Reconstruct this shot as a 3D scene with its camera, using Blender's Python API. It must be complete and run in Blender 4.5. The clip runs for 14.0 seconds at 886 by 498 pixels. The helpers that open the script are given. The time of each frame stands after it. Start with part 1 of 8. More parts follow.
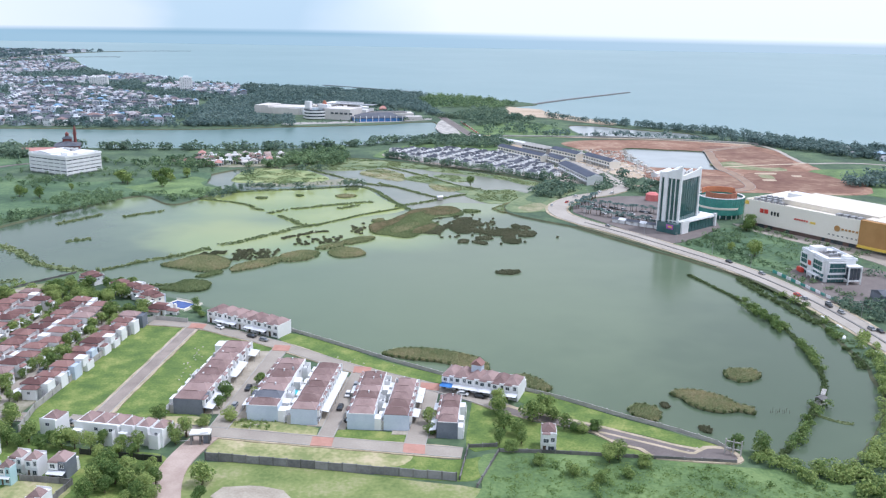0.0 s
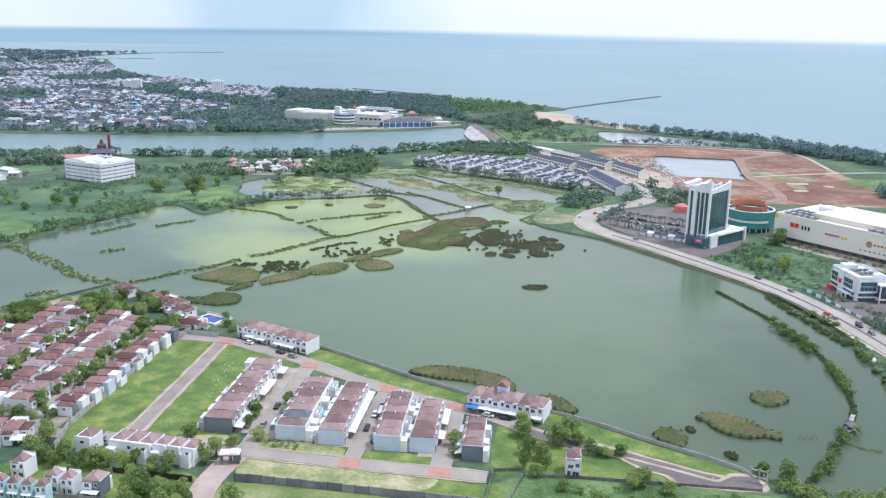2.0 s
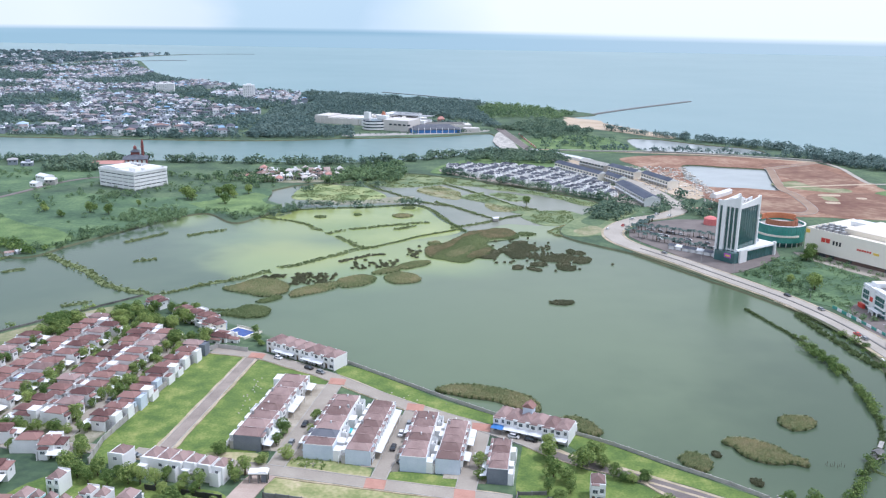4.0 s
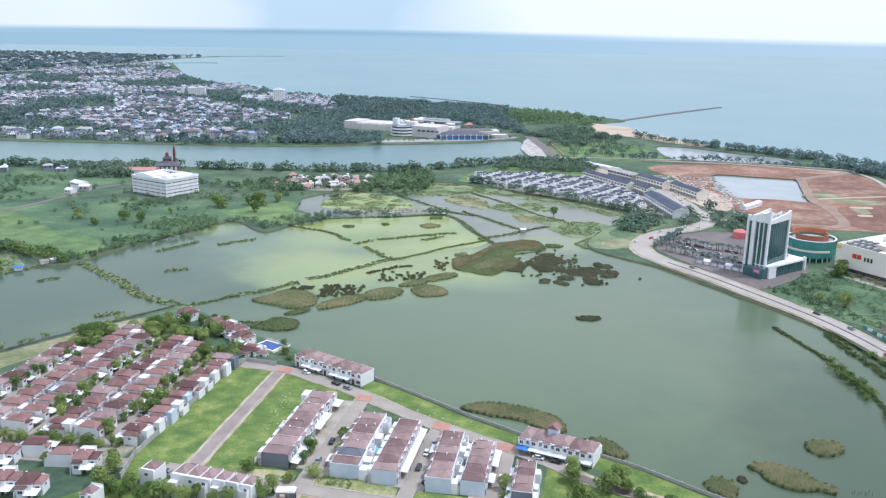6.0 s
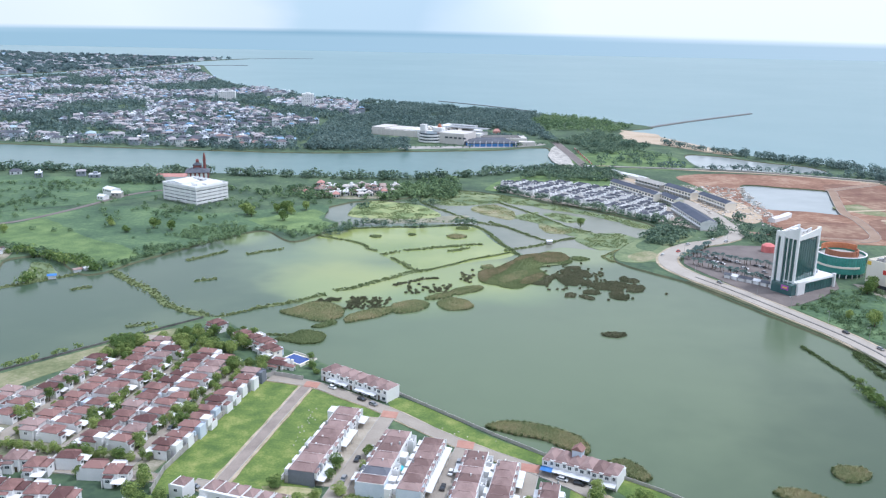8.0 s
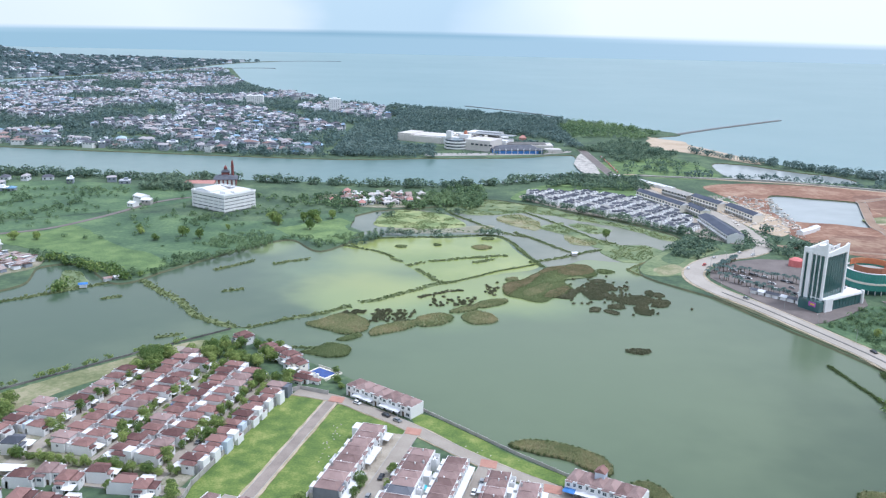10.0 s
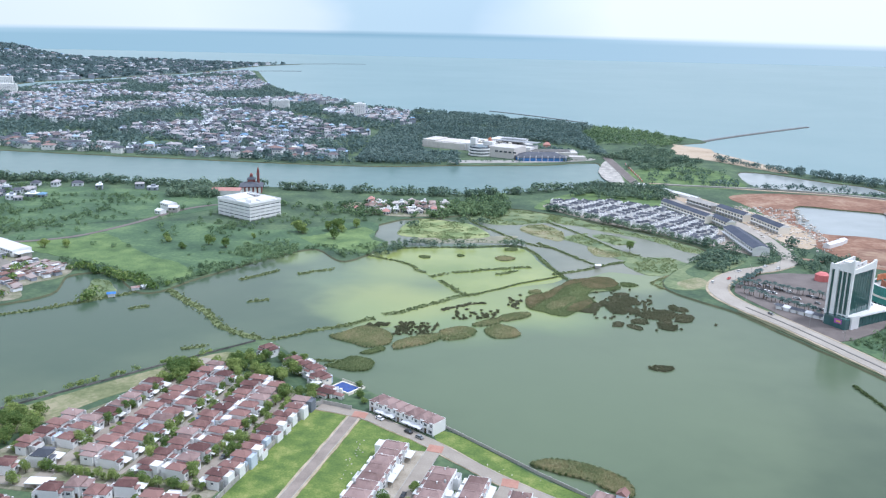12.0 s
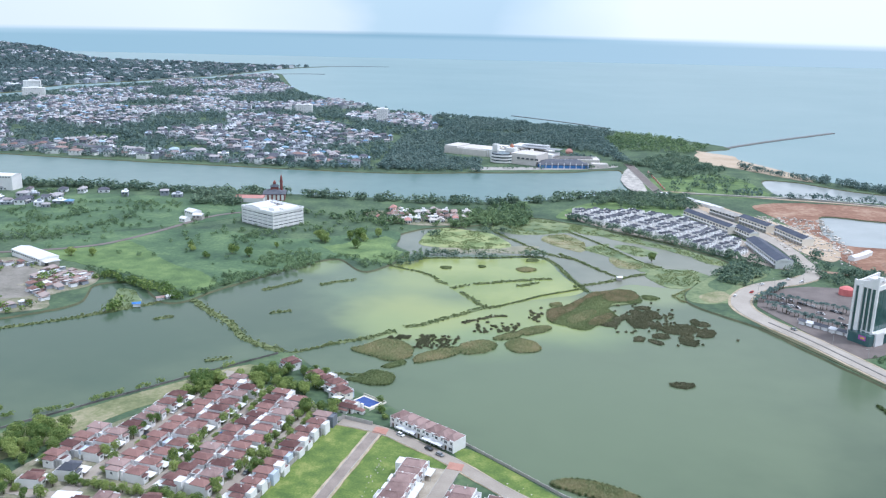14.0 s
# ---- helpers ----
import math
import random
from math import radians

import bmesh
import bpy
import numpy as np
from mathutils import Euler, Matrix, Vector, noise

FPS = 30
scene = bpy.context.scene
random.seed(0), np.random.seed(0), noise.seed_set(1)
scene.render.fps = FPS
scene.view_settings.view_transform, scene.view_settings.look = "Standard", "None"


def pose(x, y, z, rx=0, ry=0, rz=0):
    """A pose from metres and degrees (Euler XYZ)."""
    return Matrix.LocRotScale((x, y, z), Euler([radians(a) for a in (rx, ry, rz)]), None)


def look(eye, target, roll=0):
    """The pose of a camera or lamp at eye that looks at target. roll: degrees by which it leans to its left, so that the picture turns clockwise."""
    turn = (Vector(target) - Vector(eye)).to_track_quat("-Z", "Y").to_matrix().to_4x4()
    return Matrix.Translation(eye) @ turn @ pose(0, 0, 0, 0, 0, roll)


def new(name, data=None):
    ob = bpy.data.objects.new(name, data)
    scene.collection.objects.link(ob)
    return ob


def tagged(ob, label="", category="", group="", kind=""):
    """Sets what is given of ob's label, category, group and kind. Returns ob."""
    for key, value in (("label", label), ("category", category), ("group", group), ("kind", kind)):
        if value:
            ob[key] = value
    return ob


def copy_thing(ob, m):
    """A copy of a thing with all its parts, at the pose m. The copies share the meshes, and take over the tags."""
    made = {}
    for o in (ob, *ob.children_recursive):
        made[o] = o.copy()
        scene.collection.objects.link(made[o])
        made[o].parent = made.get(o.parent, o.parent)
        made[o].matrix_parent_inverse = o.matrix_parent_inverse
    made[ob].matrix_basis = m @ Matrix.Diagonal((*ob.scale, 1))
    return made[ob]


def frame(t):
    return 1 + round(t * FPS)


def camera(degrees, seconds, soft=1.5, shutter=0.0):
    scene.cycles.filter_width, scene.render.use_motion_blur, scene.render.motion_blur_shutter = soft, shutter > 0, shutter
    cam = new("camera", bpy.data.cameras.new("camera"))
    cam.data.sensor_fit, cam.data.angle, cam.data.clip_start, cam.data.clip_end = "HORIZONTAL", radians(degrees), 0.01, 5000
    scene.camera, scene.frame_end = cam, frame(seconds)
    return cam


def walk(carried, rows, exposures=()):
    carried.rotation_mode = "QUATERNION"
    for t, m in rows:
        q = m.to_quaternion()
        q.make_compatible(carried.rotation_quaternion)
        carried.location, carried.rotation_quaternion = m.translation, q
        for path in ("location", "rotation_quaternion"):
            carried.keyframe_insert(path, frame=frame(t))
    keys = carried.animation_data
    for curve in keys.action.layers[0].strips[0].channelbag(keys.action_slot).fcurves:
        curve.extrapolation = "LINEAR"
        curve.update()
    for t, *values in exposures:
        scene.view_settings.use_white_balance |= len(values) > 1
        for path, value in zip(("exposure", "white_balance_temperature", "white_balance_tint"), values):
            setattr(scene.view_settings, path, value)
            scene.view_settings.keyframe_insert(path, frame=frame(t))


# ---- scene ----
# ---- camera ----
cam = camera(54.61, 14.0, soft=1.25)
ROWS = [
    (0.0, 0.00, 0.00, 130.00, 0.000, -14.652, 0.927),
    (1.0, 0.19, -0.22, 134.37, 0.974, -14.691, 0.885),
    (2.0, 0.32, -0.46, 138.62, 1.945, -14.716, 0.868),
    (3.0, 0.39, -0.71, 142.78, 2.909, -14.730, 0.873),
    (4.0, 0.42, -0.97, 146.86, 3.864, -14.734, 0.896),
    (5.0, 0.40, -1.23, 150.86, 4.808, -14.728, 0.932),
    (6.0, 0.34, -1.49, 154.82, 5.737, -14.716, 0.978),
    (7.0, 0.26, -1.75, 158.75, 6.649, -14.698, 1.031),
    (8.0, 0.16, -1.99, 162.66, 7.541, -14.677, 1.085),
    (9.0, 0.05, -2.22, 166.56, 8.411, -14.653, 1.138),
    (10.0, -0.07, -2.43, 170.47, 9.257, -14.629, 1.186),
    (11.0, -0.19, -2.62, 174.42, 10.074, -14.606, 1.224),
    (12.0, -0.30, -2.78, 178.41, 10.862, -14.585, 1.250),
    (13.0, -0.39, -2.91, 182.46, 11.617, -14.569, 1.258),
    (14.0, -0.46, -3.01, 186.58, 12.336, -14.559, 1.245),
]


def heading(yaw, pitch):
    a, b = radians(yaw), radians(pitch)
    return Vector((-math.sin(a) * math.cos(b), math.cos(a) * math.cos(b), math.sin(b)))


walk(cam, [(t, look((x, y, z), Vector((x, y, z)) + heading(yaw, pitch), roll)) for t, x, y, z, yaw, pitch, roll in ROWS],
     [(0.0, 0.26, 5620, 17), (14.0, 0.26, 5540, 14)])

# ---- world and sun ----
SUN_AZIMUTH, SUN_ELEVATION = 82.0, 62.0      # degrees clockwise from +y, degrees up
world = bpy.data.worlds.new("hazy_sky")
scene.world = world
world.use_nodes = True
wn, wl = world.node_tree.nodes, world.node_tree.links
wn.clear()


def wnode(kind, **values):
    n = wn.new(kind)
    for k, v in values.items():
        n.inputs[k].default_value = v
    return n


sky = wn.new("ShaderNodeTexSky")
sky.sky_type, sky.sun_disc = "NISHITA", False
sky.sun_elevation, sky.sun_rotation = radians(SUN_ELEVATION), radians(SUN_AZIMUTH)
sky.dust_density = 3.0
skybg = wnode("ShaderNodeBackground", Strength=0.10)
wl.new(sky.outputs[0], skybg.inputs[0])
coord = wn.new("ShaderNodeTexCoord")
stretch = wn.new("ShaderNodeMapping")
stretch.inputs["Scale"].default_value = (2.6, 2.6, 7.0)
wl.new(coord.outputs["Generated"], stretch.inputs[0])
clouds = wnode("ShaderNodeTexNoise", Scale=1.0, Detail=5.0, Roughness=0.5)
wl.new(stretch.outputs[0], clouds.inputs["Vector"])
split = wn.new("ShaderNodeSeparateXYZ")
wl.new(coord.outputs["Generated"], split.inputs[0])


def wmath(op, a, b):
    n = wn.new("ShaderNodeMath")
    n.operation = op
    for k, v in enumerate((a, b)):
        if isinstance(v, (int, float)):
            n.inputs[k].default_value = v
        else:
            wl.new(v, n.inputs[k])
    return n.outputs[0]


def wramp(source, *stops):
    n = wn.new("ShaderNodeValToRGB")
    e = n.color_ramp.elements
    while len(e) < len(stops):
        e.new(0.5)
    for k, (at, c) in enumerate(stops):
        e[k].position, e[k].color = at, (*c, 1)
    wl.new(source, n.inputs[0])
    return n.outputs[0]


def wmix(fac, a, b):
    n = wn.new("ShaderNodeMix")
    n.data_type = "RGBA"
    for k, v in ((0, fac), (6, a), (7, b)):
        wl.new(v, n.inputs[k])
    return n.outputs[2]


# bearing: 0 far to the west, 0.5 straight north, 1 far to the east
bearing = wmath("ADD", wmath("MULTIPLY", split.outputs["X"], 0.55), 0.5)
uneven = wmath("ADD", bearing, wmath("MULTIPLY", wmath("SUBTRACT", clouds.outputs["Fac"], 0.5), 0.10))
# a white deck of cloud with a blue-grey rain curtain in the north-west
curtain = wramp(uneven, (0.10, (0.78, 0.84, 0.83)), (0.26, (0.87, 0.92, 0.90)), (0.325, (0.76, 0.84, 0.84)), (0.345, (0.56, 0.71, 0.75)), (0.41, (0.55, 0.70, 0.75)), (0.445, (0.74, 0.84, 0.86)), (0.50, (0.94, 0.97, 0.93)), (1.0, (0.97, 0.98, 0.92)))
puffs = wramp(clouds.outputs["Fac"], (0.34, (0.72, 0.82, 0.92)), (0.60, (1.0, 1.0, 1.0)))
low = wn.new("ShaderNodeMapRange")
low.inputs[1].default_value, low.inputs[2].default_value = 0.12, 0.5
wl.new(split.outputs["Z"], low.inputs[0])
deck = wmix(low.outputs[0], curtain, puffs)
cloudbg = wnode("ShaderNodeBackground", Strength=1.0)
wl.new(deck, cloudbg.inputs[0])
above = wnode("ShaderNodeMixShader", Fac=0.86)
wl.new(skybg.outputs[0], above.inputs[1])
wl.new(cloudbg.outputs[0], above.inputs[2])
# below the horizon: painted far sea, rain shade and sunward glare in its colours
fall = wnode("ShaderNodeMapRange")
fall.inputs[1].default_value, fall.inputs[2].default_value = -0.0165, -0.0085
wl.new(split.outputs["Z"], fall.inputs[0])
painted_near_sea = wramp(bearing, (0.20, (0.32, 0.47, 0.52)), (0.50, (0.38, 0.52, 0.57)), (0.75, (0.47, 0.58, 0.61)))
painted_far_sea = wramp(bearing, (0.15, (0.50, 0.63, 0.66)), (0.25, (0.33, 0.48, 0.54)), (0.34, (0.21, 0.36, 0.43)), (0.44, (0.26, 0.42, 0.49)), (0.50, (0.45, 0.59, 0.63)), (0.57, (0.70, 0.78, 0.79)), (0.66, (0.86, 0.90, 0.87)), (0.80, (0.93, 0.95, 0.90)))
depth = wmix(fall.outputs[0], painted_near_sea, painted_far_sea)
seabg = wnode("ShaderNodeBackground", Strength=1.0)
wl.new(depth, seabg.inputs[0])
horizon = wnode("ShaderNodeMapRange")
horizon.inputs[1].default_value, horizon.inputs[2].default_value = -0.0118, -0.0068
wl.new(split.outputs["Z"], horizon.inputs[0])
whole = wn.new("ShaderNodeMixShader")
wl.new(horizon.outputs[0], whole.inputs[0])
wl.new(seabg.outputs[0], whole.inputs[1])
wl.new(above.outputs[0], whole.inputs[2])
wout = wn.new("ShaderNodeOutputWorld")
wl.new(whole.outputs[0], wout.inputs[0])

sun = new("sun", bpy.data.lights.new("sun", "SUN"))
sun.data.energy, sun.data.angle, sun.data.color = 1.95, radians(5.0), (1.0, 0.96, 0.9)
az, el = radians(SUN_AZIMUTH), radians(SUN_ELEVATION)
sun.matrix_world = look((0, 0, 0), (-math.sin(az) * math.cos(el), -math.cos(az) * math.cos(el), -math.sin(el)))


# ---- materials ----
def material(name, dark, light, scale=1.0, fine=12.0, rough=0.8, bump=0.0, metal=0.0, island=0.0, object_random=0.0, spec=0.5, mid=None, contrast=(0.3, 0.7)):
    """A surface whose colour wanders between two tones at a coarse and a fine scale."""
    m = bpy.data.materials.new(name)
    m.use_nodes = True
    n, l = m.node_tree.nodes, m.node_tree.links
    b = n["Principled BSDF"]
    b.inputs["Roughness"].default_value, b.inputs["Metallic"].default_value = rough, metal
    b.inputs["Specular IOR Level"].default_value = spec
    place = n.new("ShaderNodeNewGeometry")
    big, small = n.new("ShaderNodeTexNoise"), n.new("ShaderNodeTexNoise")
    for tex, size in ((big, scale), (small, fine)):
        tex.inputs["Scale"].default_value, tex.inputs["Detail"].default_value = size, 4.0
        l.new(place.outputs["Position"], tex.inputs["Vector"])
    blend = n.new("ShaderNodeMath")
    blend.operation = "MULTIPLY_ADD"
    blend.inputs[1].default_value = 0.35
    l.new(small.outputs["Fac"], blend.inputs[0])
    less = n.new("ShaderNodeMath")
    less.operation = "MULTIPLY"
    less.inputs[1].default_value = 0.65
    l.new(big.outputs["Fac"], less.inputs[0])
    l.new(less.outputs[0], blend.inputs[2])
    last = blend
    for amount, source in ((island, "island"), (object_random, "object")):
        if amount:
            if source == "island":
                rnd = place.outputs["Random Per Island"]
            else:
                info = n.new("ShaderNodeObjectInfo")
                rnd = info.outputs["Random"]
            shift = n.new("ShaderNodeMath")
            shift.operation = "MULTIPLY_ADD"
            shift.inputs[1].default_value = amount
            l.new(rnd, shift.inputs[0])
            down = n.new("ShaderNodeMath")
            down.operation = "SUBTRACT"
            down.inputs[1].default_value = amount / 2
            l.new(last.outputs[0], down.inputs[0])
            l.new(down.outputs[0], shift.inputs[2])
            last = shift
    ramp = n.new("ShaderNodeValToRGB")
    e = ramp.color_ramp.elements
    e[0].position, e[0].color = contrast[0], (*dark, 1)
    e[1].position, e[1].color = contrast[1], (*light, 1)
    if mid:
        k = e.new((contrast[0] + contrast[1]) / 2)
        k.color = (*mid, 1)
    l.new(last.outputs[0], ramp.inputs[0])
    l.new(ramp.outputs[0], b.inputs["Base Color"])
    if bump:
        bm_ = n.new("ShaderNodeBump")
        bm_.inputs["Strength"].default_value, bm_.inputs["Distance"].default_value = 0.6, bump
        l.new(small.outputs["Fac"], bm_.inputs["Height"])
        l.new(bm_.outputs[0], b.inputs["Normal"])
    return m


def leafy(name, dark, light, *args, **kwargs):
    """Foliage: a leaf surface through which part of the light passes."""
    m = material(name, dark, light, *args, spec=0.12, **kwargs)
    n, l = m.node_tree.nodes, m.node_tree.links
    b, out = n["Principled BSDF"], n["Material Output"]
    thin, mix = n.new("ShaderNodeBsdfTranslucent"), n.new("ShaderNodeMixShader")
    source = b.inputs["Base Color"].links[0].from_socket
    l.new(source, thin.inputs[0])
    mix.inputs[0].default_value = 0.4
    l.new(b.outputs[0], mix.inputs[1])
    l.new(thin.outputs[0], mix.inputs[2])
    l.new(mix.outputs[0], out.inputs[0])
    return m


M = {}
M["meadow"] = material("meadow_grass", (0.062, 0.115, 0.041), (0.18, 0.26, 0.092), 0.06, 0.8, 0.9, 0.2, mid=(0.112, 0.185, 0.062), contrast=(0.36, 0.64))
M["scrub"] = material("rough_scrub", (0.035, 0.068, 0.041), (0.13, 0.19, 0.09), 0.03, 0.3, 0.9, 0.4, mid=(0.07, 0.118, 0.06), contrast=(0.36, 0.66))
M["lawn"] = material("lawn_grass", (0.07, 0.128, 0.027), (0.29, 0.315, 0.095), 0.12, 1.4, 0.9, 0.1, mid=(0.138, 0.205, 0.042), contrast=(0.36, 0.68))
M["dry_lawn"] = material("dry_grass", (0.20, 0.24, 0.085), (0.50, 0.43, 0.27), 0.09, 0.7, 0.9, 0.1, mid=(0.33, 0.33, 0.15), contrast=(0.38, 0.62))
# Blue raised in this green to stand in for mid-distance haze
M["west_meadow"] = material("shaggy_meadow", (0.042, 0.088, 0.047), (0.145, 0.225, 0.098), 0.03, 0.35, 0.9, 0.3, mid=(0.08, 0.145, 0.068), contrast=(0.36, 0.66))
M["field_mix"] = material("worn_field_grass", (0.125, 0.18, 0.05), (0.36, 0.34, 0.19), 0.07, 0.8, 0.9, 0.1, mid=(0.215, 0.26, 0.085), contrast=(0.36, 0.68))
M["rank_grass"] = material("rank_brownish_grass", (0.14, 0.165, 0.072), (0.34, 0.31, 0.198), 0.05, 0.5, 0.9, 0.2, mid=(0.22, 0.23, 0.116), contrast=(0.38, 0.62))
# Marsh grass tones carry some painted haze blue
M["wet_grass"] = material("wet_marsh_grass", (0.095, 0.145, 0.069), (0.26, 0.3, 0.15), 0.06, 0.4, 0.9, 0.2, mid=(0.165, 0.215, 0.104), contrast=(0.36, 0.64))
M["mudflat"] = material("wet_tan_mudflat", (0.18, 0.18, 0.115), (0.32, 0.295, 0.195), 0.05, 0.4, 0.5, 0.05)
M["bright_marsh"] = material("bright_marsh_grass", (0.14, 0.2, 0.074), (0.36, 0.385, 0.18), 0.05, 0.4, 0.9, 0.2, mid=(0.23, 0.29, 0.12), contrast=(0.36, 0.64))
M["reed"] = leafy("reed_blades", (0.17, 0.235, 0.11), (0.36, 0.40, 0.20), 0.05, 0.6, 0.8, 0, island=0.35, mid=(0.265, 0.32, 0.155))
M["brown_reed"] = leafy("withered_reeds", (0.13, 0.155, 0.09), (0.26, 0.25, 0.155), 0.05, 0.6, 0.8, 0, island=0.4)
M["tan_reed"] = leafy("tan_sedge", (0.27, 0.325, 0.16), (0.52, 0.46, 0.28), 0.05, 0.6, 0.8, 0, island=0.2, mid=(0.39, 0.40, 0.22), contrast=(0.38, 0.64))
M["rust_reed"] = leafy("rust_brown_sedge", (0.28, 0.28, 0.15), (0.47, 0.38, 0.245), 0.12, 0.6, 0.8, 0, island=0.2, mid=(0.37, 0.32, 0.19), contrast=(0.38, 0.62))
# Dark green reeds; shade along the islet rims is included in the colour
M["rim_reed"] = leafy("dark_rim_reeds", (0.10, 0.15, 0.065), (0.20, 0.255, 0.115), 0.05, 0.6, 0.8, 0, island=0.4)
M["leaf"] = leafy("leaves", (0.105, 0.178, 0.055), (0.38, 0.455, 0.155), 0.05, 0.9, 0.7, 0, island=0.45, object_random=0.4, mid=(0.21, 0.295, 0.092))
# Bluish, lightened leaf tones: distance haze is painted into the colour
M["far_leaf"] = leafy("hazed_woodland_leaves", (0.1, 0.16, 0.154), (0.22, 0.295, 0.264), 0.01, 0.3, 0.8, 0, island=0.45, mid=(0.15, 0.222, 0.204))
# Belt greens blued and lightened, haze put into the leaf colour
M["belt_leaf"] = leafy("dark_belt_leaves", (0.088, 0.15, 0.114), (0.23, 0.31, 0.204), 0.01, 0.3, 0.8, 0, island=0.45, mid=(0.145, 0.215, 0.156))
M["turquoise"] = material("turquoise_tarpaulin", (0.03, 0.42, 0.48), (0.09, 0.58, 0.62), 0.4, 3.0, 0.5)
M["bark"] = material("bark", (0.06, 0.045, 0.03), (0.16, 0.12, 0.08), 1.0, 8.0, 0.9)
M["mud"] = material("overgrown_muddy_bank", (0.05, 0.068, 0.034), (0.13, 0.13, 0.07), 0.1, 1.0, 0.9, 0.1)
M["red_earth"] = material("red_earth", (0.185, 0.09, 0.058), (0.44, 0.315, 0.225), 0.03, 0.2, 0.95, 0.3, mid=(0.285, 0.16, 0.105), contrast=(0.36, 0.66))
M["brown_earth"] = material("brown_earth", (0.155, 0.075, 0.052), (0.36, 0.25, 0.17), 0.025, 0.15, 0.95, 0.3, mid=(0.225, 0.125, 0.085), contrast=(0.38, 0.66))
M["estate_soil"] = material("trodden_estate_ground", (0.13, 0.15, 0.075), (0.36, 0.33, 0.26), 0.12, 0.9, 0.95, 0.05, mid=(0.23, 0.225, 0.15), contrast=(0.36, 0.64))
M["sand"] = material("sandy_ground", (0.38, 0.29, 0.2), (0.58, 0.48, 0.36), 0.03, 0.4, 0.95, 0.1)
M["site_track"] = material("brown_site_track", (0.24, 0.16, 0.11), (0.36, 0.26, 0.19), 0.05, 0.5, 0.95, 0.05)
# Pale leaves, a little haze blue mixed into them
M["light_leaf"] = leafy("pale_canopy_leaves", (0.085, 0.15, 0.088), (0.26, 0.36, 0.175), 0.01, 0.3, 0.8, 0, island=0.4, mid=(0.155, 0.235, 0.125))
M["asphalt"] = material("asphalt", (0.125, 0.105, 0.098), (0.22, 0.19, 0.175), 0.08, 1.2, 0.9, 0.01)
M["drive"] = material("worn_paving", (0.275, 0.24, 0.20), (0.42, 0.375, 0.315), 0.1, 1.5, 0.9, 0.01)
M["concrete_road"] = material("pale_concrete_road", (0.33, 0.295, 0.25), (0.47, 0.43, 0.375), 0.05, 0.8, 0.9, 0.01)
M["brick_paving"] = material("faded_brick_paving", (0.36, 0.27, 0.225), (0.52, 0.42, 0.36), 0.2, 2.0, 0.9, 0.01)
M["brick_crossing"] = material("red_brick_crossing", (0.36, 0.175, 0.13), (0.52, 0.295, 0.23), 0.3, 2.0, 0.9, 0.01)
M["wall_panel"] = material("weathered_wall_panels", (0.13, 0.13, 0.135), (0.29, 0.285, 0.285), 0.25, 1.5, 0.9, 0.02, object_random=0.3)
M["apron"] = material("pale_dusty_apron", (0.30, 0.26, 0.20), (0.50, 0.45, 0.37), 0.2, 1.6, 0.95, 0.02)
M["lane_paving"] = material("stained_lane_paving", (0.215, 0.18, 0.155), (0.36, 0.305, 0.26), 0.15, 1.5, 0.9, 0.01)
M["concrete"] = material("weathered_concrete", (0.30, 0.29, 0.27), (0.48, 0.46, 0.43), 0.3, 2.5, 0.85, 0.01)
M["dark_concrete"] = material("blackened_concrete", (0.10, 0.10, 0.095), (0.24, 0.23, 0.22), 0.3, 2.0, 0.85, 0.01, object_random=0.3)
M["white"] = material("white_render", (0.70, 0.705, 0.70), (0.84, 0.84, 0.83), 0.15, 2.0, 0.7, 0.004)
M["cream"] = material("cream_render", (0.80, 0.74, 0.63), (0.87, 0.82, 0.72), 0.06, 1.0, 0.7, 0.004)
M["grey"] = material("slate_grey_render", (0.12, 0.14, 0.17), (0.2, 0.22, 0.25), 0.2, 2.0, 0.75, 0.004)
M["pale_blue"] = material("pale_blue_render", (0.45, 0.53, 0.62), (0.62, 0.68, 0.75), 0.2, 2.0, 0.7, 0.004)
M["roof_brown"] = material("brown_roof_tiles", (0.19, 0.125, 0.115), (0.36, 0.26, 0.24), 0.25, 3.0, 0.8, 0.02, object_random=0.4, spec=0.25)
M["roof_red"] = material("red_brown_roof_tiles", (0.12, 0.062, 0.058), (0.285, 0.165, 0.145), 0.25, 3.0, 0.8, 0.02, object_random=0.6, spec=0.25)
M["roof_slate"] = material("slate_roof_tiles", (0.068, 0.076, 0.094), (0.16, 0.17, 0.195), 0.2, 2.0, 0.8, 0.02, object_random=0.4, spec=0.2)
M["roof_navy"] = material("navy_sheet_roof", (0.045, 0.055, 0.085), (0.10, 0.115, 0.15), 0.1, 1.0, 0.6, 0.01, spec=0.25)
M["glass_green"] = material("green_tinted_glass", (0.03, 0.09, 0.095), (0.065, 0.155, 0.155), 0.1, 0.6, 0.08, spec=0.9)
M["tower_glass"] = material("dark_green_curtain_glass", (0.034, 0.088, 0.086), (0.07, 0.138, 0.132), 0.12, 0.5, 0.06, spec=0.8)
M["window"] = material("dark_window_glass", (0.03, 0.04, 0.05), (0.09, 0.11, 0.13), 0.4, 2.0, 0.12, spec=0.8)
M["metal"] = material("white_sheet_metal", (0.64, 0.655, 0.67), (0.80, 0.81, 0.82), 0.3, 3.0, 0.5)
M["steel"] = material("grey_steel", (0.3, 0.31, 0.32), (0.45, 0.46, 0.47), 0.5, 3.0, 0.4, metal=0.6)
M["terracotta"] = material("terracotta_cladding", (0.32, 0.12, 0.07), (0.45, 0.2, 0.12), 0.2, 2.0, 0.8)
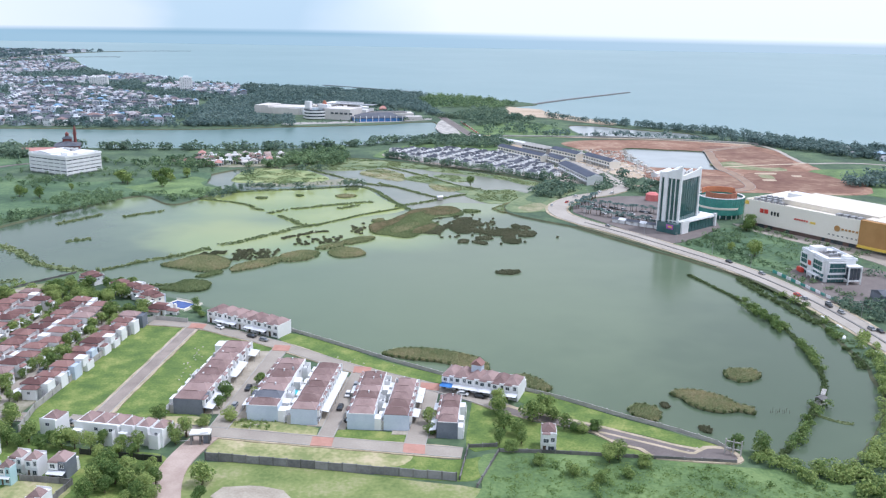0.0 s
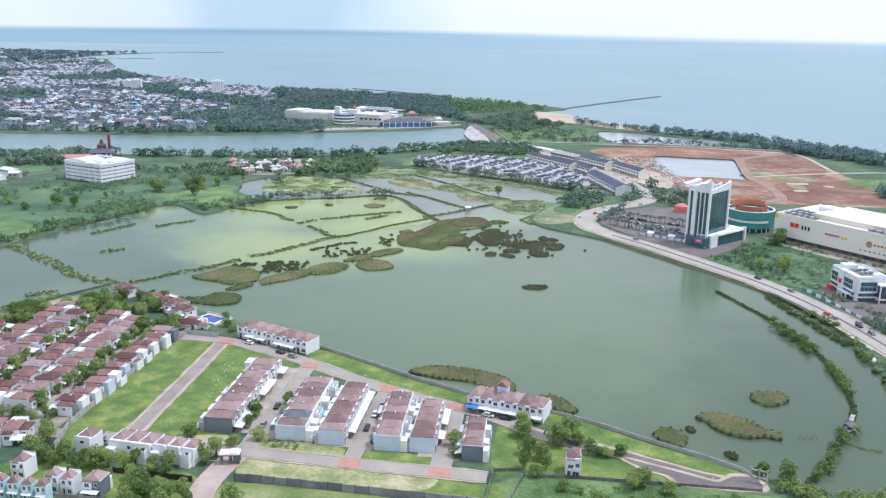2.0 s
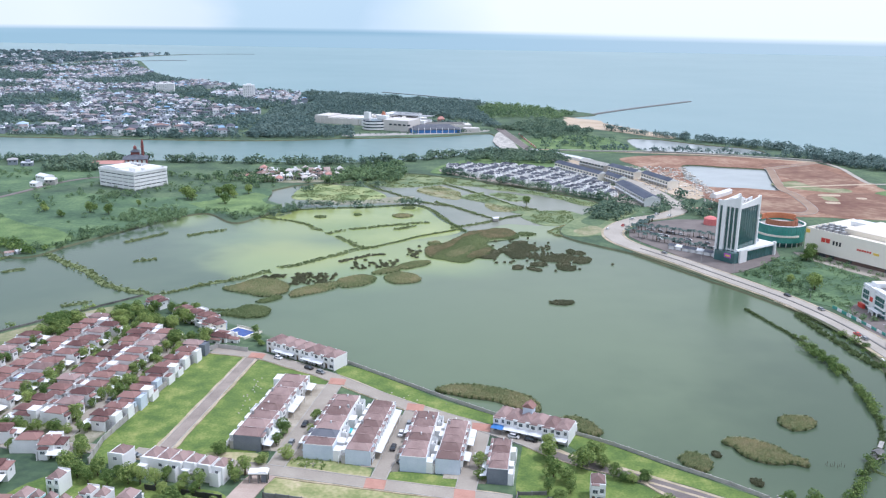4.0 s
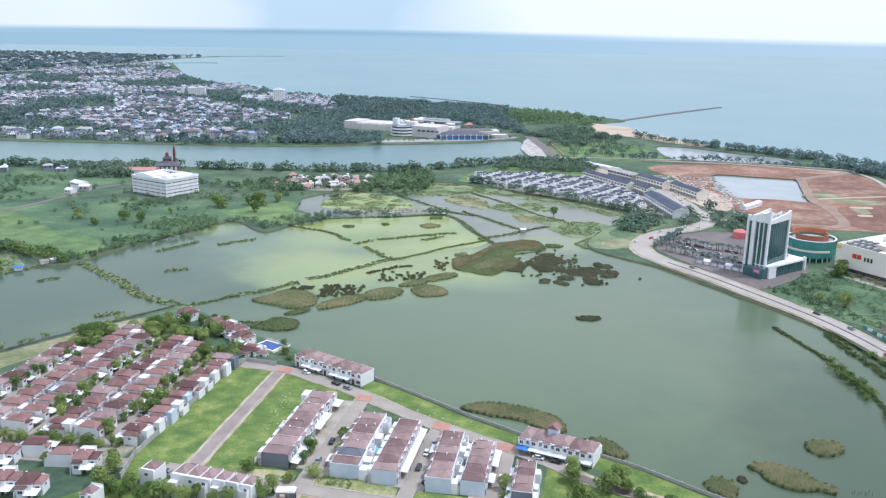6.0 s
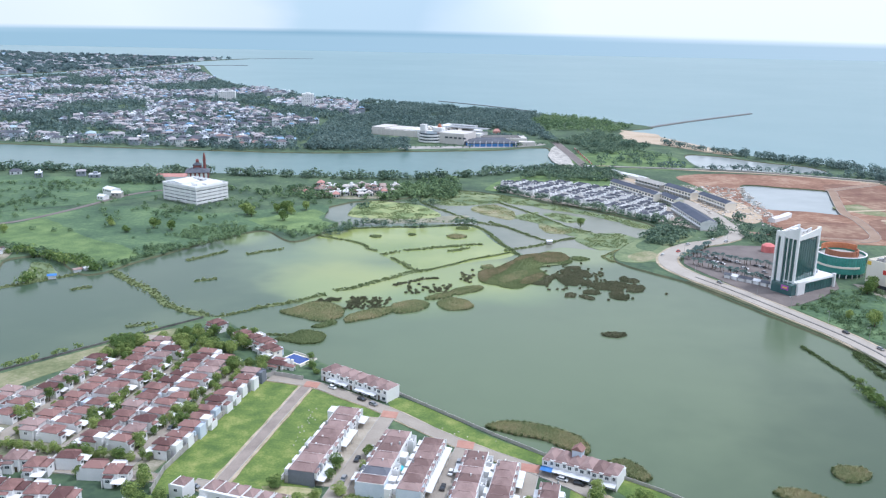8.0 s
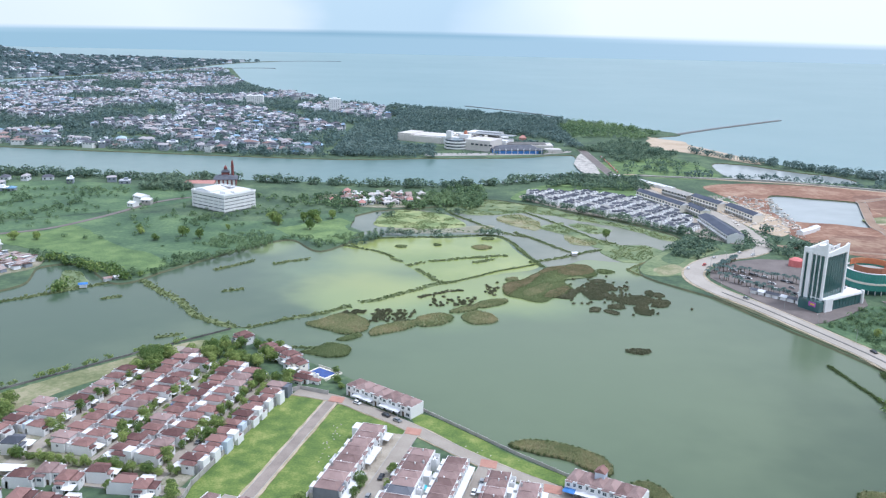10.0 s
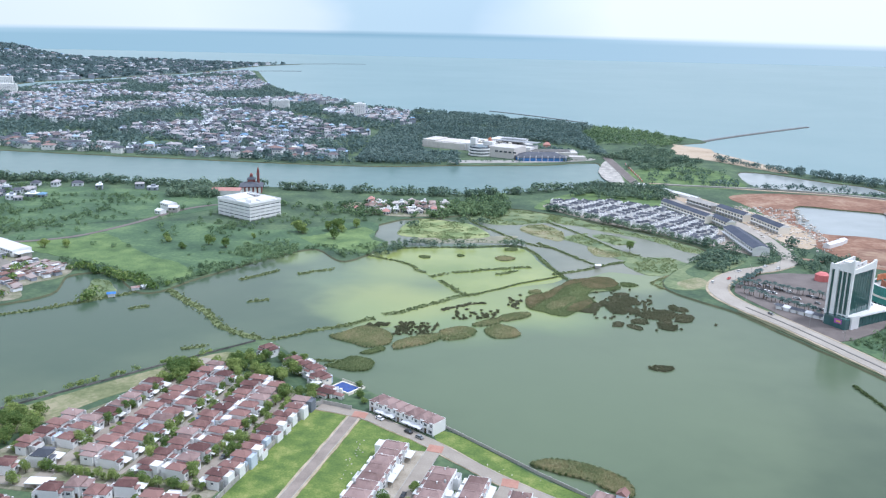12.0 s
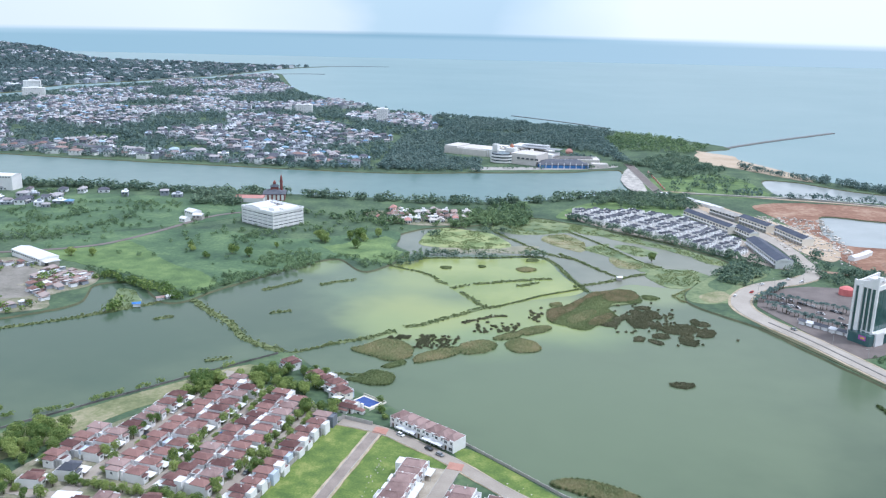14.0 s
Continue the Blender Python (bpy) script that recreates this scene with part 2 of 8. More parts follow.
M["maroon"] = material("maroon_brick", (0.16, 0.05, 0.045), (0.28, 0.10, 0.09), 0.3, 2.0, 0.8)
M["rose"] = material("rose_roof_tiles", (0.42, 0.2, 0.17), (0.56, 0.30, 0.26), 0.3, 2.0, 0.8)
M["ochre"] = material("ochre_cladding", (0.36, 0.19, 0.06), (0.48, 0.27, 0.10), 0.1, 2.0, 0.75)
M["teal"] = material("teal_glass_band", (0.06, 0.27, 0.23), (0.12, 0.38, 0.32), 0.2, 2.0, 0.2)
M["teal_dark"] = material("dark_teal_glass", (0.02, 0.09, 0.09), (0.05, 0.15, 0.145), 0.2, 2.0, 0.3)
M["terracotta_bright"] = material("orange_terracotta_panels", (0.42, 0.13, 0.06), (0.62, 0.26, 0.12), 0.3, 1.0, 0.7)
M["cream_roof"] = material("cream_sheet_roof", (0.62, 0.56, 0.46), (0.78, 0.72, 0.62), 0.05, 1.0, 0.6)
M["pale_stone"] = material("pale_stone_render", (0.52, 0.49, 0.46), (0.68, 0.65, 0.61), 0.05, 0.6, 0.8)
M["brown_brick"] = material("dark_brown_brick", (0.11, 0.075, 0.065), (0.20, 0.135, 0.115), 0.2, 2.0, 0.85)
M["trodden"] = material("trodden_yard", (0.15, 0.145, 0.115), (0.32, 0.295, 0.26), 0.06, 0.5, 0.95, 0.05)
# Headland leaves blued and paled: distance haze sits in the colour
M["hill_leaf"] = leafy("hazed_headland_leaves", (0.095, 0.145, 0.155), (0.185, 0.25, 0.245), 0.01, 0.1, 0.8, 0, island=0.4, mid=(0.135, 0.195, 0.20))
M["pale_rubble"] = material("pale_rubble", (0.42, 0.38, 0.33), (0.66, 0.62, 0.57), 0.1, 1.0, 0.9, island=0.5)
M["blue"] = material("blue_awning", (0.03, 0.14, 0.42), (0.08, 0.26, 0.6), 0.5, 3.0, 0.6)
M["pink"] = material("coral_cladding", (0.55, 0.12, 0.12), (0.72, 0.24, 0.22), 0.3, 2.0, 0.6)
M["magenta"] = material("magenta_sign", (0.3, 0.06, 0.35), (0.5, 0.14, 0.5), 0.5, 2.0, 0.4)
M["yellow"] = material("yellow_sign", (0.7, 0.48, 0.05), (0.85, 0.62, 0.12), 0.5, 2.0, 0.5)
M["redpaint"] = material("red_paint", (0.5, 0.04, 0.03), (0.68, 0.09, 0.06), 0.5, 2.0, 0.5)
M["black"] = material("black_paint", (0.02, 0.02, 0.022), (0.05, 0.05, 0.055), 0.5, 3.0, 0.4)
M["pale_teal"] = material("pale_teal_render", (0.36, 0.56, 0.58), (0.5, 0.68, 0.69), 0.2, 2.0, 0.7, 0.004)
M["pool_tile"] = material("blue_pool_tiles", (0.008, 0.035, 0.20), (0.02, 0.08, 0.33), 0.3, 2.0, 0.1)


def water(name, dark, light, scale, rough, wave, ripple=0.35, spec=0.5, light_stains=None):
    """Murky water: silt colour below, the sky mirrored in a rippled skin; optional spots: place, reach and colour of
    algae, painted sun patches and dim reflections.
    """
    m = material(name, dark, light, scale, ripple * 0.1, rough, 0.0, contrast=(0.35, 0.65), spec=spec)
    n, l = m.node_tree.nodes, m.node_tree.links
    b = n["Principled BSDF"]
    b.inputs["IOR"].default_value = 1.33
    tex, bump = n.new("ShaderNodeTexNoise"), n.new("ShaderNodeBump")
    tex.inputs["Scale"].default_value, tex.inputs["Detail"].default_value = ripple, 6.0
    place = n.new("ShaderNodeNewGeometry")
    l.new(place.outputs["Position"], tex.inputs["Vector"])
    bump.inputs["Strength"].default_value, bump.inputs["Distance"].default_value = 0.5, wave
    l.new(tex.outputs["Fac"], bump.inputs["Height"])
    l.new(bump.outputs[0], b.inputs["Normal"])
    if light_stains:
        base = b.inputs["Base Color"].links[0].from_socket
        for centre, reach, colour, strength in light_stains:
            warp, gap, far = n.new("ShaderNodeTexNoise"), n.new("ShaderNodeVectorMath"), n.new("ShaderNodeMapRange")
            warp.inputs["Scale"].default_value, warp.inputs["Detail"].default_value = 0.02, 3.0
            l.new(place.outputs["Position"], warp.inputs["Vector"])
            push = n.new("ShaderNodeVectorMath")
            push.operation = "MULTIPLY_ADD"
            push.inputs[1].default_value = (reach * 0.9, reach * 0.9, 0)
            l.new(warp.outputs["Color"], push.inputs[0])
            l.new(place.outputs["Position"], push.inputs[2])
            gap.operation = "DISTANCE"
            gap.inputs[1].default_value = (centre[0] + reach * 0.45, centre[1] + reach * 0.45, 0)
            l.new(push.outputs[0], gap.inputs[0])
            far.inputs[1].default_value, far.inputs[2].default_value = reach * 1.15, reach * 0.3
            far.inputs[3].default_value, far.inputs[4].default_value = 0.0, strength
            far.interpolation_type = "SMOOTHSTEP"
            l.new(gap.outputs["Value"], far.inputs[0])
            mix = n.new("ShaderNodeMix")
            mix.data_type = "RGBA"
            l.new(far.outputs[0], mix.inputs[0])
            l.new(base, mix.inputs[6])
            mix.inputs[7].default_value = (*colour, 1)
            base = mix.outputs[2]
        l.new(base, b.inputs["Base Color"])
    return m


# Spots: algae plus painted sun patches; western dark ones imitate dimmer sky reflection
M["lake"] = water("green_lake_water", (0.104, 0.142, 0.086), (0.124, 0.166, 0.10), 0.006, 0.16, 0.05, 0.5, spec=0.32,
                  light_stains=[((-340, 470), 210, (0.06, 0.10, 0.064), 0.9), ((165, 320), 125, (0.068, 0.10, 0.062), 0.85), ((-10, 415), 150, (0.145, 0.188, 0.112), 0.75), ((-250, 535), 95, (0.078, 0.115, 0.072), 0.7), ((-95, 505), 60, (0.24, 0.31, 0.14), 0.75), ((-25, 530), 45, (0.22, 0.29, 0.14), 0.6), ((-160, 560), 80, (0.19, 0.25, 0.135), 0.6), ((-132, 526), 58, (0.34, 0.37, 0.135), 0.7), ((-148, 612), 50, (0.31, 0.35, 0.135), 0.7), ((-60, 556), 62, (0.28, 0.33, 0.13), 0.8), ((-150, 500), 34, (0.24, 0.30, 0.13), 0.6), ((-240, 615), 30, (0.25, 0.31, 0.13), 0.6), ((20, 620), 42, (0.26, 0.31, 0.15), 0.6)])
# Algae green with a sunlit patch and haze blue painted in
M["algae"] = water("algae_green_water", (0.2, 0.255, 0.074), (0.32, 0.36, 0.12), 0.012, 0.2, 0.03)
M["river"] = water("grey_green_river_water", (0.115, 0.19, 0.175), (0.14, 0.22, 0.20), 0.006, 0.25, 0.05, 0.5, spec=0.38)
M["sea"] = water("pale_sea_water", (0.20, 0.298, 0.305), (0.24, 0.338, 0.34), 0.0012, 0.4, 0.3, 0.06, 0.25)
M["pale_pond"] = water("silty_pond_water", (0.25, 0.285, 0.28), (0.34, 0.375, 0.37), 0.01, 0.15, 0.03, spec=0.4)
# Extra blue in this marsh water imitates haze
M["brown_pond"] = water("grey_green_marsh_water", (0.155, 0.172, 0.128), (0.21, 0.222, 0.165), 0.012, 0.2, 0.03, spec=0.4)

# ---- building helpers ----


class Geo:
    """Collects vertices and faces of one mesh."""

    def __init__(self):
        self.v, self.f, self.m = [], [], []

    def add(self, verts, faces, m=0):
        k = len(self.v)
        self.v += [tuple(p) for p in verts]
        self.f += [tuple(i + k for i in face) for face in faces]
        self.m += [m] * len(faces)
        return self

    def box(self, x, y, z, sx, sy, sz, turn=0.0, m=0, taper=1.0):
        """A box on its base centre."""
        c, s = math.cos(turn), math.sin(turn)
        out = []
        for zz, k in ((z, 1.0), (z + sz, taper)):
            for a, b in ((-1, -1), (1, -1), (1, 1), (-1, 1)):
                dx, dy = a * sx / 2 * k, b * sy / 2 * k
                out.append((x + c * dx - s * dy, y + s * dx + c * dy, zz))
        return self.add(out, [(3, 2, 1, 0), (4, 5, 6, 7), (0, 1, 5, 4), (1, 2, 6, 5), (2, 3, 7, 6), (3, 0, 4, 7)], m)

    def hip(self, x, y, z, sx, sy, h, turn=0.0, m=0, over=0.4, lip=0.18, ridge=None):
        """A hipped roof with a thick eave; the ridge runs along the longer side, or along y where ridge says so."""
        c, s = math.cos(turn), math.sin(turn)
        a, b = sx / 2 + over, sy / 2 + over
        along_y = b >= a if ridge is None else ridge
        r = max(0.3, (b - a * 0.8) if along_y else (a - b * 0.8))
        r = min(r, (b if along_y else a) - 0.3)
        pts = [(-a, -b, z), (a, -b, z), (a, b, z), (-a, b, z), (-a, -b, z + lip), (a, -b, z + lip), (a, b, z + lip), (-a, b, z + lip)]
        pts += [(0, -r, z + h), (0, r, z + h)] if along_y else [(-r, 0, z + h), (r, 0, z + h)]
        faces = [(3, 2, 1, 0), (0, 1, 5, 4), (1, 2, 6, 5), (2, 3, 7, 6), (3, 0, 4, 7)]
        faces += [(4, 5, 8), (5, 6, 9, 8), (6, 7, 9), (7, 4, 8, 9)] if along_y else [(4, 5, 9, 8), (5, 6, 9), (6, 7, 8, 9), (7, 4, 8)]
        return self.add([(x + c * p - s * q, y + s * p + c * q, w) for p, q, w in pts], faces, m)

    def gable(self, x, y, z, sx, sy, h, turn=0.0, m=0, over=0.3):
        """A gabled roof solid, ridge along x."""
        c, s = math.cos(turn), math.sin(turn)
        a, b = sx / 2 + over, sy / 2 + over
        pts = [(-a, -b, z), (a, -b, z), (a, b, z), (-a, b, z), (-a, 0, z + h), (a, 0, z + h)]
        return self.add([(x + c * p - s * q, y + s * p + c * q, w) for p, q, w in pts], [(3, 2, 1, 0), (0, 1, 5, 4), (2, 3, 4, 5), (1, 2, 5), (3, 0, 4)], m)

    def prism(self, outline, z0, z1, m=0):
        n = len(outline)
        area = sum(outline[i][0] * outline[(i + 1) % n][1] - outline[(i + 1) % n][0] * outline[i][1] for i in range(n))
        pts = list(outline) if area > 0 else list(outline)[::-1]
        k = [(x, y, z0) for x, y in pts] + [(x, y, z1) for x, y in pts]
        return self.add(k, [tuple(range(n, 2 * n)), tuple(range(n - 1, -1, -1))] + [(i, (i + 1) % n, n + (i + 1) % n, n + i) for i in range(n)], m)

    def tube(self, x, y, z0, z1, r0, r1, sides=8, m=0):
        k = [(x + r * math.cos(2 * math.pi * i / sides), y + r * math.sin(2 * math.pi * i / sides), z) for z, r in ((z0, r0), (z1, r1)) for i in range(sides)]
        return self.add(k, [(i, (i + 1) % sides, sides + (i + 1) % sides, sides + i) for i in range(sides)] + [tuple(range(sides, 2 * sides)), tuple(range(sides - 1, -1, -1))], m)

    def mesh(self, name, *mats):
        me = bpy.data.meshes.new(name)
        me.from_pydata(self.v, [], self.f)
        for k in mats:
            me.materials.append(M[k] if isinstance(k, str) else k)
        if len(mats) > 1:
            me.polygons.foreach_set("material_index", self.m)
        me.update()
        return me


def part(name, geo, mats, parent=None, label="", at=None):
    """One mesh object, under a thing or a part."""
    mats = (mats,) if isinstance(mats, str) else mats
    ob = new(name, geo if isinstance(geo, bpy.types.Mesh) else geo.mesh(name, *mats))
    if parent is not None:
        ob.parent = parent
    if at is not None:
        ob.matrix_basis = at
    if label:
        tagged(ob, label)
    return ob


def structure(name, geo, mats, label, category):
    return tagged(part(name, geo, mats), label, category, kind="structure")


def smooth(points, step, closed=True, jitter=0.0, seed=0):
    """A rounded line through a few corner points, with an uneven natural edge."""
    pts = [Vector((*p[:2], 0)) for p in points]
    n, out = len(pts), []
    for i in range(n if closed else n - 1):
        a, b, c, d = (pts[(i + k) % n] if closed else pts[min(max(i + k, 0), n - 1)] for k in (-1, 0, 1, 2))
        count = max(1, int((c - b).length / step))
        for j in range(count):
            t = j / count
            q = 0.5 * (2 * b + (c - a) * t + (2 * a - 5 * b + 4 * c - d) * t * t + (3 * b - a - 3 * c + d) * t ** 3)
            if jitter:
                q = q + Vector((noise.noise((q.x * 0.06, q.y * 0.06, seed)) + 0.5 * noise.noise((q.x * 0.25, q.y * 0.25, seed)), noise.noise((q.x * 0.06, q.y * 0.06, seed + 9)) + 0.5 * noise.noise((q.x * 0.25, q.y * 0.25, seed + 9)), 0)) * jitter
            out.append((q.x, q.y))
    if not closed:
        out.append(tuple(pts[-1][:2]))
    return out


def fill(loops, z, grid=None, relief=0.0):
    """Triangles that fill the first loop less the others, as verts and faces."""
    from mathutils import geometry
    verts, faces = [], []
    for loop in loops:
        k = len(verts)
        verts += [Vector(p) for p in loop]
        faces.append(list(range(k, len(verts))))
    v, _, f, *_ = geometry.delaunay_2d_cdt(verts, [], faces, 2, 1e-4)
    v = [(p.x, p.y, z) for p in v]
    out = []
    for face in f:
        a, b, c = (v[i] for i in face[:3])
        up = (b[0] - a[0]) * (c[1] - a[1]) - (b[1] - a[1]) * (c[0] - a[0])
        out.append(tuple(face) if up > 0 else tuple(face)[::-1])
    return v, out


def sheet(loops, z):
    g = Geo()
    g.add(*fill(loops, z))
    return g


def bank(g, loop, z0, z1, spread, m=1):
    """A sloping shore round a loop."""
    n = len(loop)
    rim, foot = [], []
    area = sum(loop[i][0] * loop[(i + 1) % n][1] - loop[(i + 1) % n][0] * loop[i][1] for i in range(n))
    s = 1 if area > 0 else -1
    for i in range(n):
        (ax, ay), (bx, by) = loop[i - 1], loop[(i + 1) % n]
        l_ = math.hypot(bx - ax, by - ay) or 1
        nx, ny = (by - ay) / l_ * s, -(bx - ax) / l_ * s
        rim.append((*loop[i], z0))
        foot.append((loop[i][0] + nx * spread, loop[i][1] + ny * spread, z1))
    k = [(i, (i + 1) % n) for i in range(n)]
    g.add(rim + foot, [(i, n + i, n + j, j) if s > 0 else (j, n + j, n + i, i) for i, j in k], m)


def strip(points, width, z, thick=0.12, step=4.0, jitter=0.0, seed=0):
    """A ribbon of even width along a line, with real edges."""
    line = smooth(points, step, False, jitter, seed)
    n, left, right = len(line), [], []
    for i, (x, y) in enumerate(line):
        (ax, ay), (bx, by) = line[max(i - 1, 0)], line[min(i + 1, n - 1)]
        l_ = math.hypot(bx - ax, by - ay) or 1
        w = width / 2 if not callable(width) else width(i / (n - 1)) / 2
        nx, ny = -(by - ay) / l_ * w, (bx - ax) / l_ * w
        left.append((x + nx, y + ny)), right.append((x - nx, y - ny))
    g = Geo()
    v = [(*p, z) for p in left] + [(*p, z) for p in right] + [(*p, z - thick) for p in left] + [(*p, z - thick) for p in right]
    f = []
    for i in range(n - 1):
        f += [(n + i, n + i + 1, i + 1, i), (i, i + 1, 2 * n + i + 1, 2 * n + i), (n + i + 1, n + i, 3 * n + i, 3 * n + i + 1)]
    g.add(v, f)
    return g


GROUND = 1.0

# ---- ground, water, roads ----
lake_shore = smooth([(-700, 250), (-480, 120), (-340, 230), (-279, 311), (-226, 388), (-191, 434), (-172, 424), (-150, 404), (-109, 379), (-66, 352), (-20, 318), (2, 303), (30, 292), (62, 271), (91, 250), (109, 244), (114, 235), (124, 236), (145, 260), (160, 285), (169, 316), (175, 376), (174, 409), (160.5, 448), (128, 498.5), (86.5, 560), (52, 592), (45, 620), (70, 683), (89, 716), (46, 770), (-5, 804), (-55, 832), (-101, 842), (-149, 789), (-190, 763), (-206, 712), (-179, 672), (-195, 611), (-228, 639), (-251, 611), (-280, 543), (-300, 499), (-345, 534), (-372, 520), (-360, 474), (-430, 420), (-640, 400)], 6, True, 1.5, 3)
pond_red = smooth([(200, 946), (240, 940), (288, 925), (276, 870), (264, 808), (230, 813), (196, 816), (184, 850), (188, 900)], 8, True, 0.6, 5)
pond_far = smooth([(166, 1160), (206, 1165), (262, 1122), (305, 1100), (320, 1060), (285, 1045), (216, 1048), (172, 1058)], 8, True, 1.5, 6)
coast = smooth([(1500, -700), (-1900, -700), (-1900, 830), (-900, 845), (-719, 851), (-582, 866), (-446, 876), (-252, 895), (-159, 906), (-94, 938), (-34, 985), (14, 1010), (4, 1100), (-18, 1185), (-44, 1180), (-86, 1142), (-194, 1103), (-298, 1062), (-448, 1045), (-700, 1035), (-1000, 1030), (-1900, 1010), (-1900, 1500), (-1479, 1785), (-1522, 2052), (-1435, 2485), (-1345, 3000), (-1310, 3060), (-1173, 2784), (-996, 2426), (-826, 2166), (-489, 1835), (-252, 1750), (-44, 1660), (58, 1584), (155, 1488), (110, 1416), (171, 1318), (241, 1190), (330, 1125), (364, 1082), (420, 1010), (500, 945), (900, 760), (1500, 500)], 14, True, 3.0, 4)
g = Geo()
g.add(*fill([coast, lake_shore, pond_red, pond_far], GROUND))
bank(g, coast, GROUND, -1.5, 4.0)
for hole in (lake_shore, pond_red, pond_far):
    bank(g, hole[::-1], GROUND, -1.5, -3.0)
structure("ground", g, ("scrub", "mud"), "flat green scrubland with muddy shores between lake, river and sea", "ground")

bed = Geo().box(0, 0, -6.0, 24000, 24000, 1.0)
structure("sea_bed", bed, "mud", "silty bed below the lake and the sea", "ground")
structure("water_lake", sheet([smooth([(-760, 60), (-480, 60), (-230, 330), (-190, 380), (-60, 300), (60, 240), (100, 215), (200, 230), (195, 420), (70, 640), (110, 720), (-30, 850), (-230, 820), (-380, 600), (-760, 460)], 60)], 0.0), "lake", "calm green lake water", "water")
structure("water_river", sheet([smooth([(-1950, 800), (-700, 835), (-100, 900), (40, 990), (0, 1240), (-300, 1090), (-1950, 1060)], 60)], -0.05), "river", "grey-green river reflecting the sky", "water")
structure("water_sea", sheet([[(-12000, 1300), (-1700, 1300), (100, 1300), (450, 850), (1600, 380), (12000, 380), (12000, 12000), (-12000, 12000)]], -0.1), "sea", "pale blue sea under haze", "water")
structure("water_pond", sheet([smooth([(180, 800), (300, 800), (310, 950), (180, 960)], 30)], -0.02), "pale_pond", "silty pale pond among red earth", "water")
structure("water_lagoon", sheet([smooth([(150, 1040), (340, 1030), (340, 1120), (160, 1190)], 30)], -0.02), "pale_pond", "pale lagoon behind the beach", "water")
# a wooded headland far across the bay
head = smooth([(-4200, 1700), (-3000, 1560), (-1800, 1700), (-1556, 1890), (-1605, 2194), (-1521, 2464), (-1445, 2880), (-1444, 3380), (-1357, 3690), (-1480, 3520), (-1763, 3560), (-2055, 3600), (-2297, 3560), (-2600, 3640), (-3200, 4000), (-4400, 4200)], 40, True, 12.0, 14)
v, f = fill([head] , 2.0)
grid = [(x, y) for x in range(-4200, -1500, 70) for y in range(1650, 4100, 70)]


def inside(p, loop):
    x, y = p
    hit, n = False, len(loop)
    for i in range(n):
        (ax, ay), (bx, by) = loop[i], loop[i - 1]
        if (ay > y) != (by > y) and x < (bx - ax) * (y - ay) / (by - ay) + ax:
            hit = not hit
    return hit


def rise(x, y):
    """The headland's hill, climbing to the west."""
    up = max(0.0, min(1.0, (-x - 2150) / 1100))
    return 2 + 60 * up * up * (3 - 2 * up) * (0.85 + 0.3 * noise.noise((x * 0.0015, y * 0.0015, 3)))


def headland():
    from mathutils import geometry
    inner = [p for p in grid if inside(p, head)]
    verts = [Vector(p) for p in head + inner]
    vv, _, ff, *_ = geometry.delaunay_2d_cdt(verts, [], [list(range(len(head)))], 2, 1e-3)
    g = Geo()
    g.add([(p.x, p.y, rise(p.x, p.y)) for p in vv], [tuple(k) if (vv[k[1]] - vv[k[0]]).cross(vv[k[2]] - vv[k[0]]) > 0 else tuple(k)[::-1] for k in ff])
    bank(g, head, 2.0, -1.5, 5.0)
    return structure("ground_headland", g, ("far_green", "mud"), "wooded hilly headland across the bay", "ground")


M["rubble_slope"] = material("rubble_slope", (0.24, 0.23, 0.21), (0.56, 0.53, 0.48), 0.15, 0.6, 0.9, 0.3, contrast=(0.38, 0.62))
# Brighter green that paints a patch of sun between cloud shadows
M["lush"] = material("sunlit_meadow", (0.078, 0.14, 0.052), (0.22, 0.31, 0.109), 0.05, 0.5, 0.9, 0.2, mid=(0.135, 0.21, 0.075), contrast=(0.36, 0.66))
M["bare_soil"] = material("bare_soil", (0.27, 0.24, 0.14), (0.52, 0.43, 0.32), 0.2, 1.4, 0.95, 0.05, mid=(0.41, 0.345, 0.24), contrast=(0.34, 0.62))
# Hillside green mixed with blue to imitate haze over the bay
M["far_green"] = material("hazed_hillside", (0.085, 0.135, 0.13), (0.15, 0.205, 0.185), 0.004, 0.06, 0.9, 1.0)
headland()


laid = 0


def lay(name, points, mats, label, category, lift=0.06, step=3.0, jitter=0.8, seed=0, rounded=True, holes=()):
    """A patch of ground cover, laid on the land."""
    global laid
    laid += 1
    loop = smooth(points, step, True, jitter, seed) if rounded else [tuple(p) for p in points]
    g = Geo()
    lift += 0.005 * laid
    g.add(*fill([loop, *holes], GROUND + lift))
    bank(g, loop, GROUND + lift, GROUND - 0.1, 0.15, 0)
    return structure(name, g, mats, label, category)


lay("yard_plots", [(-152, 232), (-137, 251), (-128, 246), (-104, 241), (-84, 238), (-82, 222), (-88, 205), (-150, 205)], "lawn", "rough green plots round the row houses", "lawn", 0.03, seed=81)
lay("dry_plot", [(-121.5, 221.5), (-105.5, 219.6), (-107, 209.6), (-123, 212)], "dry_lawn", "yellowed grass plot behind a dark wall", "lawn", 0.05, seed=82)
# open ground of the near estate and the fields
lay("lawn_west", [(-135.3, 252), (-137.8, 268), (-130.9, 355), (-111.5, 353), (-118.5, 262), (-122, 254)], "lawn", "mown bright green lawn beside the estate wall", "lawn", 0.05, seed=1, rounded=False)
lay("lawn_east", [(-111, 262), (-104.5, 348), (-92, 342), (-70, 330), (-72, 318), (-78, 314), (-80, 270), (-94, 262)], "lawn", "mown green lawn with bare patches", "lawn", 0.05, seed=2)
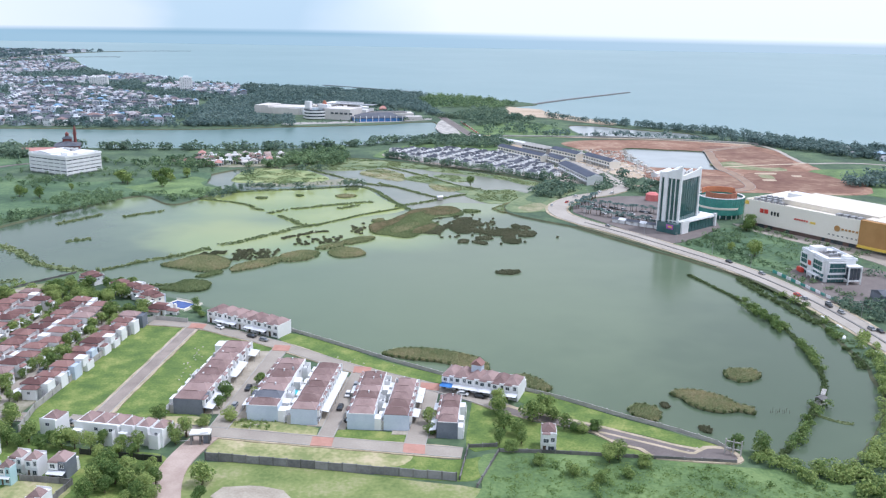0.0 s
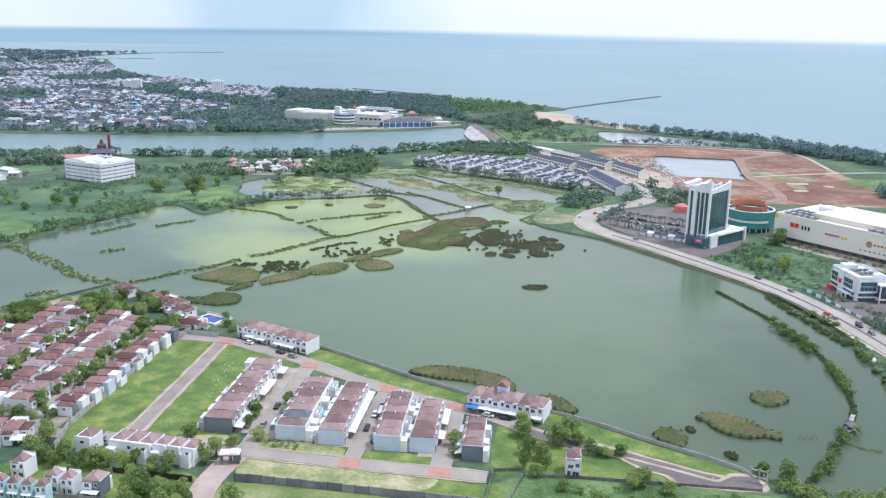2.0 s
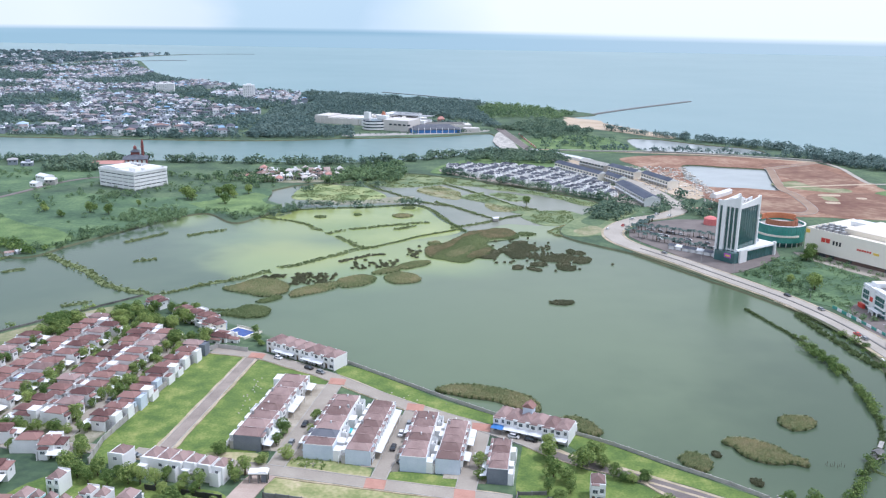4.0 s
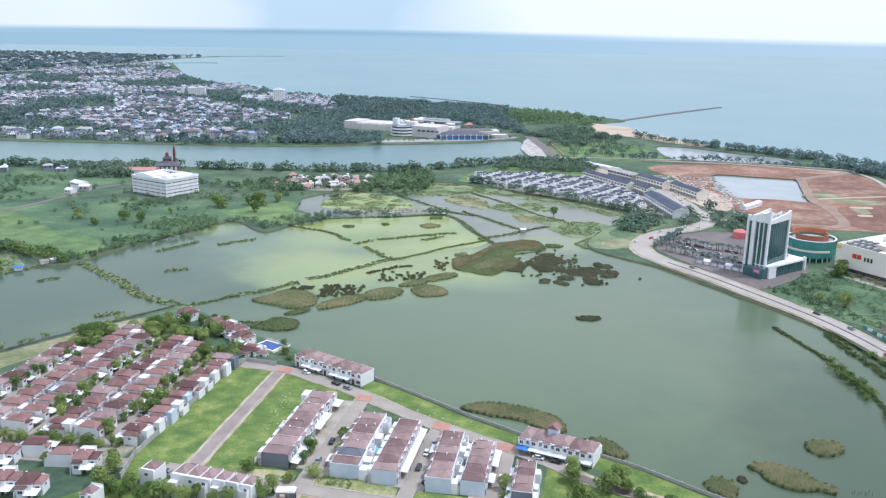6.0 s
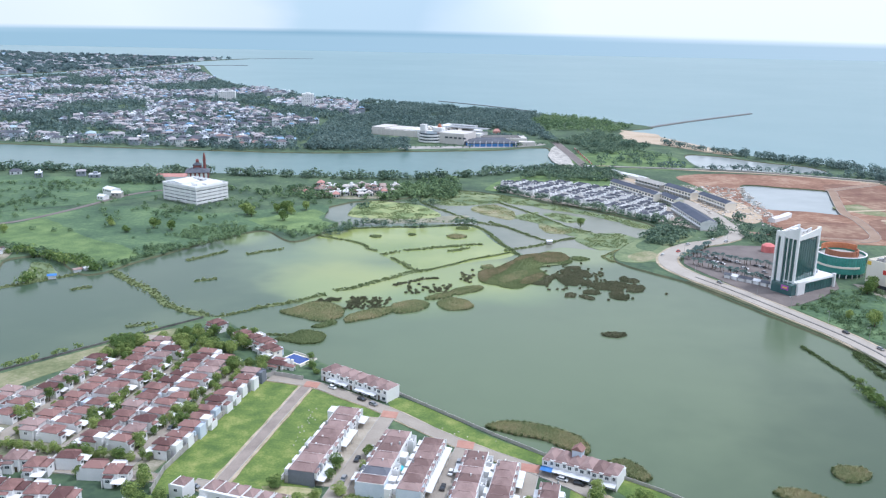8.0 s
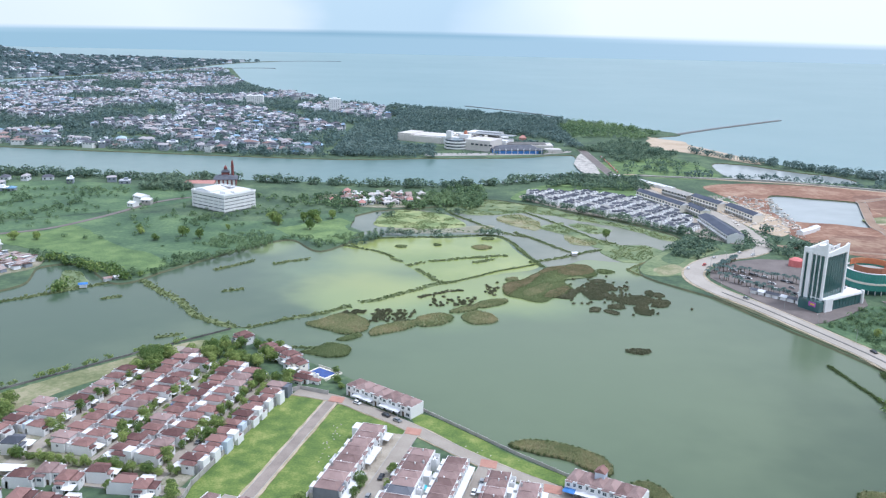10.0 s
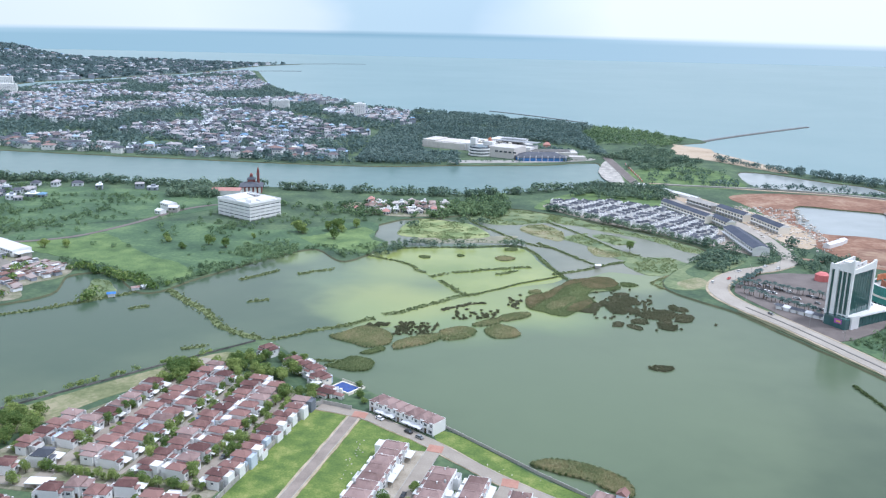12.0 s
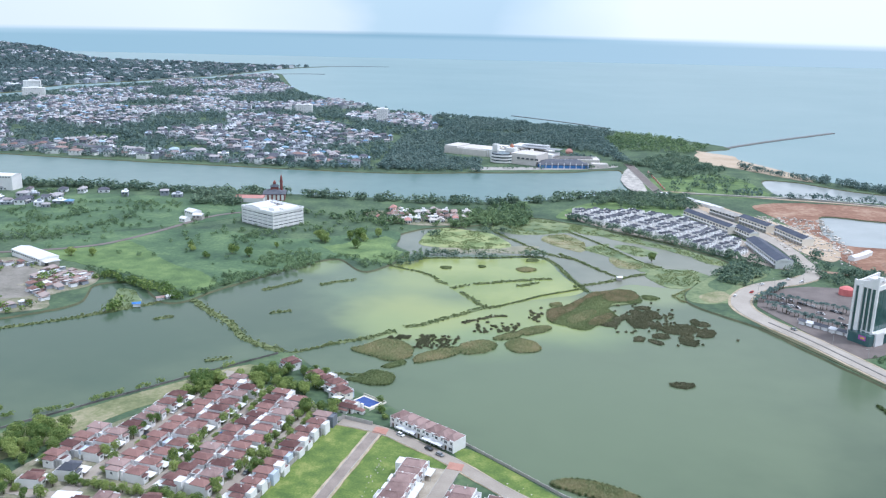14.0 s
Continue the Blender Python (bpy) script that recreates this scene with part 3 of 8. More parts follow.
lay("lawn_shore", [(-64, 346), (-66, 336), (-34, 313), (0, 296), (2, 302), (-20, 315), (-42, 332)], "lawn", "strip of green grass along the lake wall", "lawn", 0.05, 3, 0.3, 3)
lay("lawn_point", [(27, 283), (32, 290), (62, 269), (89, 250), (86, 246), (60, 260), (40, 270)], "lawn", "strip of green grass on the lakeside point", "lawn", 0.05, 3, 0.3, 4)
lay("lawn_inner", [(12, 284), (18, 277), (30, 266), (45, 259), (60, 250), (72, 243), (37, 243), (20, 246), (9, 246)], "lawn", "overgrown green plot between lanes", "lawn", 0.05, 3, 0.5, 5)
lay("lawn_yard", [(-20, 241), (4, 238), (14, 240), (10, 226), (-20, 229)], "lawn", "bright green verge behind the boundary wall", "lawn", 0.05, 3, 0.5, 6)
lay("lawn_rows", [(-34, 251), (-10, 247), (-9, 254), (-32, 257)], "lawn", "green verge before the town houses", "lawn", 0.07, 3, 0.3, 61)
lay("dry_yard", [(-68, 251), (-38, 247), (-9, 242), (-20, 231), (-68, 237)], "dry_lawn", "dry yellowed grass plot along the lane", "lawn", 0.045, 3, 0.6, 7)
lay("dry_plot", [(-67, 264), (-40, 258), (-40, 253), (-68, 256)], "dry_lawn", "dry grass plot before the town houses", "lawn", 0.06, 3, 0.4, 8)
lay("dry_verge", [(-99, 263), (-82, 265), (-76.5, 262), (-76.8, 256.5), (-92, 259)], "dry_lawn", "dry trodden verge at the end of a row", "lawn", 0.07, 3, 0.6, 130)
for k, (ax, ay, bx, by, w) in enumerate([(-77.6, 267, -71.8, 325, 3.6), (-67.2, 262, -61.6, 306, 2.6), (-40.8, 259, -36.6, 300, 3.2), (-33.8, 257, -29.6, 292, 2.6), (-12.6, 254, -9.6, 286, 3.2), (-4.2, 252, -0.6, 274, 2.6)]):
    lay("house_apron", [(ax - w, ay), (ax + w, ay), (bx + w, by), (bx - w, by)], "apron", "pale dusty paving before the town houses", "paving", 0.10, 3, 0.3, 131 + k, False)
lay("field_front", [(-72, 233), (5, 223), (14, 215), (8, 190), (-80, 190)], "field_mix", "sunlit grass field with yellow patches", "field", 0.05, 4, 1.5, 9)
lay("field_scrub", [(12, 222), (19, 243), (90, 237), (118, 228), (170, 200), (40, 150), (5, 190)], "meadow", "lush green meadow with shrubs", "field", 0.05, 4, 1.5, 10)
lay("dry_meadow", [(-330, 225), (-275, 305), (-226, 380), (-200, 412), (-192, 402), (-210, 376), (-232, 340), (-250, 296), (-292, 228)], "rank_grass", "dry meadow strip along the lake shore", "field", 0.05, 4, 1.0, 11)
lay("meadow_west", [(-470, 560), (-400, 600), (-330, 560), (-302, 512), (-284, 545), (-255, 612), (-232, 640), (-205, 640), (-196, 700), (-215, 745), (-290, 690), (-380, 700), (-480, 640)], "west_meadow", "wide bright green meadow by the lake", "field", 0.05, 5, 2.0, 12)
lay("meadow_bright", [(-472, 587), (-433, 616), (-417, 640), (-353, 590), (-306, 566), (-289, 538), (-299, 523), (-345, 545), (-398, 562)], "meadow", "smooth bright green meadow by the lake", "field", 0.06, 4, 2.5, 86)
lay("meadow_pond", [(-226, 650), (-204, 640), (-186, 640), (-184, 668), (-198, 690), (-200, 712), (-214, 722), (-232, 700), (-250, 672), (-238, 655)], "lush", "yellow-green meadow beside the pond, a sunlit patch in its colour", "field", 0.06, 2.5, 5.0, 85)
lay("meadow_far", [(-520, 640), (-400, 720), (-380, 800), (-560, 820), (-640, 720)], "west_meadow", "wide green meadow", "field", 0.05, 5, 2.0, 13)
lay("meadow_marsh", [(-70, 850), (-40, 940), (60, 990), (70, 900), (10, 880)], "meadow", "green field behind the housing estate", "field", 0.05, 5, 2.0, 15)
lay("meadow_north", [(30, 1040), (20, 1120), (120, 1190), (160, 1080), (150, 1030)], "meadow", "green meadow by the lagoon", "field", 0.05, 5, 2.0, 16)
lay("meadow_tower", [(146, 512), (168, 536), (186, 560), (206, 562), (226, 528), (250, 492), (232, 462), (212, 476), (198, 470), (188, 450), (172, 464)], "west_meadow", "grassy vacant plot beside the road", "field", 0.05, 4, 1.0, 17, False)
lay("meadow_bend", [(52, 600), (46, 622), (70, 680), (92, 712), (110, 690), (88, 650), (76, 610)], "wet_grass", "green marsh meadow inside the road bend", "field", 0.05, 4, 1.5, 18)
lay("marsh_scrub", [(62, 648), (74, 674), (90, 702), (102, 690), (86, 660), (72, 636)], "scrub", "dark rough scrub inside the road bend", "field", 0.06, 3, 1.5, 83)
lay("bare_bank", [(58, 604), (55, 618), (70, 634), (77, 622), (68, 606)], "rank_grass", "brownish grass on the marsh bank", "ground", 0.06, 3, 1.5, 84)
lay("meadow_east", [(350, 790), (520, 760), (560, 640), (420, 620), (345, 690)], "meadow", "green open field", "field", 0.05, 6, 2.0, 19)
lay("site_weeds", [(262, 838), (300, 862), (326, 826), (318, 800), (284, 812)], "rank_grass", "thin weeds on the levelled earth", "ground", 0.11, 4, 3.0, 120)
lay("site_weeds", [(300, 905), (332, 930), (350, 880), (318, 868)], "rank_grass", "thin weeds on the levelled earth", "ground", 0.11, 4, 3.0, 121)
lay("field_bright", [(344, 805), (382, 822), (440, 826), (440, 780), (390, 742), (340, 760)], "meadow", "bright green field behind the site", "field", 0.09, 4, 2.0, 122)
lay("red_earth", [(136, 985), (215, 1018), (350, 985), (362, 830), (356, 700), (260, 690), (205, 705), (172, 790), (165, 860), (150, 920)], "red_earth", "cleared red earth of a building site", "ground", 0.04, 8, 2.0, 20, holes=[pond_red])
lay("brown_earth", [(285, 790), (345, 800), (350, 705), (270, 700), (265, 750)], "brown_earth", "dark red-brown levelled earth", "ground", 0.10, 6, 2.0, 21)
lay("brown_earth", [(215, 760), (258, 765), (250, 708), (212, 715)], "brown_earth", "dark red-brown levelled earth", "ground", 0.10, 6, 2.0, 22)
lay("brown_earth", [(285, 960), (340, 960), (348, 850), (300, 830)], "brown_earth", "dark red-brown levelled earth", "ground", 0.10, 6, 2.0, 23)
for k, (x, y, a, b) in enumerate([(297, 787, 15, 5), (288, 752, 9, 5), (292, 770, 9, 11), (322, 776, 7, 4)]):
    lay("dry_pan", [(x + a * math.cos(0.785 * i) * (0.7 + 0.3 * ((i * 3) % 4) / 3), y + b * math.sin(0.785 * i)) for i in range(8)], ("sand", "sand", "rank_grass", "sand")[k], "pale dried-out pan on the levelled earth", "ground", 0.16, 3, 1.5, 70 + k)
lay("beach_earth", [(100, 1400), (150, 1385), (165, 1310), (230, 1185), (215, 1180), (150, 1250), (100, 1300)], "sand", "sandy orange earth behind the beach", "ground", 0.05, 6, 2.0, 24)
lay("beach", [(112, 1418), (170, 1322), (238, 1195), (232, 1188), (160, 1312), (100, 1410)], "sand", "narrow pale sandy beach", "beach", 0.06, 6, 1.0, 25)
lay("yard", [(100, 588), (93, 604), (96, 624), (107, 645), (120, 656), (138, 666), (164, 668), (178, 630), (190, 588), (186, 562), (168, 538), (150, 520), (141, 515), (122, 547)], "asphalt", "large grey asphalt car park", "car park", 0.06, 5, 0.2, 26, False)
lay("forecourt", [(200, 560), (208, 572), (256, 506), (280, 460), (262, 440), (244, 490)], "drive", "grey service yard before the mall", "yard", 0.05, 5, 0.2, 27)
lay("forecourt_office", [(192, 456), (192, 400), (250, 390), (250, 450), (225, 470)], "asphalt", "grey forecourt of the office building", "yard", 0.055, 5, 0.2, 28)
lay("site_yard", [(60, 940), (115, 880), (150, 780), (172, 750), (185, 800), (165, 870), (120, 930), (80, 985)], "sand", "pale gravel yard of the shop rows", "yard", 0.07, 6, 1.0, 29)
lay("ramp", [(-12, 1120), (-6, 1200), (4, 1190), (18, 1062), (20, 1020), (8, 1024), (-6, 1060)], "rubble_slope", "pale rubble slope at the river's end", "embankment", 0.3, 4, 1.2, 30)
lay("yard_west", [(-490, 560), (-432, 556), (-388, 546), (-373, 522), (-385, 490), (-372, 462), (-430, 440), (-520, 470)], "estate_soil", "littered weedy ground of a settlement", "yard", 0.05, 5, 1.5, 31)
lay("yard_paved", [(-432, 502), (-420, 511), (-434, 541), (-461, 553), (-468, 544), (-470, 510)], "trodden", "pale trodden yard of the settlement", "yard", 0.07, 4, 1.0, 57)
lay("yard_paved", [(-440, 498), (-417, 503), (-398, 490), (-404, 477), (-430, 470)], "trodden", "pale gravel yard of the settlement", "yard", 0.07, 4, 1.0, 58)
lay("yard_village", [(-262, 822), (-160, 838), (-164, 786), (-222, 780)], "estate_soil", "sandy, weedy ground between village houses", "yard", 0.05, 5, 1.5, 32)
lay("bare_patch", [(-62, 219.6), (-54.8, 220.6), (-44, 218), (-41, 214.5), (-58, 212), (-64, 215)], "apron", "bare patch of pale rubbly soil in the grass", "ground", 0.08, 3, 1.6, 33)
lay("estate_ground", [(-54, 880), (-60, 858), (-8, 808), (46, 774), (104, 728), (132, 712), (132, 760), (90, 830), (56, 872), (0, 905)], "drive", "paved ground of the housing estate", "yard", 0.05, 5, 0.5, 34)

meadows = []


def marsh_patch(points, mats, label, seed, z=0.32):
    """A low wet meadow standing just above the marsh water."""
    loop = smooth(points, 4, True, 2.5, seed)
    g = Geo()
    g.add(*fill([loop], z + 0.004 * seed))
    bank(g, loop, z + 0.004 * seed, -0.6, 1.2, 0)
    meadows.append((loop, z + 0.004 * seed, seed, mats))
    return structure("marsh_meadow", g, mats, label, "meadow")


marsh_patch([(-181, 738), (-176, 768), (-167, 778), (-135, 771), (-115, 757), (-99, 723), (-128, 706), (-156, 704), (-177, 708)], "bright_marsh", "bright yellow-green wet meadow between marsh ponds", 1)
marsh_patch([(-156, 706), (-127, 708), (-100, 724), (-76, 732), (-84, 704), (-104, 700), (-126, 692), (-157, 688)], "mudflat", "wet brown flat with thin grass", 11, 0.2)
marsh_patch([(-50, 836), (-10, 800), (38, 767), (70, 738), (58, 736), (30, 756), (-14, 782), (-50, 802)], "wet_grass", "green bank of marsh grass by the estate", 2)
marsh_patch([(-129, 802), (-101, 838), (-56, 845), (-42, 813), (-52, 797), (-82, 776), (-108, 774)], "wet_grass", "wet green field in the marsh", 3)
marsh_patch([(16, 673), (38, 688), (54, 690), (68, 672), (62, 644), (41, 635), (28, 643)], "wet_grass", "yellow-green wet meadow near the road", 4)
marsh_patch([(-36, 736), (-18, 758), (-12, 746), (10, 708), (24, 692), (36, 686), (16, 674), (5, 690), (-10, 712), (-26, 724)], "wet_grass", "low green bank between shallow ponds", 5)
marsh_patch([(56, 735), (70, 715), (84, 718), (66, 744)], "wet_grass", "green marsh bank below the shops", 6)
marsh_patch([(-74, 771), (-56, 783), (-39, 761), (-34, 739), (-40, 724), (-58, 737), (-69, 748)], "rank_grass", "brown sedge field in the marsh", 7)
marsh_patch([(-10, 750), (1, 760), (27, 741), (12, 724)], "wet_grass", "low green islet in shallow water", 8, 0.1)
marsh_patch([(-12, 715), (-3, 708), (14, 690), (7, 680), (-7, 686)], "rank_grass", "patch of brown sedge on a marsh bank", 9)
marsh_patch([(-351, 517), (-339, 518), (-322, 499), (-319, 484), (-330, 478), (-342, 498)], "wet_grass", "low green spit beside the western inlet", 12)
marsh_patch([(36, 615), (54, 640), (66, 628), (46, 603)], "wet_grass", "small rimmed green field", 10)

lay("estate_ground", [(-142, 262), (-141, 270), (-137, 330), (-135, 354), (-146, 372), (-172, 382), (-192, 384), (-206, 366), (-232, 326), (-246, 270), (-236, 258)], "estate_soil", "beige paved and planted ground between houses", "ground", 0.045, 5, 0.5, 35)

# roads, each a slab with its own kerb
def road(name, points, width, mats, label, lift=0.14, kerbs=True, step=4.0):
    ob = structure(name, strip(points, width, GROUND + lift + 0.25, 0.6, step), mats, label, "road")
    if kerbs:
        line = smooth(points, step, False)
        for side in (-1, 1):
            edge = []
            for i, (x, y) in enumerate(line):
                (ax, ay), (bx, by) = line[max(i - 1, 0)], line[min(i + 1, len(line) - 1)]
                l_ = math.hypot(bx - ax, by - ay) or 1
                edge.append((x - (by - ay) / l_ * side * (width / 2 + 0.12), y + (bx - ax) / l_ * side * (width / 2 + 0.12)))
            k = strip(edge, 0.24, GROUND + lift + 0.37, 0.6, 50)
            tagged(part("kerb", k, "concrete", ob), "pale concrete kerb")
    return ob


def shoulder(points, width, seed):
    """Bare trodden earth showing along both edges of a lane."""
    return structure("verge", strip(points, lambda t: width * (0.95 + 0.12 * noise.noise((t * 14, seed, 0.5))), GROUND + 0.34, 0.4, 3.0, 0.12, seed), "bare_soil", "bare brown soil along the lane's edges", "verge")


shoulder([(-114.6, 260), (-108.4, 350)], 7.8, 1)
shoulder([(-128, 357), (-106, 353), (-88, 344), (-69, 333), (-35, 309), (-2, 291)], 8.0, 2)
shoulder([(13, 282), (28, 271), (44, 264), (59, 256), (75, 247), (86, 243)], 6.8, 3)
shoulder([(-124, 261), (-107, 258), (-70, 253), (-37, 248), (-8, 244), (7, 242)], 8.4, 4)
lane = (( -124, 261), (-107, 258), (-70, 253), (-37, 248), (-8, 244), (7, 242))
road("road_south", lane, 6.0, "drive", "worn grey paved estate lane")
road("road_north", [(-128, 357), (-106, 353), (-88, 344), (-69, 333), (-35, 309), (-2, 291), (13, 282), (22, 275)], 6.0, "drive", "grey estate lane along the lake side")
road("road_point", [(22, 274), (28, 270), (44, 263), (59, 255.5), (75, 246.5), (84, 243)], 4.4, "asphalt", "narrow dark lane out to the point", 0.13, False)
road("road_lawn", [(-114.6, 260), (-108.4, 350)], 4.6, "lane_paving", "straight paved lane between two lawns", 0.12)
road("road_street_a", [(-72.6, 255), (-65.6, 327)], 6.0, "drive", "grey paved street between town houses", 0.12)
road("road_street_b", [(-37, 250), (-31, 306)], 5.0, "drive", "grey paved street between town houses", 0.12)
road("road_street_c", [(-8, 246), (-4, 289)], 6.5, "drive", "grey paved street between town houses", 0.12)
for k, (x, y) in enumerate([(-106.4, 352.5), (-65.2, 328), (-30.2, 306.5), (-4, 292), (-37.4, 247.8), (-8, 244)]):
    lay("crossing", [(x - 3.4, y - 2.6), (x + 3.4, y - 3.4), (x + 3.4, y + 2.6), (x - 3.4, y + 3.4)], "brick_crossing", "red brick paving at a street junction", "paving", 0.22, 2, 0.3, 40 + k, False)
lay("bare_edge", [(50, 259), (66, 251.5), (76, 246), (80, 245), (84, 249), (92, 248), (92, 238.4), (67, 240.2), (64.5, 243), (63, 246), (56, 250)], "bare_soil", "sandy edge round the paved turning place", "verge", 0.10, 2, 0.2, 47)
lay("cul_de_sac", [(52, 257), (66, 250), (76, 244.5), (80, 243.6), (84.6, 247.2), (91, 246.2), (90.6, 239.4), (67.7, 241.3), (66, 243.4), (64.5, 246.5), (58, 250.5)], "asphalt", "dark worn turning place at the lane's end", "road", 0.14, 2, 0.2, 48)
road("road_gate", [(-74, 253), (-77, 243), (-79, 230), (-77, 216), (-70, 195)], 8.4, "brick_paving", "faded red brick entrance drive", 0.13, False)
for k, pts in enumerate([[(-154, 268), (-144, 362)], [(-183, 266), (-173, 390)], [(-213, 268), (-205, 400)], [(-240, 264), (-138, 262)]]):
    road("road_cluster", pts, 6.0, "drive", "narrow worn estate street", 0.12)
shoulder([(230, 230), (196, 310), (187, 373), (178, 420), (163, 461), (141, 500), (116, 541), (96, 569), (84, 593), (83, 616), (92, 640), (107, 660), (126, 674), (143, 693)], 17.5, 5)
road("road_shore", [(300, 150), (230, 230), (196, 310), (187, 373), (178, 420), (163, 461), (141, 500), (116, 541), (96, 569), (84, 593), (83, 616), (92, 640), (107, 660), (126, 674), (143, 693), (150, 715), (146, 741), (139, 788), (120, 845), (88, 900), (60, 960)], 12.5, "concrete_road", "wide pale concrete lakeside road", 0.2)
road("road_ramp", [(-6, 1245), (10, 1156), (30, 1045), (38, 1020)], 11.0, "asphalt", "grey road on the river embankment", 0.55)
road("road_field", [(-640, 540), (-540, 560), (-484, 584), (-437, 620), (-416, 674), (-402, 740), (-386, 770), (-360, 790)], 5.0, "asphalt", "narrow grey field road", 0.12, False)
road("road_site", [(240, 700), (253, 706), (262, 728), (266, 786), (264, 817), (284, 919), (290, 936), (354, 987)], 8.0, "site_track", "brown site road with pale edges", 0.15)
road("road_site", [(150, 715), (200, 708), (250, 703)], 6.0, "site_track", "brown site road behind the car park", 0.13, False)
road("road_site", [(270, 822), (320, 840), (364, 853)], 4.5, "sand", "pale dirt track across the levelled site", 0.14, False)
road("road_coast", [(361, 1000), (367, 950), (362, 893), (362, 855), (394, 859), (422, 858), (470, 836)], 5.0, "concrete_road", "pale road along the site and the coast trees", 0.14, False)
road("road_site", [(354, 990), (250, 1024), (160, 1032), (60, 1040), (30, 1030)], 5.0, "sand", "pale dirt track behind the site", 0.14, False)
median = strip([(230, 230), (196, 310), (187, 373), (178, 420), (163, 461), (141, 500), (116, 541), (96, 569)], 1.0, GROUND + 0.75, 0.6)
tagged(part("kerb", median, "dark_concrete", bpy.data.objects["road_shore"]), "dark low median strip")
lay("verge", [(176, 372), (173, 410), (160.5, 449), (128.5, 500), (89, 559), (90, 560), (112, 531), (136, 492), (157, 456), (169, 418), (179, 370)], "mud", "bare brownish verge between road and lake", "verge", 0.08, 5, 0.3, 50)

# algae-bright and brown basins of the marsh
def basin(points, mats, label, z=0.03, seed=0):
    return structure("water_basin", sheet([smooth(points, 5, True, 1.0, seed)], z), mats, label, "water")


basin([(-182, 628), (-165, 660), (-109, 678), (-68, 690), (-44, 640), (-28, 606), (-60, 578), (-92, 556), (-112, 574), (-150, 622)], "algae", "shallow yellow-green algae basin", 0.03, 1)
basin([(-60, 690), (-20, 610), (5, 636), (40, 640), (80, 715), (40, 768), (-10, 800), (-60, 826), (-110, 800), (-100, 730)], "brown_pond", "grey-brown shallow marsh water", 0.02, 4)
basin([(-200, 690), (-203, 715), (-195, 764), (-160, 785), (-129, 770), (-67, 731), (-75, 700), (-120, 690), (-171, 674)], "brown_pond", "brown shallow pond round a wet meadow", 0.035, 5)

# ---- plants ----
def quads_mesh(name, q, mats):
    """A mesh of loose four-cornered leaves or blades, from an array (n, 4, 3)."""
    n = len(q)
    me = bpy.data.meshes.new(name)
    me.vertices.add(4 * n), me.loops.add(4 * n), me.polygons.add(n)
    me.vertices.foreach_set("co", q.reshape(-1).astype(np.float32))
    me.loops.foreach_set("vertex_index", np.arange(4 * n, dtype=np.int32))
    me.polygons.foreach_set("loop_start", np.arange(0, 4 * n, 4, dtype=np.int32))
    me.polygons.foreach_set("loop_total", np.full(n, 4, dtype=np.int32))
    me.materials.append(M[mats])
    me.update(calc_edges=True)
    return me


def leaf_cloud(centres, radii, per, size, squash=0.8, seed=0, spread=0.28):
    """Leaf clumps set over uneven rounded masses: an array (n, 4, 3)."""
    r = np.random.RandomState(seed)
    c = np.repeat(np.asarray(centres, float), per, 0)
    rad = np.repeat(np.asarray(radii, float), per)[:, None]
    d = r.normal(size=c.shape)
    d[:, 2] = np.where(r.rand(len(d)) < 0.75, np.abs(d[:, 2]), d[:, 2])
    d /= np.linalg.norm(d, axis=1, keepdims=True)
    p = c + d * rad * (1 - spread * r.rand(len(d), 1) ** 2) * [1, 1, squash]
    nrm = d + r.normal(size=d.shape) * 0.45 + [0, 0, 0.55]
    nrm /= np.linalg.norm(nrm, axis=1, keepdims=True)
    a = np.cross(nrm, r.normal(size=d.shape))
    a /= np.linalg.norm(a, axis=1, keepdims=True) + 1e-9
    b = np.cross(nrm, a)
    s = rad * size * (0.6 + 0.8 * r.rand(len(d), 1))
    k = lambda: 0.65 + 0.6 * r.rand(len(d), 1)
    return np.stack([p + a * s * k() + nrm * s * 0.1, p + b * s * k(), p - a * s * k() - nrm * s * 0.1, p - b * s * k()], 1)


def blades(points, height, width, per=3, seed=0, lean=0.9):
    """Tufts of upright blades at points (n, 3): an array (n, 4, 3)."""
    r = np.random.RandomState(seed)
    p = np.repeat(np.asarray(points, float), per, 0)
    n = len(p)
    p[:, :2] += r.normal(size=(n, 2)) * width * 0.6
    a = r.rand(n, 1) * 2 * np.pi
    side = np.concatenate([np.cos(a), np.sin(a), 0 * a], 1) * width * (0.3 + 0.5 * r.rand(n, 1))
    top = p + np.concatenate([r.normal(size=(n, 2)) * lean * height, height * (0.6 + 0.7 * r.rand(n, 1))], 1)
    return np.stack([p - side, p + side, top + side * 0.55, top - side * 0.45], 1)


def scatter(loop, gap, seed=0, thin=None):
    """Points spread unevenly over the inside of a loop, about gap metres apart."""
    r = np.random.RandomState(seed)
    q = np.asarray(loop, float)
    lo, hi = q.min(0), q.max(0)
    n = int((hi - lo).prod() / gap ** 2) + 1
    p = lo + r.rand(n, 2) * (hi - lo)
    x, y = p[:, :1], p[:, 1:]
    a, b = q, np.roll(q, 1, 0)
    cross = ((a[:, 1] > y) != (b[:, 1] > y)) & (x < (b[:, 0] - a[:, 0]) * (y - a[:, 1]) / (b[:, 1] - a[:, 1] + 1e-12) + a[:, 0])
    p = p[cross.sum(1) % 2 == 1]
    if thin is not None and len(p):
        scale, level = thin
        p = p[[noise.noise((u * scale, v_ * scale, seed)) > level for u, v_ in p]]
    return p


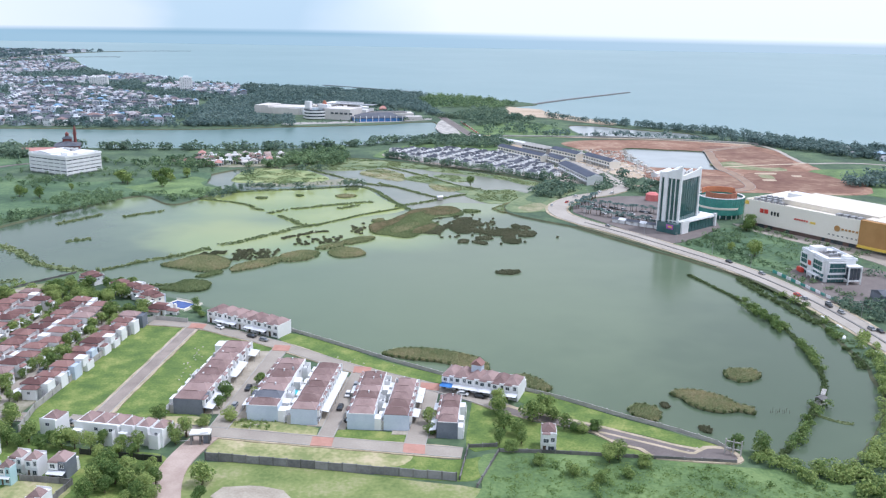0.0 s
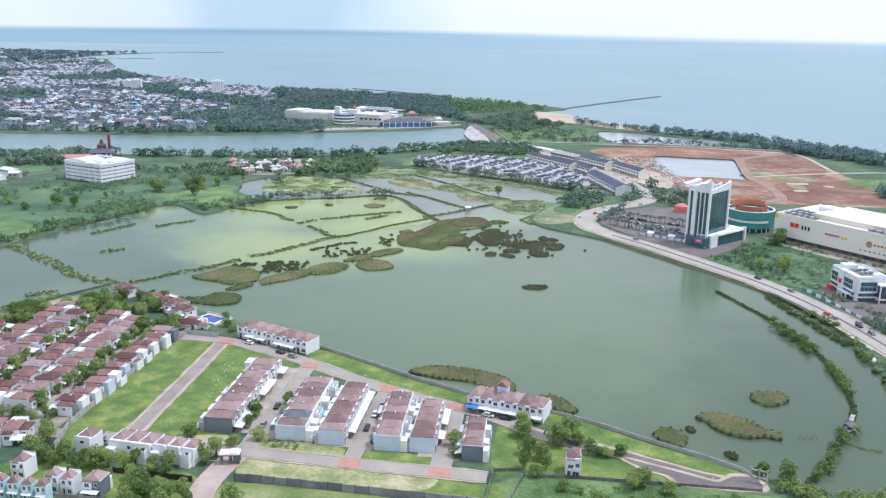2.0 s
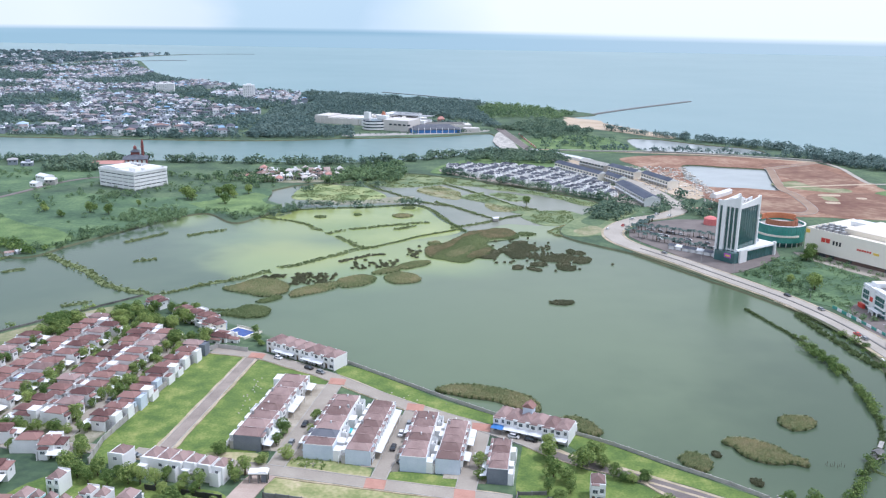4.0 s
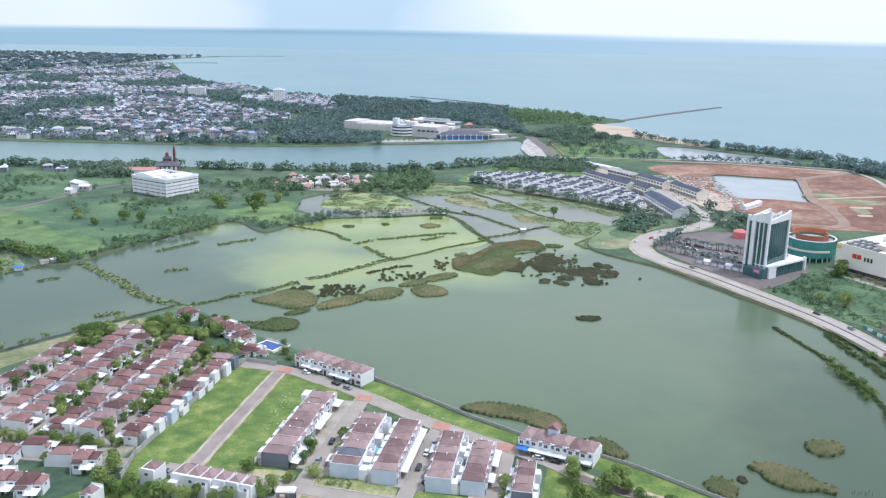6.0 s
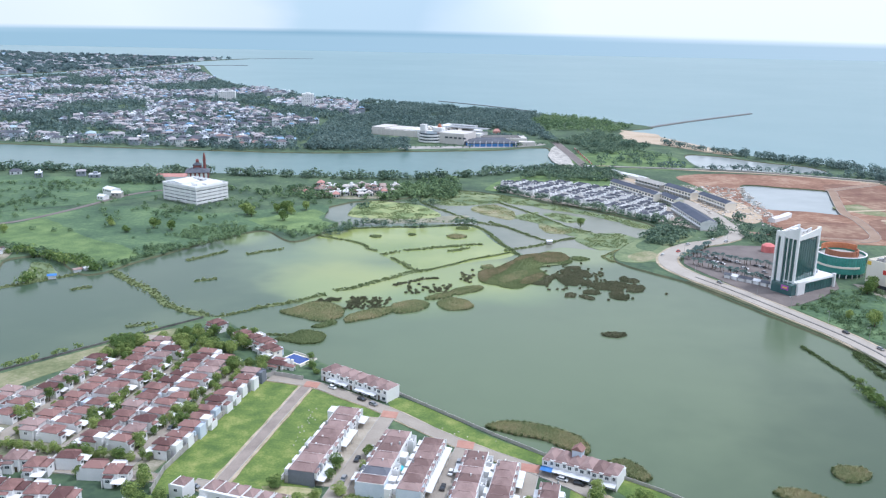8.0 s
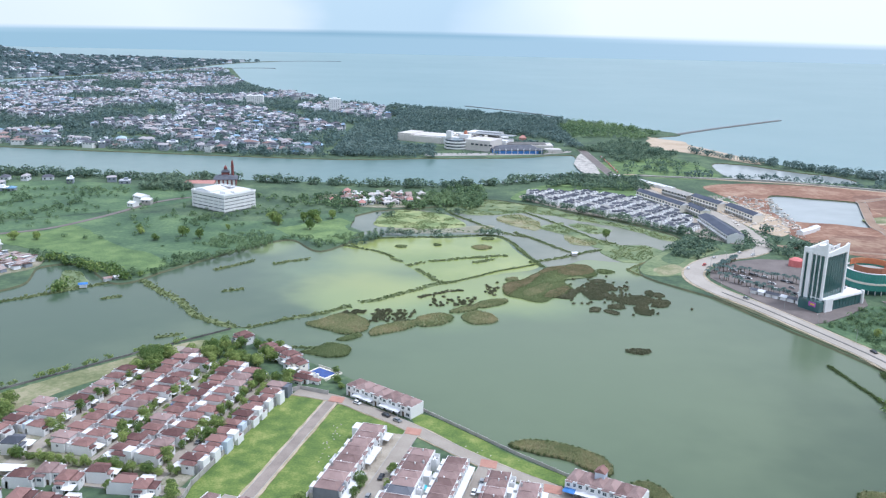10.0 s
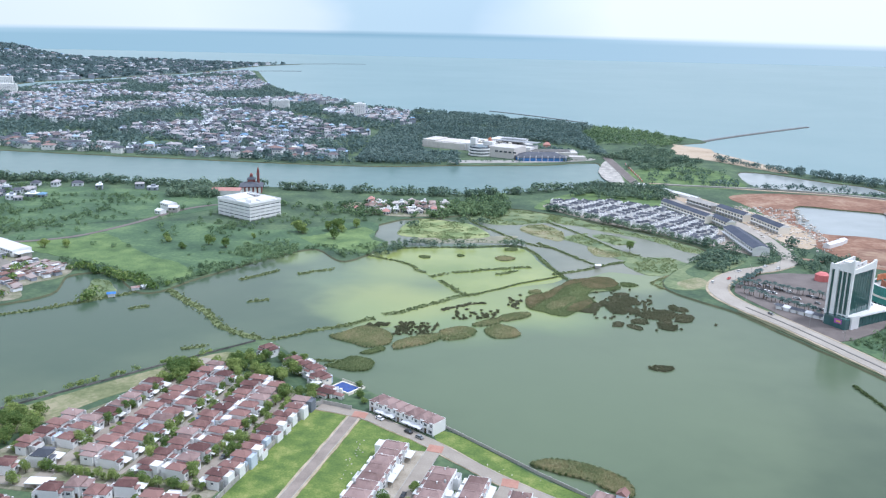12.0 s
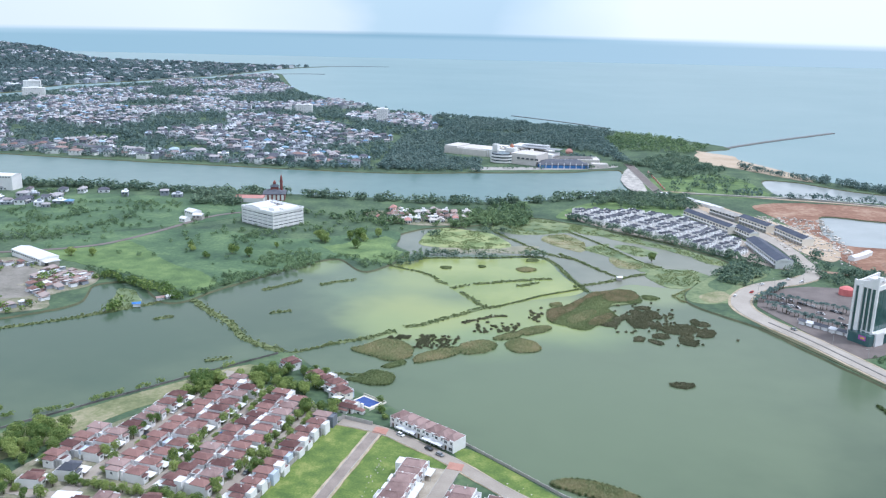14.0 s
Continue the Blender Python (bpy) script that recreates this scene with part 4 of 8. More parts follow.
def along(points, gap, width, seed=0):
    """Points spread along a line."""
    r = np.random.RandomState(seed)
    line = np.asarray(smooth(points, gap, False))
    return line + (r.rand(*line.shape) - 0.5) * width


def lifted(p, z):
    return np.concatenate([p, np.full((len(p), 1), z)], 1)


def stuff(name, mesh, label, category):
    return tagged(new(name, mesh), label, category, kind="stuff")


def grove(name, points, height, label, seed=0, per=22, wide=0.5, mats="far_leaf", z=GROUND, leaf=0.27):
    """Many small trees or shrubs in one mesh: each two or three leafy masses on a short stem."""
    r = np.random.RandomState(seed)
    n = len(points)
    if not n:
        return None
    h = height * (0.55 + 0.75 * r.rand(n))
    centres, radii = [], []
    for k in range(3):
        off = r.normal(size=(n, 2)) * (h * wide * 0.4)[:, None]
        centres.append(np.concatenate([points + off, (z + h * (0.30 + 0.17 * k * r.rand(n)))[:, None]], 1))
        radii.append(h * wide * (0.75 + 0.5 * r.rand(n)))
    q = leaf_cloud(np.concatenate(centres), np.concatenate(radii), max(4, per // 3), leaf, 0.95, seed, 0.35)
    stems = blades(np.concatenate([points, np.full((n, 1), z - 0.1)], 1), 0.0, 0.25, 2, seed, 0.0)
    stems[:, 2:, 2] = z + 0.5 * height
    return stuff(name, quads_mesh(name, np.concatenate([q, stems]), mats), label, "trees")


def islet(points, mats, label, height=1.1, seed=0, gap=0.8, name="reed_islet", step=2.5, jag=1.6):
    """A low muddy hummock grown over with reeds."""
    loop = smooth(points, step, True, jag, seed)
    ob = new(name)
    tagged(ob, label, "reeds", "reed islets in the lake")
    g = Geo()
    c = np.mean(np.asarray(loop), 0)
    rings = [(1.0, -0.4), (0.97, 0.18), (0.8, 0.4), (0.4, 0.55)]
    n = len(loop)
    v = [(c[0] + (x - c[0]) * s, c[1] + (y - c[1]) * s, z) for s, z in rings for x, y in loop] + [(c[0], c[1], 0.6)]
    sgn = sum(loop[i][0] * loop[(i + 1) % n][1] - loop[(i + 1) % n][0] * loop[i][1] for i in range(n)) > 0
    f = []
    for k in range(3):
        for i in range(n):
            j = (i + 1) % n
            q = (k * n + i, k * n + j, (k + 1) * n + j, (k + 1) * n + i)
            f.append(q if sgn else q[::-1])
    f += [(3 * n + i, 3 * n + (i + 1) % n, 4 * n) if sgn else (3 * n + (i + 1) % n, 3 * n + i, 4 * n) for i in range(n)]
    g.add(v, f)
    part("hummock", g, mats + "_bed", ob)
    p = scatter(loop, gap * 0.62, seed)
    rim = np.asarray(loop)[:: 1]
    near = c[1] < 360
    if near:
        p = scatter(loop, 0.34, seed)
    q = blades(lifted(p, 0.42), height * 0.4, 0.26 if near else 0.42, 4, seed, 0.55)
    tagged(part("reeds", quads_mesh("reeds", q, mats), mats, ob), kind="stuff")
    edge = "brown_reed" if mats == "brown_reed" else "rim_reed"
    tagged(part("rim_reeds", quads_mesh("rim_reeds", np.concatenate([blades(lifted(c + (rim - c) * f, 0.1), height * 0.62, 0.24 if near else 0.42, 22 if near else 8, seed + 1, 0.4) for f in (1.0, 0.96)]), edge), edge, ob), kind="stuff")
    return ob


for key, dark, light in (("reed", (0.10, 0.135, 0.055), (0.19, 0.225, 0.095)), ("brown_reed", (0.06, 0.06, 0.035), (0.13, 0.12, 0.065)), ("tan_reed", (0.2, 0.22, 0.11), (0.36, 0.32, 0.19)), ("rust_reed", (0.2, 0.17, 0.09), (0.36, 0.26, 0.16)), ("rim_reed", (0.07, 0.10, 0.04), (0.14, 0.175, 0.068))):
    M[key + "_bed"] = material(key + "_litter", dark, light, 0.08, 0.8, 0.95, 0.1)


def oval(x, y, a, b, turn=0.0, seed=0):
    """The outline of a rounded patch, about a by b metres."""
    r = random.Random(seed)
    t = radians(turn)
    out = []
    for k in range(9):
        w = 2 * math.pi * k / 9
        s = 0.85 + 0.3 * r.random()
        p, q = a / 2 * s * math.cos(w), b / 2 * s * math.sin(w)
        out.append((x + p * math.cos(t) - q * math.sin(t), y + p * math.sin(t) + q * math.cos(t)))
    return out


islet(oval(36, 449, 13, 8, 10, 1), "brown_reed", "small dark reed islet alone in the lake", 1.2, 1)
islet(oval(117, 310, 13, 14, 0, 2), "tan_reed", "round islet of brown-green reeds", 1.6, 2)
islet(oval(72, 275, 11, 14, 0, 3), "tan_reed", "small islet of brown-green reeds", 1.6, 3)
islet(oval(79.5, 281, 3, 4, 0, 4), "brown_reed", "tiny dark tuft of reeds", 1.0, 4)
islet([(84, 291), (90, 295), (98, 293), (104, 288), (106, 282), (111, 279), (110, 275), (104, 277), (98, 276), (90, 280), (87, 287)], "tan_reed", "long islet of reddish-brown reeds", 1.8, 5)
islet(oval(89, 264, 3.5, 4, 0, 6), "brown_reed", "tiny dark tuft of reeds", 1.2, 6)
islet([(-24, 326), (-15, 332), (0, 331), (12, 324), (19, 315), (17, 309), (10, 312), (0, 318), (-14, 322)], "tan_reed", "long reed bed off the lakeside wall", 1.8, 7)
islet([(26, 303), (32, 307), (38, 302), (41, 294), (37, 291), (31, 296)], "tan_reed", "curved reed bed off the lakeside wall", 1.8, 8)
islet([(-142, 408), (-137, 412), (-133, 424), (-121, 422), (-117, 414), (-120, 407), (-130, 405)], "reed", "round green reed islet", 1.5, 9)
islet([(-130, 431), (-124, 439), (-118, 443), (-117, 438), (-125, 431)], "reed", "thin tongue of green reeds", 1.1, 10)
islet([(-154, 452), (-147, 462), (-139, 474), (-126, 471), (-118, 460), (-118, 448), (-128, 440), (-139, 444)], "tan_reed", "broad islet of brown-green sedge", 1.3, 11)
islet([(-115, 445), (-113, 453), (-104, 465), (-93, 472), (-90, 465), (-96, 454), (-106, 445), (-113, 441)], "tan_reed", "long islet of brown-green reeds", 1.3, 12)
islet([(-93, 474), (-89, 481), (-81, 488), (-73, 483), (-73, 472), (-80, 465), (-90, 463)], "tan_reed", "rounded islet of brown sedge", 1.3, 15)
islet([(-75, 491), (-70, 502), (-61, 509), (-61, 499), (-67, 492)], "tan_reed", "narrow islet of green-brown sedge", 1.3, 16)
islet([(-62, 509), (-56, 520), (-46, 525), (-43, 520), (-46, 512), (-56, 504)], "tan_reed", "low islet of brown-green sedge", 1.2, 17)
islet([(-67, 484), (-64, 491), (-59, 496), (-49, 492), (-45, 484), (-48, 476), (-59, 473)], "tan_reed", "oval islet of short brown-green sedge", 1.2, 14)
islet([(-48, 554), (-44, 564), (-37, 569), (-30, 583), (-21, 605), (-11, 612), (-3, 619), (7, 617), (13, 600), (8, 590), (-3, 586), (-8, 572), (-4, 559), (-12, 540), (-19, 525), (-28, 524), (-39, 530), (-45, 535)], "reed", "wide tan and green sedge island in the marsh", 1.0, 13, jag=3.0)
islet([(-48, 556), (-37, 569), (-30, 583), (-22, 603), (-10, 612), (-12, 604), (-22, 590), (-29, 570), (-35, 554), (-40, 540), (-45, 534)], "rust_reed", "rust-brown sedge rim of the marsh island", 1.5, 18, jag=2.5)
islet([(-14, 594), (-10, 612), (0, 619), (8, 616), (12, 602), (6, 594), (-4, 588)], "rust_reed", "rust-brown sedge on the island's far end", 1.4, 19, jag=2.0)
islet([(-20, 534), (-14, 554), (-6, 562), (-5, 554), (-11, 538)], "rust_reed", "tan sedge at the island's foot", 1.3, 22)
islet([(-34, 540), (-28, 556), (-20, 566), (-16, 560), (-22, 544), (-28, 534)], "tan_reed", "pale sedge in the middle of the island", 1.2, 23)
islet([(-49, 572), (-44, 576), (-41, 569), (-47, 565)], "tan_reed", "small brown-green sedge islet", 1.1, 24)
islet(oval(20, 606, 12, 9, 0, 20), "reed", "small green reed islet", 1.3, 20)
for k, (x, y, a, b, kind) in enumerate([(-138, 641, 9, 8, "reed"), (-111, 653, 6, 6, "reed"), (-76, 654, 14, 15, "tan_reed"), (-74, 684, 11, 10, "reed")]):
    islet(oval(x, y, a, b, 10 * k, 40 + k), kind, "low sedge islet in the algae basin", 1.0, 40 + k)


def tussock_field(name, spots, mats, label, seed):
    """Tiny tussocks, past counting: a clump of blades and a dark footing each."""
    r = np.random.RandomState(seed)
    q, g = [], Geo()
    for x, y in spots:
        a, b = r.uniform(0.6, 1.3), r.uniform(0.6, 1.6)
        g.tube(x, y, -0.2, 0.35, (a + b) / 2, (a + b) / 3, 7)
        p = np.stack([x + r.normal(size=26) * a * 0.4, y + r.normal(size=26) * b * 0.4, np.full(26, 0.2)], 1)
        q.append(blades(p, 0.7, 0.3, 3, seed, 0.5))
    quads = np.concatenate(q)
    for k in range(len(quads)):
        g.add(quads[k], [(0, 1, 2, 3)], 1)
    return tagged(part(name, g, (mats + "_bed", mats)), label, "reeds", kind="stuff")


# tufts standing on the wet meadows, thick here and thin there
for tone, wanted in (("reed", ("wet_grass", "mudflat", "bright_marsh")), ("tan_reed", ("rank_grass",))):
    tufts = []
    for loop, z, seed, mats in meadows:
        if mats in wanted:
            p = scatter(loop, 1.5, 300 + seed, (0.07, 0.25 if mats == "mudflat" else -0.05))
            tufts.append(blades(lifted(p, z), 0.45, 0.5, 5, 300 + seed, 0.7))
    stuff("marsh_tufts", quads_mesh("marsh_tufts", np.concatenate(tufts), tone), "uneven tufts of marsh grass", "grass")
r5 = random.Random(5)
for k in range(44):
    # dark reed tussocks along the marsh edge
    t, w = r5.random(), r5.gauss(0, 1)
    x, y = 4 + 46 * t + w * 7, 562 - 34 * t + w * 12
    islet(oval(x, y, r5.uniform(5, 12), r5.uniform(6, 13), r5.uniform(0, 90), k), "brown_reed", "dark brown tussock of withered reeds", 0.9, 60 + k, 1.0, step=1.5)
tussock_field("dark_tussocks", [(4 + 46 * (t := r5.random()) + r5.gauss(0, 10), 562 - 34 * t + r5.gauss(0, 15)) for k in range(150)], "brown_reed", "small dark tussocks of withered reeds", 1)
tussock_field("marsh_tussocks", [(-118 + 22 * (t := r5.random()) ** 1.6 + r5.gauss(0, 1), 474 + r5.uniform(-10, 13) + 3 * t) for k in range(110)] + [(-92 + 30 * (t := r5.random()), 512 + 4 * t + r5.uniform(-12, 9)) for k in range(52)] + [(-139 + 13 * (t := r5.random()), 475 + 5 * t + r5.gauss(0, 1.6)) for k in range(40)] + [(-54 + r5.gauss(0, 3.5), 545 + r5.gauss(0, 8)) for k in range(26)], "brown_reed", "small dark tussocks among the reed islets", 2)


def bund(points, width, label, seed=0, shrubs=0.25, mats="reed", tall=1.0, gap=0.55):
    """A narrow earth dyke overgrown with reeds and shrubs."""
    ob = new("dyke")
    tagged(ob, label, "dyke", "dykes between the basins")
    body = strip(points, lambda t: 0.6 * width * (0.75 + 0.5 * noise.noise((t * 14, seed, 0)) + 0.25), 0.16, 1.2, 3.0, 1.2, seed)
    part("earth_bank", body, mats + "_bed", ob)
    line = along(points, gap, width * 0.85, seed)
    line = line[[noise.noise((u * 0.09, v_ * 0.09, seed + 3.3)) > -0.62 for u, v_ in line]]
    q = [blades(lifted(line, 0.25), tall * 0.5, 0.42, 22, seed, 0.6)]
    r = np.random.RandomState(seed)
    pick = line[r.rand(len(line)) < shrubs * 0.05]
    if len(pick):
        q.append(leaf_cloud(lifted(pick, 0.9), 0.6 + 1.0 * r.rand(len(pick)), 60, 0.2, 0.9, seed))
    tagged(part("reeds", quads_mesh("reeds", np.concatenate(q), mats), mats, ob), kind="stuff")
    return ob


bund([(-188, 434), (-177, 446), (-168, 457)], 3.0, "thin dyke with single bushes", 1, 0.6)
bund([(-168, 457), (-149, 475), (-138, 489)], 6.5, "long narrow dyke overgrown with green reeds", 5, 0.15)
bund([(-134, 499), (-127, 502), (-118, 514), (-108, 527), (-93, 548), (-83, 555)], 6.0, "narrow dyke overgrown with olive reeds", 6, 0.1)
bund([(-83, 556), (-69, 572), (-57, 588), (-42, 602), (-30, 614)], 1.6, "thread of a dyke nearly under water", 26, 0.2)
bund([(-100, 515), (-89, 528), (-81, 535), (-74, 537)], 4.5, "dark bar of withered reeds", 27, 0.0, "brown_reed")
bund([(-290, 512), (-270, 495), (-248, 478), (-218, 449), (-191, 437)], 8.5, "reed-covered dyke across the lake", 2, 0.3)
bund([(-182, 634), (-157, 624), (-145, 616), (-138, 608)], 3.5, "green dyke between algae basins", 3, 0.1)
bund([(-137, 603), (-129, 598)], 4.0, "short reed bar between algae basins", 28, 0.0)
bund([(-122, 588), (-113, 599)], 5.0, "short reed bar in the algae water", 29, 0.0)
bund([(-114, 581), (-105, 570), (-96, 557), (-90, 552)], 5.0, "green reed dyke meeting the long one", 30, 0.0)
bund([(-167, 663), (-109, 682), (-67, 694), (-40, 641), (-25, 608)], 4.0, "green dyke round an algae basin", 4)
bund([(-132, 796), (-115, 767), (-87, 734), (-62, 706), (-40, 697)], 4.0, "narrow grassy dyke in the marsh", 7, 0.3)
bund([(-55, 712), (-32, 686), (-11, 660), (0, 652)], 4.0, "narrow grassy dyke between ponds", 8, 0.5)
bund([(-58, 802), (-20, 754), (10, 708), (30, 690)], 4.0, "narrow grassy dyke in the marsh", 9, 0.2)
bund([(-35, 618), (-14, 636), (0, 652), (16, 668)], 5.0, "green dyke in the marsh", 10, 0.6)
bund([(36, 615), (54, 641), (66, 628), (46, 603), (36, 615)], 2.0, "pale rim round a small field", 23, 0.0, "tan_reed")
bund([(134, 449), (146, 409), (152, 379), (154, 357), (152, 333), (150, 318), (145, 301), (133, 281), (118, 258), (108, 246)], 2.0, "winding dyke with bushes and reeds", 11, 0.25, "rim_reed", tall=1.2)
bund([(-215, 508), (-226, 500)], 4.0, "short floating reed bar", 12)
bund([(-252, 545), (-235, 575)], 5.0, "reed bar along the field shore", 13)
bund([(-218, 570), (-198, 589)], 6.0, "floating reed bar in the basin", 14)
bund([(-109, 604), (-97, 610), (-86, 618), (-78, 622), (-63, 630), (-54, 634)], 5.5, "long reed bar in the algae basin", 24, 0.0)
bund([(-76, 608), (-70, 612), (-64, 620)], 5.5, "short broad reed bar in the algae basin", 31, 0.0)
bund([(131, 277), (135, 272), (141, 269)], 1.6, "thin strip of floating weed", 25, 0.0, tall=0.3)
bund([(-374, 427), (-350, 449), (-327, 475), (-308, 500)], 6.0, "reed dyke before the western inlet", 15, 0.3)
bund([(-227, 413), (-217, 420)], 6.0, "floating reed bar near the estate", 16)
bund([(-180, 404), (-150, 414), (-118, 418)], 3.0, "thin reed dyke off the pool house", 17)
bund([(-293, 468), (-284, 476)], 5.0, "floating reed bar in the lake", 18)
bund([(172, 420), (160, 442), (166, 400), (172, 372)], 5.0, "reed margin along the road bank", 19, 0.6, "rim_reed", tall=1.8)
bund([(169, 318), (173, 345), (175, 372)], 7.0, "reed margin along the road bank", 20, 0.7, "rim_reed", tall=1.8)

# ---- estate houses ----
def turned(x, y, z=GROUND, turn=0.0, sx=1.0, sy=1.0, sz=1.0):
    return pose(x, y, z, 0, 0, turn) @ Matrix.Diagonal((sx, sy, sz, 1))


def opening(name, x, y, z, w, h, parent, side="y", pane="window", surround="white", sill=True, bars=1):
    """A window or door standing 6 cm proud of its wall: frame, panes and sill."""
    g = Geo()
    d = 0.12
    t = 0.09
    def b(cx, cz, ww, hh, dd):
        if side == "y":
            g.box(x + cx, y, z + cz, ww, dd, hh)
        else:
            g.box(x, y + cx, z + cz, dd, ww, hh)
    b(0, 0, w, t, d), b(0, h - t, w, t, d), b(-w / 2 + t / 2, t, t, h - 2 * t, d), b(w / 2 - t / 2, t, t, h - 2 * t, d)
    for k in range(bars):
        b(-w / 2 + w * (k + 1) / (bars + 1), t, 0.06, h - 2 * t, d * 0.9)
    ob = part(name, g, surround, parent)
    p = Geo()
    if side == "y":
        p.box(x, y, z + t, w - 2 * t, d * 0.5, h - 2 * t)
    else:
        p.box(x, y, z + t, d * 0.5, w - 2 * t, h - 2 * t)
    part("pane", p, pane, ob)
    if sill:
        s = Geo()
        if side == "y":
            s.box(x, y, z - 0.1, w + 0.2, 0.32, 0.09)
        else:
            s.box(x, y, z - 0.1, 0.32, w + 0.2, 0.09)
        part("sill", s, "concrete", ob)
    return ob


def canopy_part(parent, x, y, z, w, d, mats="metal", posts=True, drop=0.35):
    """A sloping carport sheet on posts; y is the wall edge, it runs out to y - d."""
    g = Geo()
    a = w / 2
    g.add([(x - a, y, z), (x + a, y, z), (x + a, y - d, z - drop), (x - a, y - d, z - drop), (x - a, y, z + 0.1), (x + a, y, z + 0.1), (x + a, y - d, z + 0.1 - drop), (x - a, y - d, z + 0.1 - drop)],
          [(0, 1, 2, 3), (7, 6, 5, 4), (0, 4, 5, 1), (1, 5, 6, 2), (2, 6, 7, 3), (3, 7, 4, 0)])
    ob = part("canopy", g, mats, parent, "white sheet carport canopy" if mats == "metal" else "blue carport canopy")
    if posts:
        for s in (-1, 1):
            part("post", Geo().box(x + s * (a - 0.15), y - d + 0.2, 0, 0.12, 0.12, z - drop), "steel", ob)
    return ob


def townhouse(w=6.0, d=10.5, wall="white", roof="roof_brown", canopy="metal", label="", tall=5.6, tank=False, rear=True, parapet=True, upper=False, terrace=False, pyramid=False):
    """A narrow two-storey house of a row; the street front looks to -y."""
    ob = tagged(new("town_house"), label, "house", "town houses of the estate")
    g = Geo().box(0, 0, 0, w, d, tall)
    for s in (-1, 1):
        if parapet:
            g.box(s * (w / 2 - 0.09), -d / 2 - 0.4, 0, 0.18, 0.8, tall + 0.25)
    g.box(0, -d / 2 - 0.2, 2.85, w - 0.36, 0.4, 0.3)
    part("wall", g, wall, ob)
    # the upper bay stands forward inside a raised white frame
    part("bay", Geo().box(-w * 0.2, -d / 2 - 0.45, 3.15, w * 0.5, 0.9, tall - 3.3), "white", ob)
    part("bay_roof", Geo().hip(-w * 0.2, -d / 2 - 0.35, tall - 0.15, w * 0.5, 1.1, 0.55, over=0.15), roof, ob)
    if pyramid:
        part("roof", Geo().hip(-0.1, -0.9, tall, w - 0.7, d * 0.68, 1.9, over=0.05, ridge=True), roof, ob)
        part("roof_edge", Geo().box(0, d * 0.38, tall, w - 0.1, d * 0.22, 0.12).box(0, d / 2 - 0.1, tall, w, 0.2, 0.7), "white", ob, "white flat roof edge behind the tiles")
    else:
        part("roof", Geo().hip(0, 0.2, tall, w - 0.2, d - 0.8, 1.7, over=0.08, ridge=True), roof, ob)
        part("ridge_cap", Geo().box(0, 0.2, tall + 1.64, 0.28, max(1.0, d - 0.8 - w * 0.8), 0.14), roof, ob)
    part("party_wall", Geo().box(w / 2, 0.2, tall, 0.13, d - 0.4, 0.2), "white", ob)
    part("gutter", Geo().box(0, d / 2 - 0.12, tall, w, 0.22, 0.34), "white", ob)
    if tank or terrace:
        part("vent", Geo().box(0.5, 0.9, tall + 1.2, 0.45, 0.45, 0.75).box(0.5, 0.9, tall + 1.95, 0.6, 0.6, 0.1), "white", ob)
    part("door", Geo().box(-w * 0.28, -d / 2 - 0.05, 0.05, 1.0, 0.14, 2.15), "bark", ob, "dark wooden front door")
    opening("window", w * 0.17, -d / 2 - 0.04, 0.7, 2.0, 1.5, ob, sill=False)
    opening("window", -w * 0.2, -d / 2 - 0.94, 3.7, 1.7, 1.4, ob, sill=False)
    opening("window", w * 0.26, -d / 2 - 0.04, 3.6, 1.3, 1.5, ob, sill=False)
    if not rear:
        opening("window", 0, d / 2 + 0.04, 3.8, 1.6, 1.2, ob, sill=False)
    if canopy:
        canopy_part(ob, 0, -d / 2 - 0.4, 2.8, w * 0.98, 3.4, canopy)
    if rear:
        part("rear_wing", Geo().box(w * 0.18, d / 2 + 1.3, 0, w * 0.6, 2.6, 4.0).box(w * 0.18, d / 2 + 1.3, 4.0, w * 0.64, 2.7, 0.15), "white", ob)
        part("yard_wall", Geo().box(0, d / 2 + 2.9, 0, w, 0.15, 2.6), "white", ob)
        part("wash_room", Geo().box(-w * 0.34, d / 2 + 0.8, 0, w * 0.28, 1.6, 3.2), "concrete", ob)
    if upper:
        part("upper_room", Geo().box(-w * 0.1, d / 2 + 1.4, 0, w * 0.74, 2.8, tall + 0.4).box(-w * 0.1, d / 2 + 1.4, tall + 0.4, w * 0.8, 3.0, 0.16), "white", ob, "white flat-roofed room behind the house")
        opening("window", -w * 0.1, d / 2 + 2.84, 3.6, 1.4, 1.2, ob, sill=False)
    if terrace:
        part("terrace_wall", Geo().box(-w * 0.32, d / 2 + 1.2, 0, 0.16, 2.4, tall - 0.6).box(w * 0.46, d / 2 + 1.2, 0, 0.16, 2.4, tall - 0.6).box(w * 0.07, d / 2 + 2.4, 0, w * 0.78, 0.16, tall - 0.9).box(w * 0.07, d / 2 + 1.2, 3.4, w * 0.76, 2.3, 0.15), "white", ob, "white parapet of a roof terrace")
        part("air_unit", Geo().box(w * 0.2, d / 2 + 1.0, 3.55, 0.9, 0.5, 0.7).box(-w * 0.1, d / 2 + 1.6, 3.55, 0.7, 0.7, 0.5), "steel", ob)
    if tank:
        part("water_tank", Geo().tube(-w * 0.25, d * 0.36, tall + 0.5, tall + 1.9, 0.55, 0.5, 12).tube(-w * 0.25, d * 0.36, tall + 1.9, tall + 2.1, 0.5, 0.2, 12), "steel", ob, "round steel water tank")
        part("tank_stand", Geo().box(-w * 0.25, d * 0.36, tall, 1.1, 1.1, 0.5), "concrete", ob)
    return ob


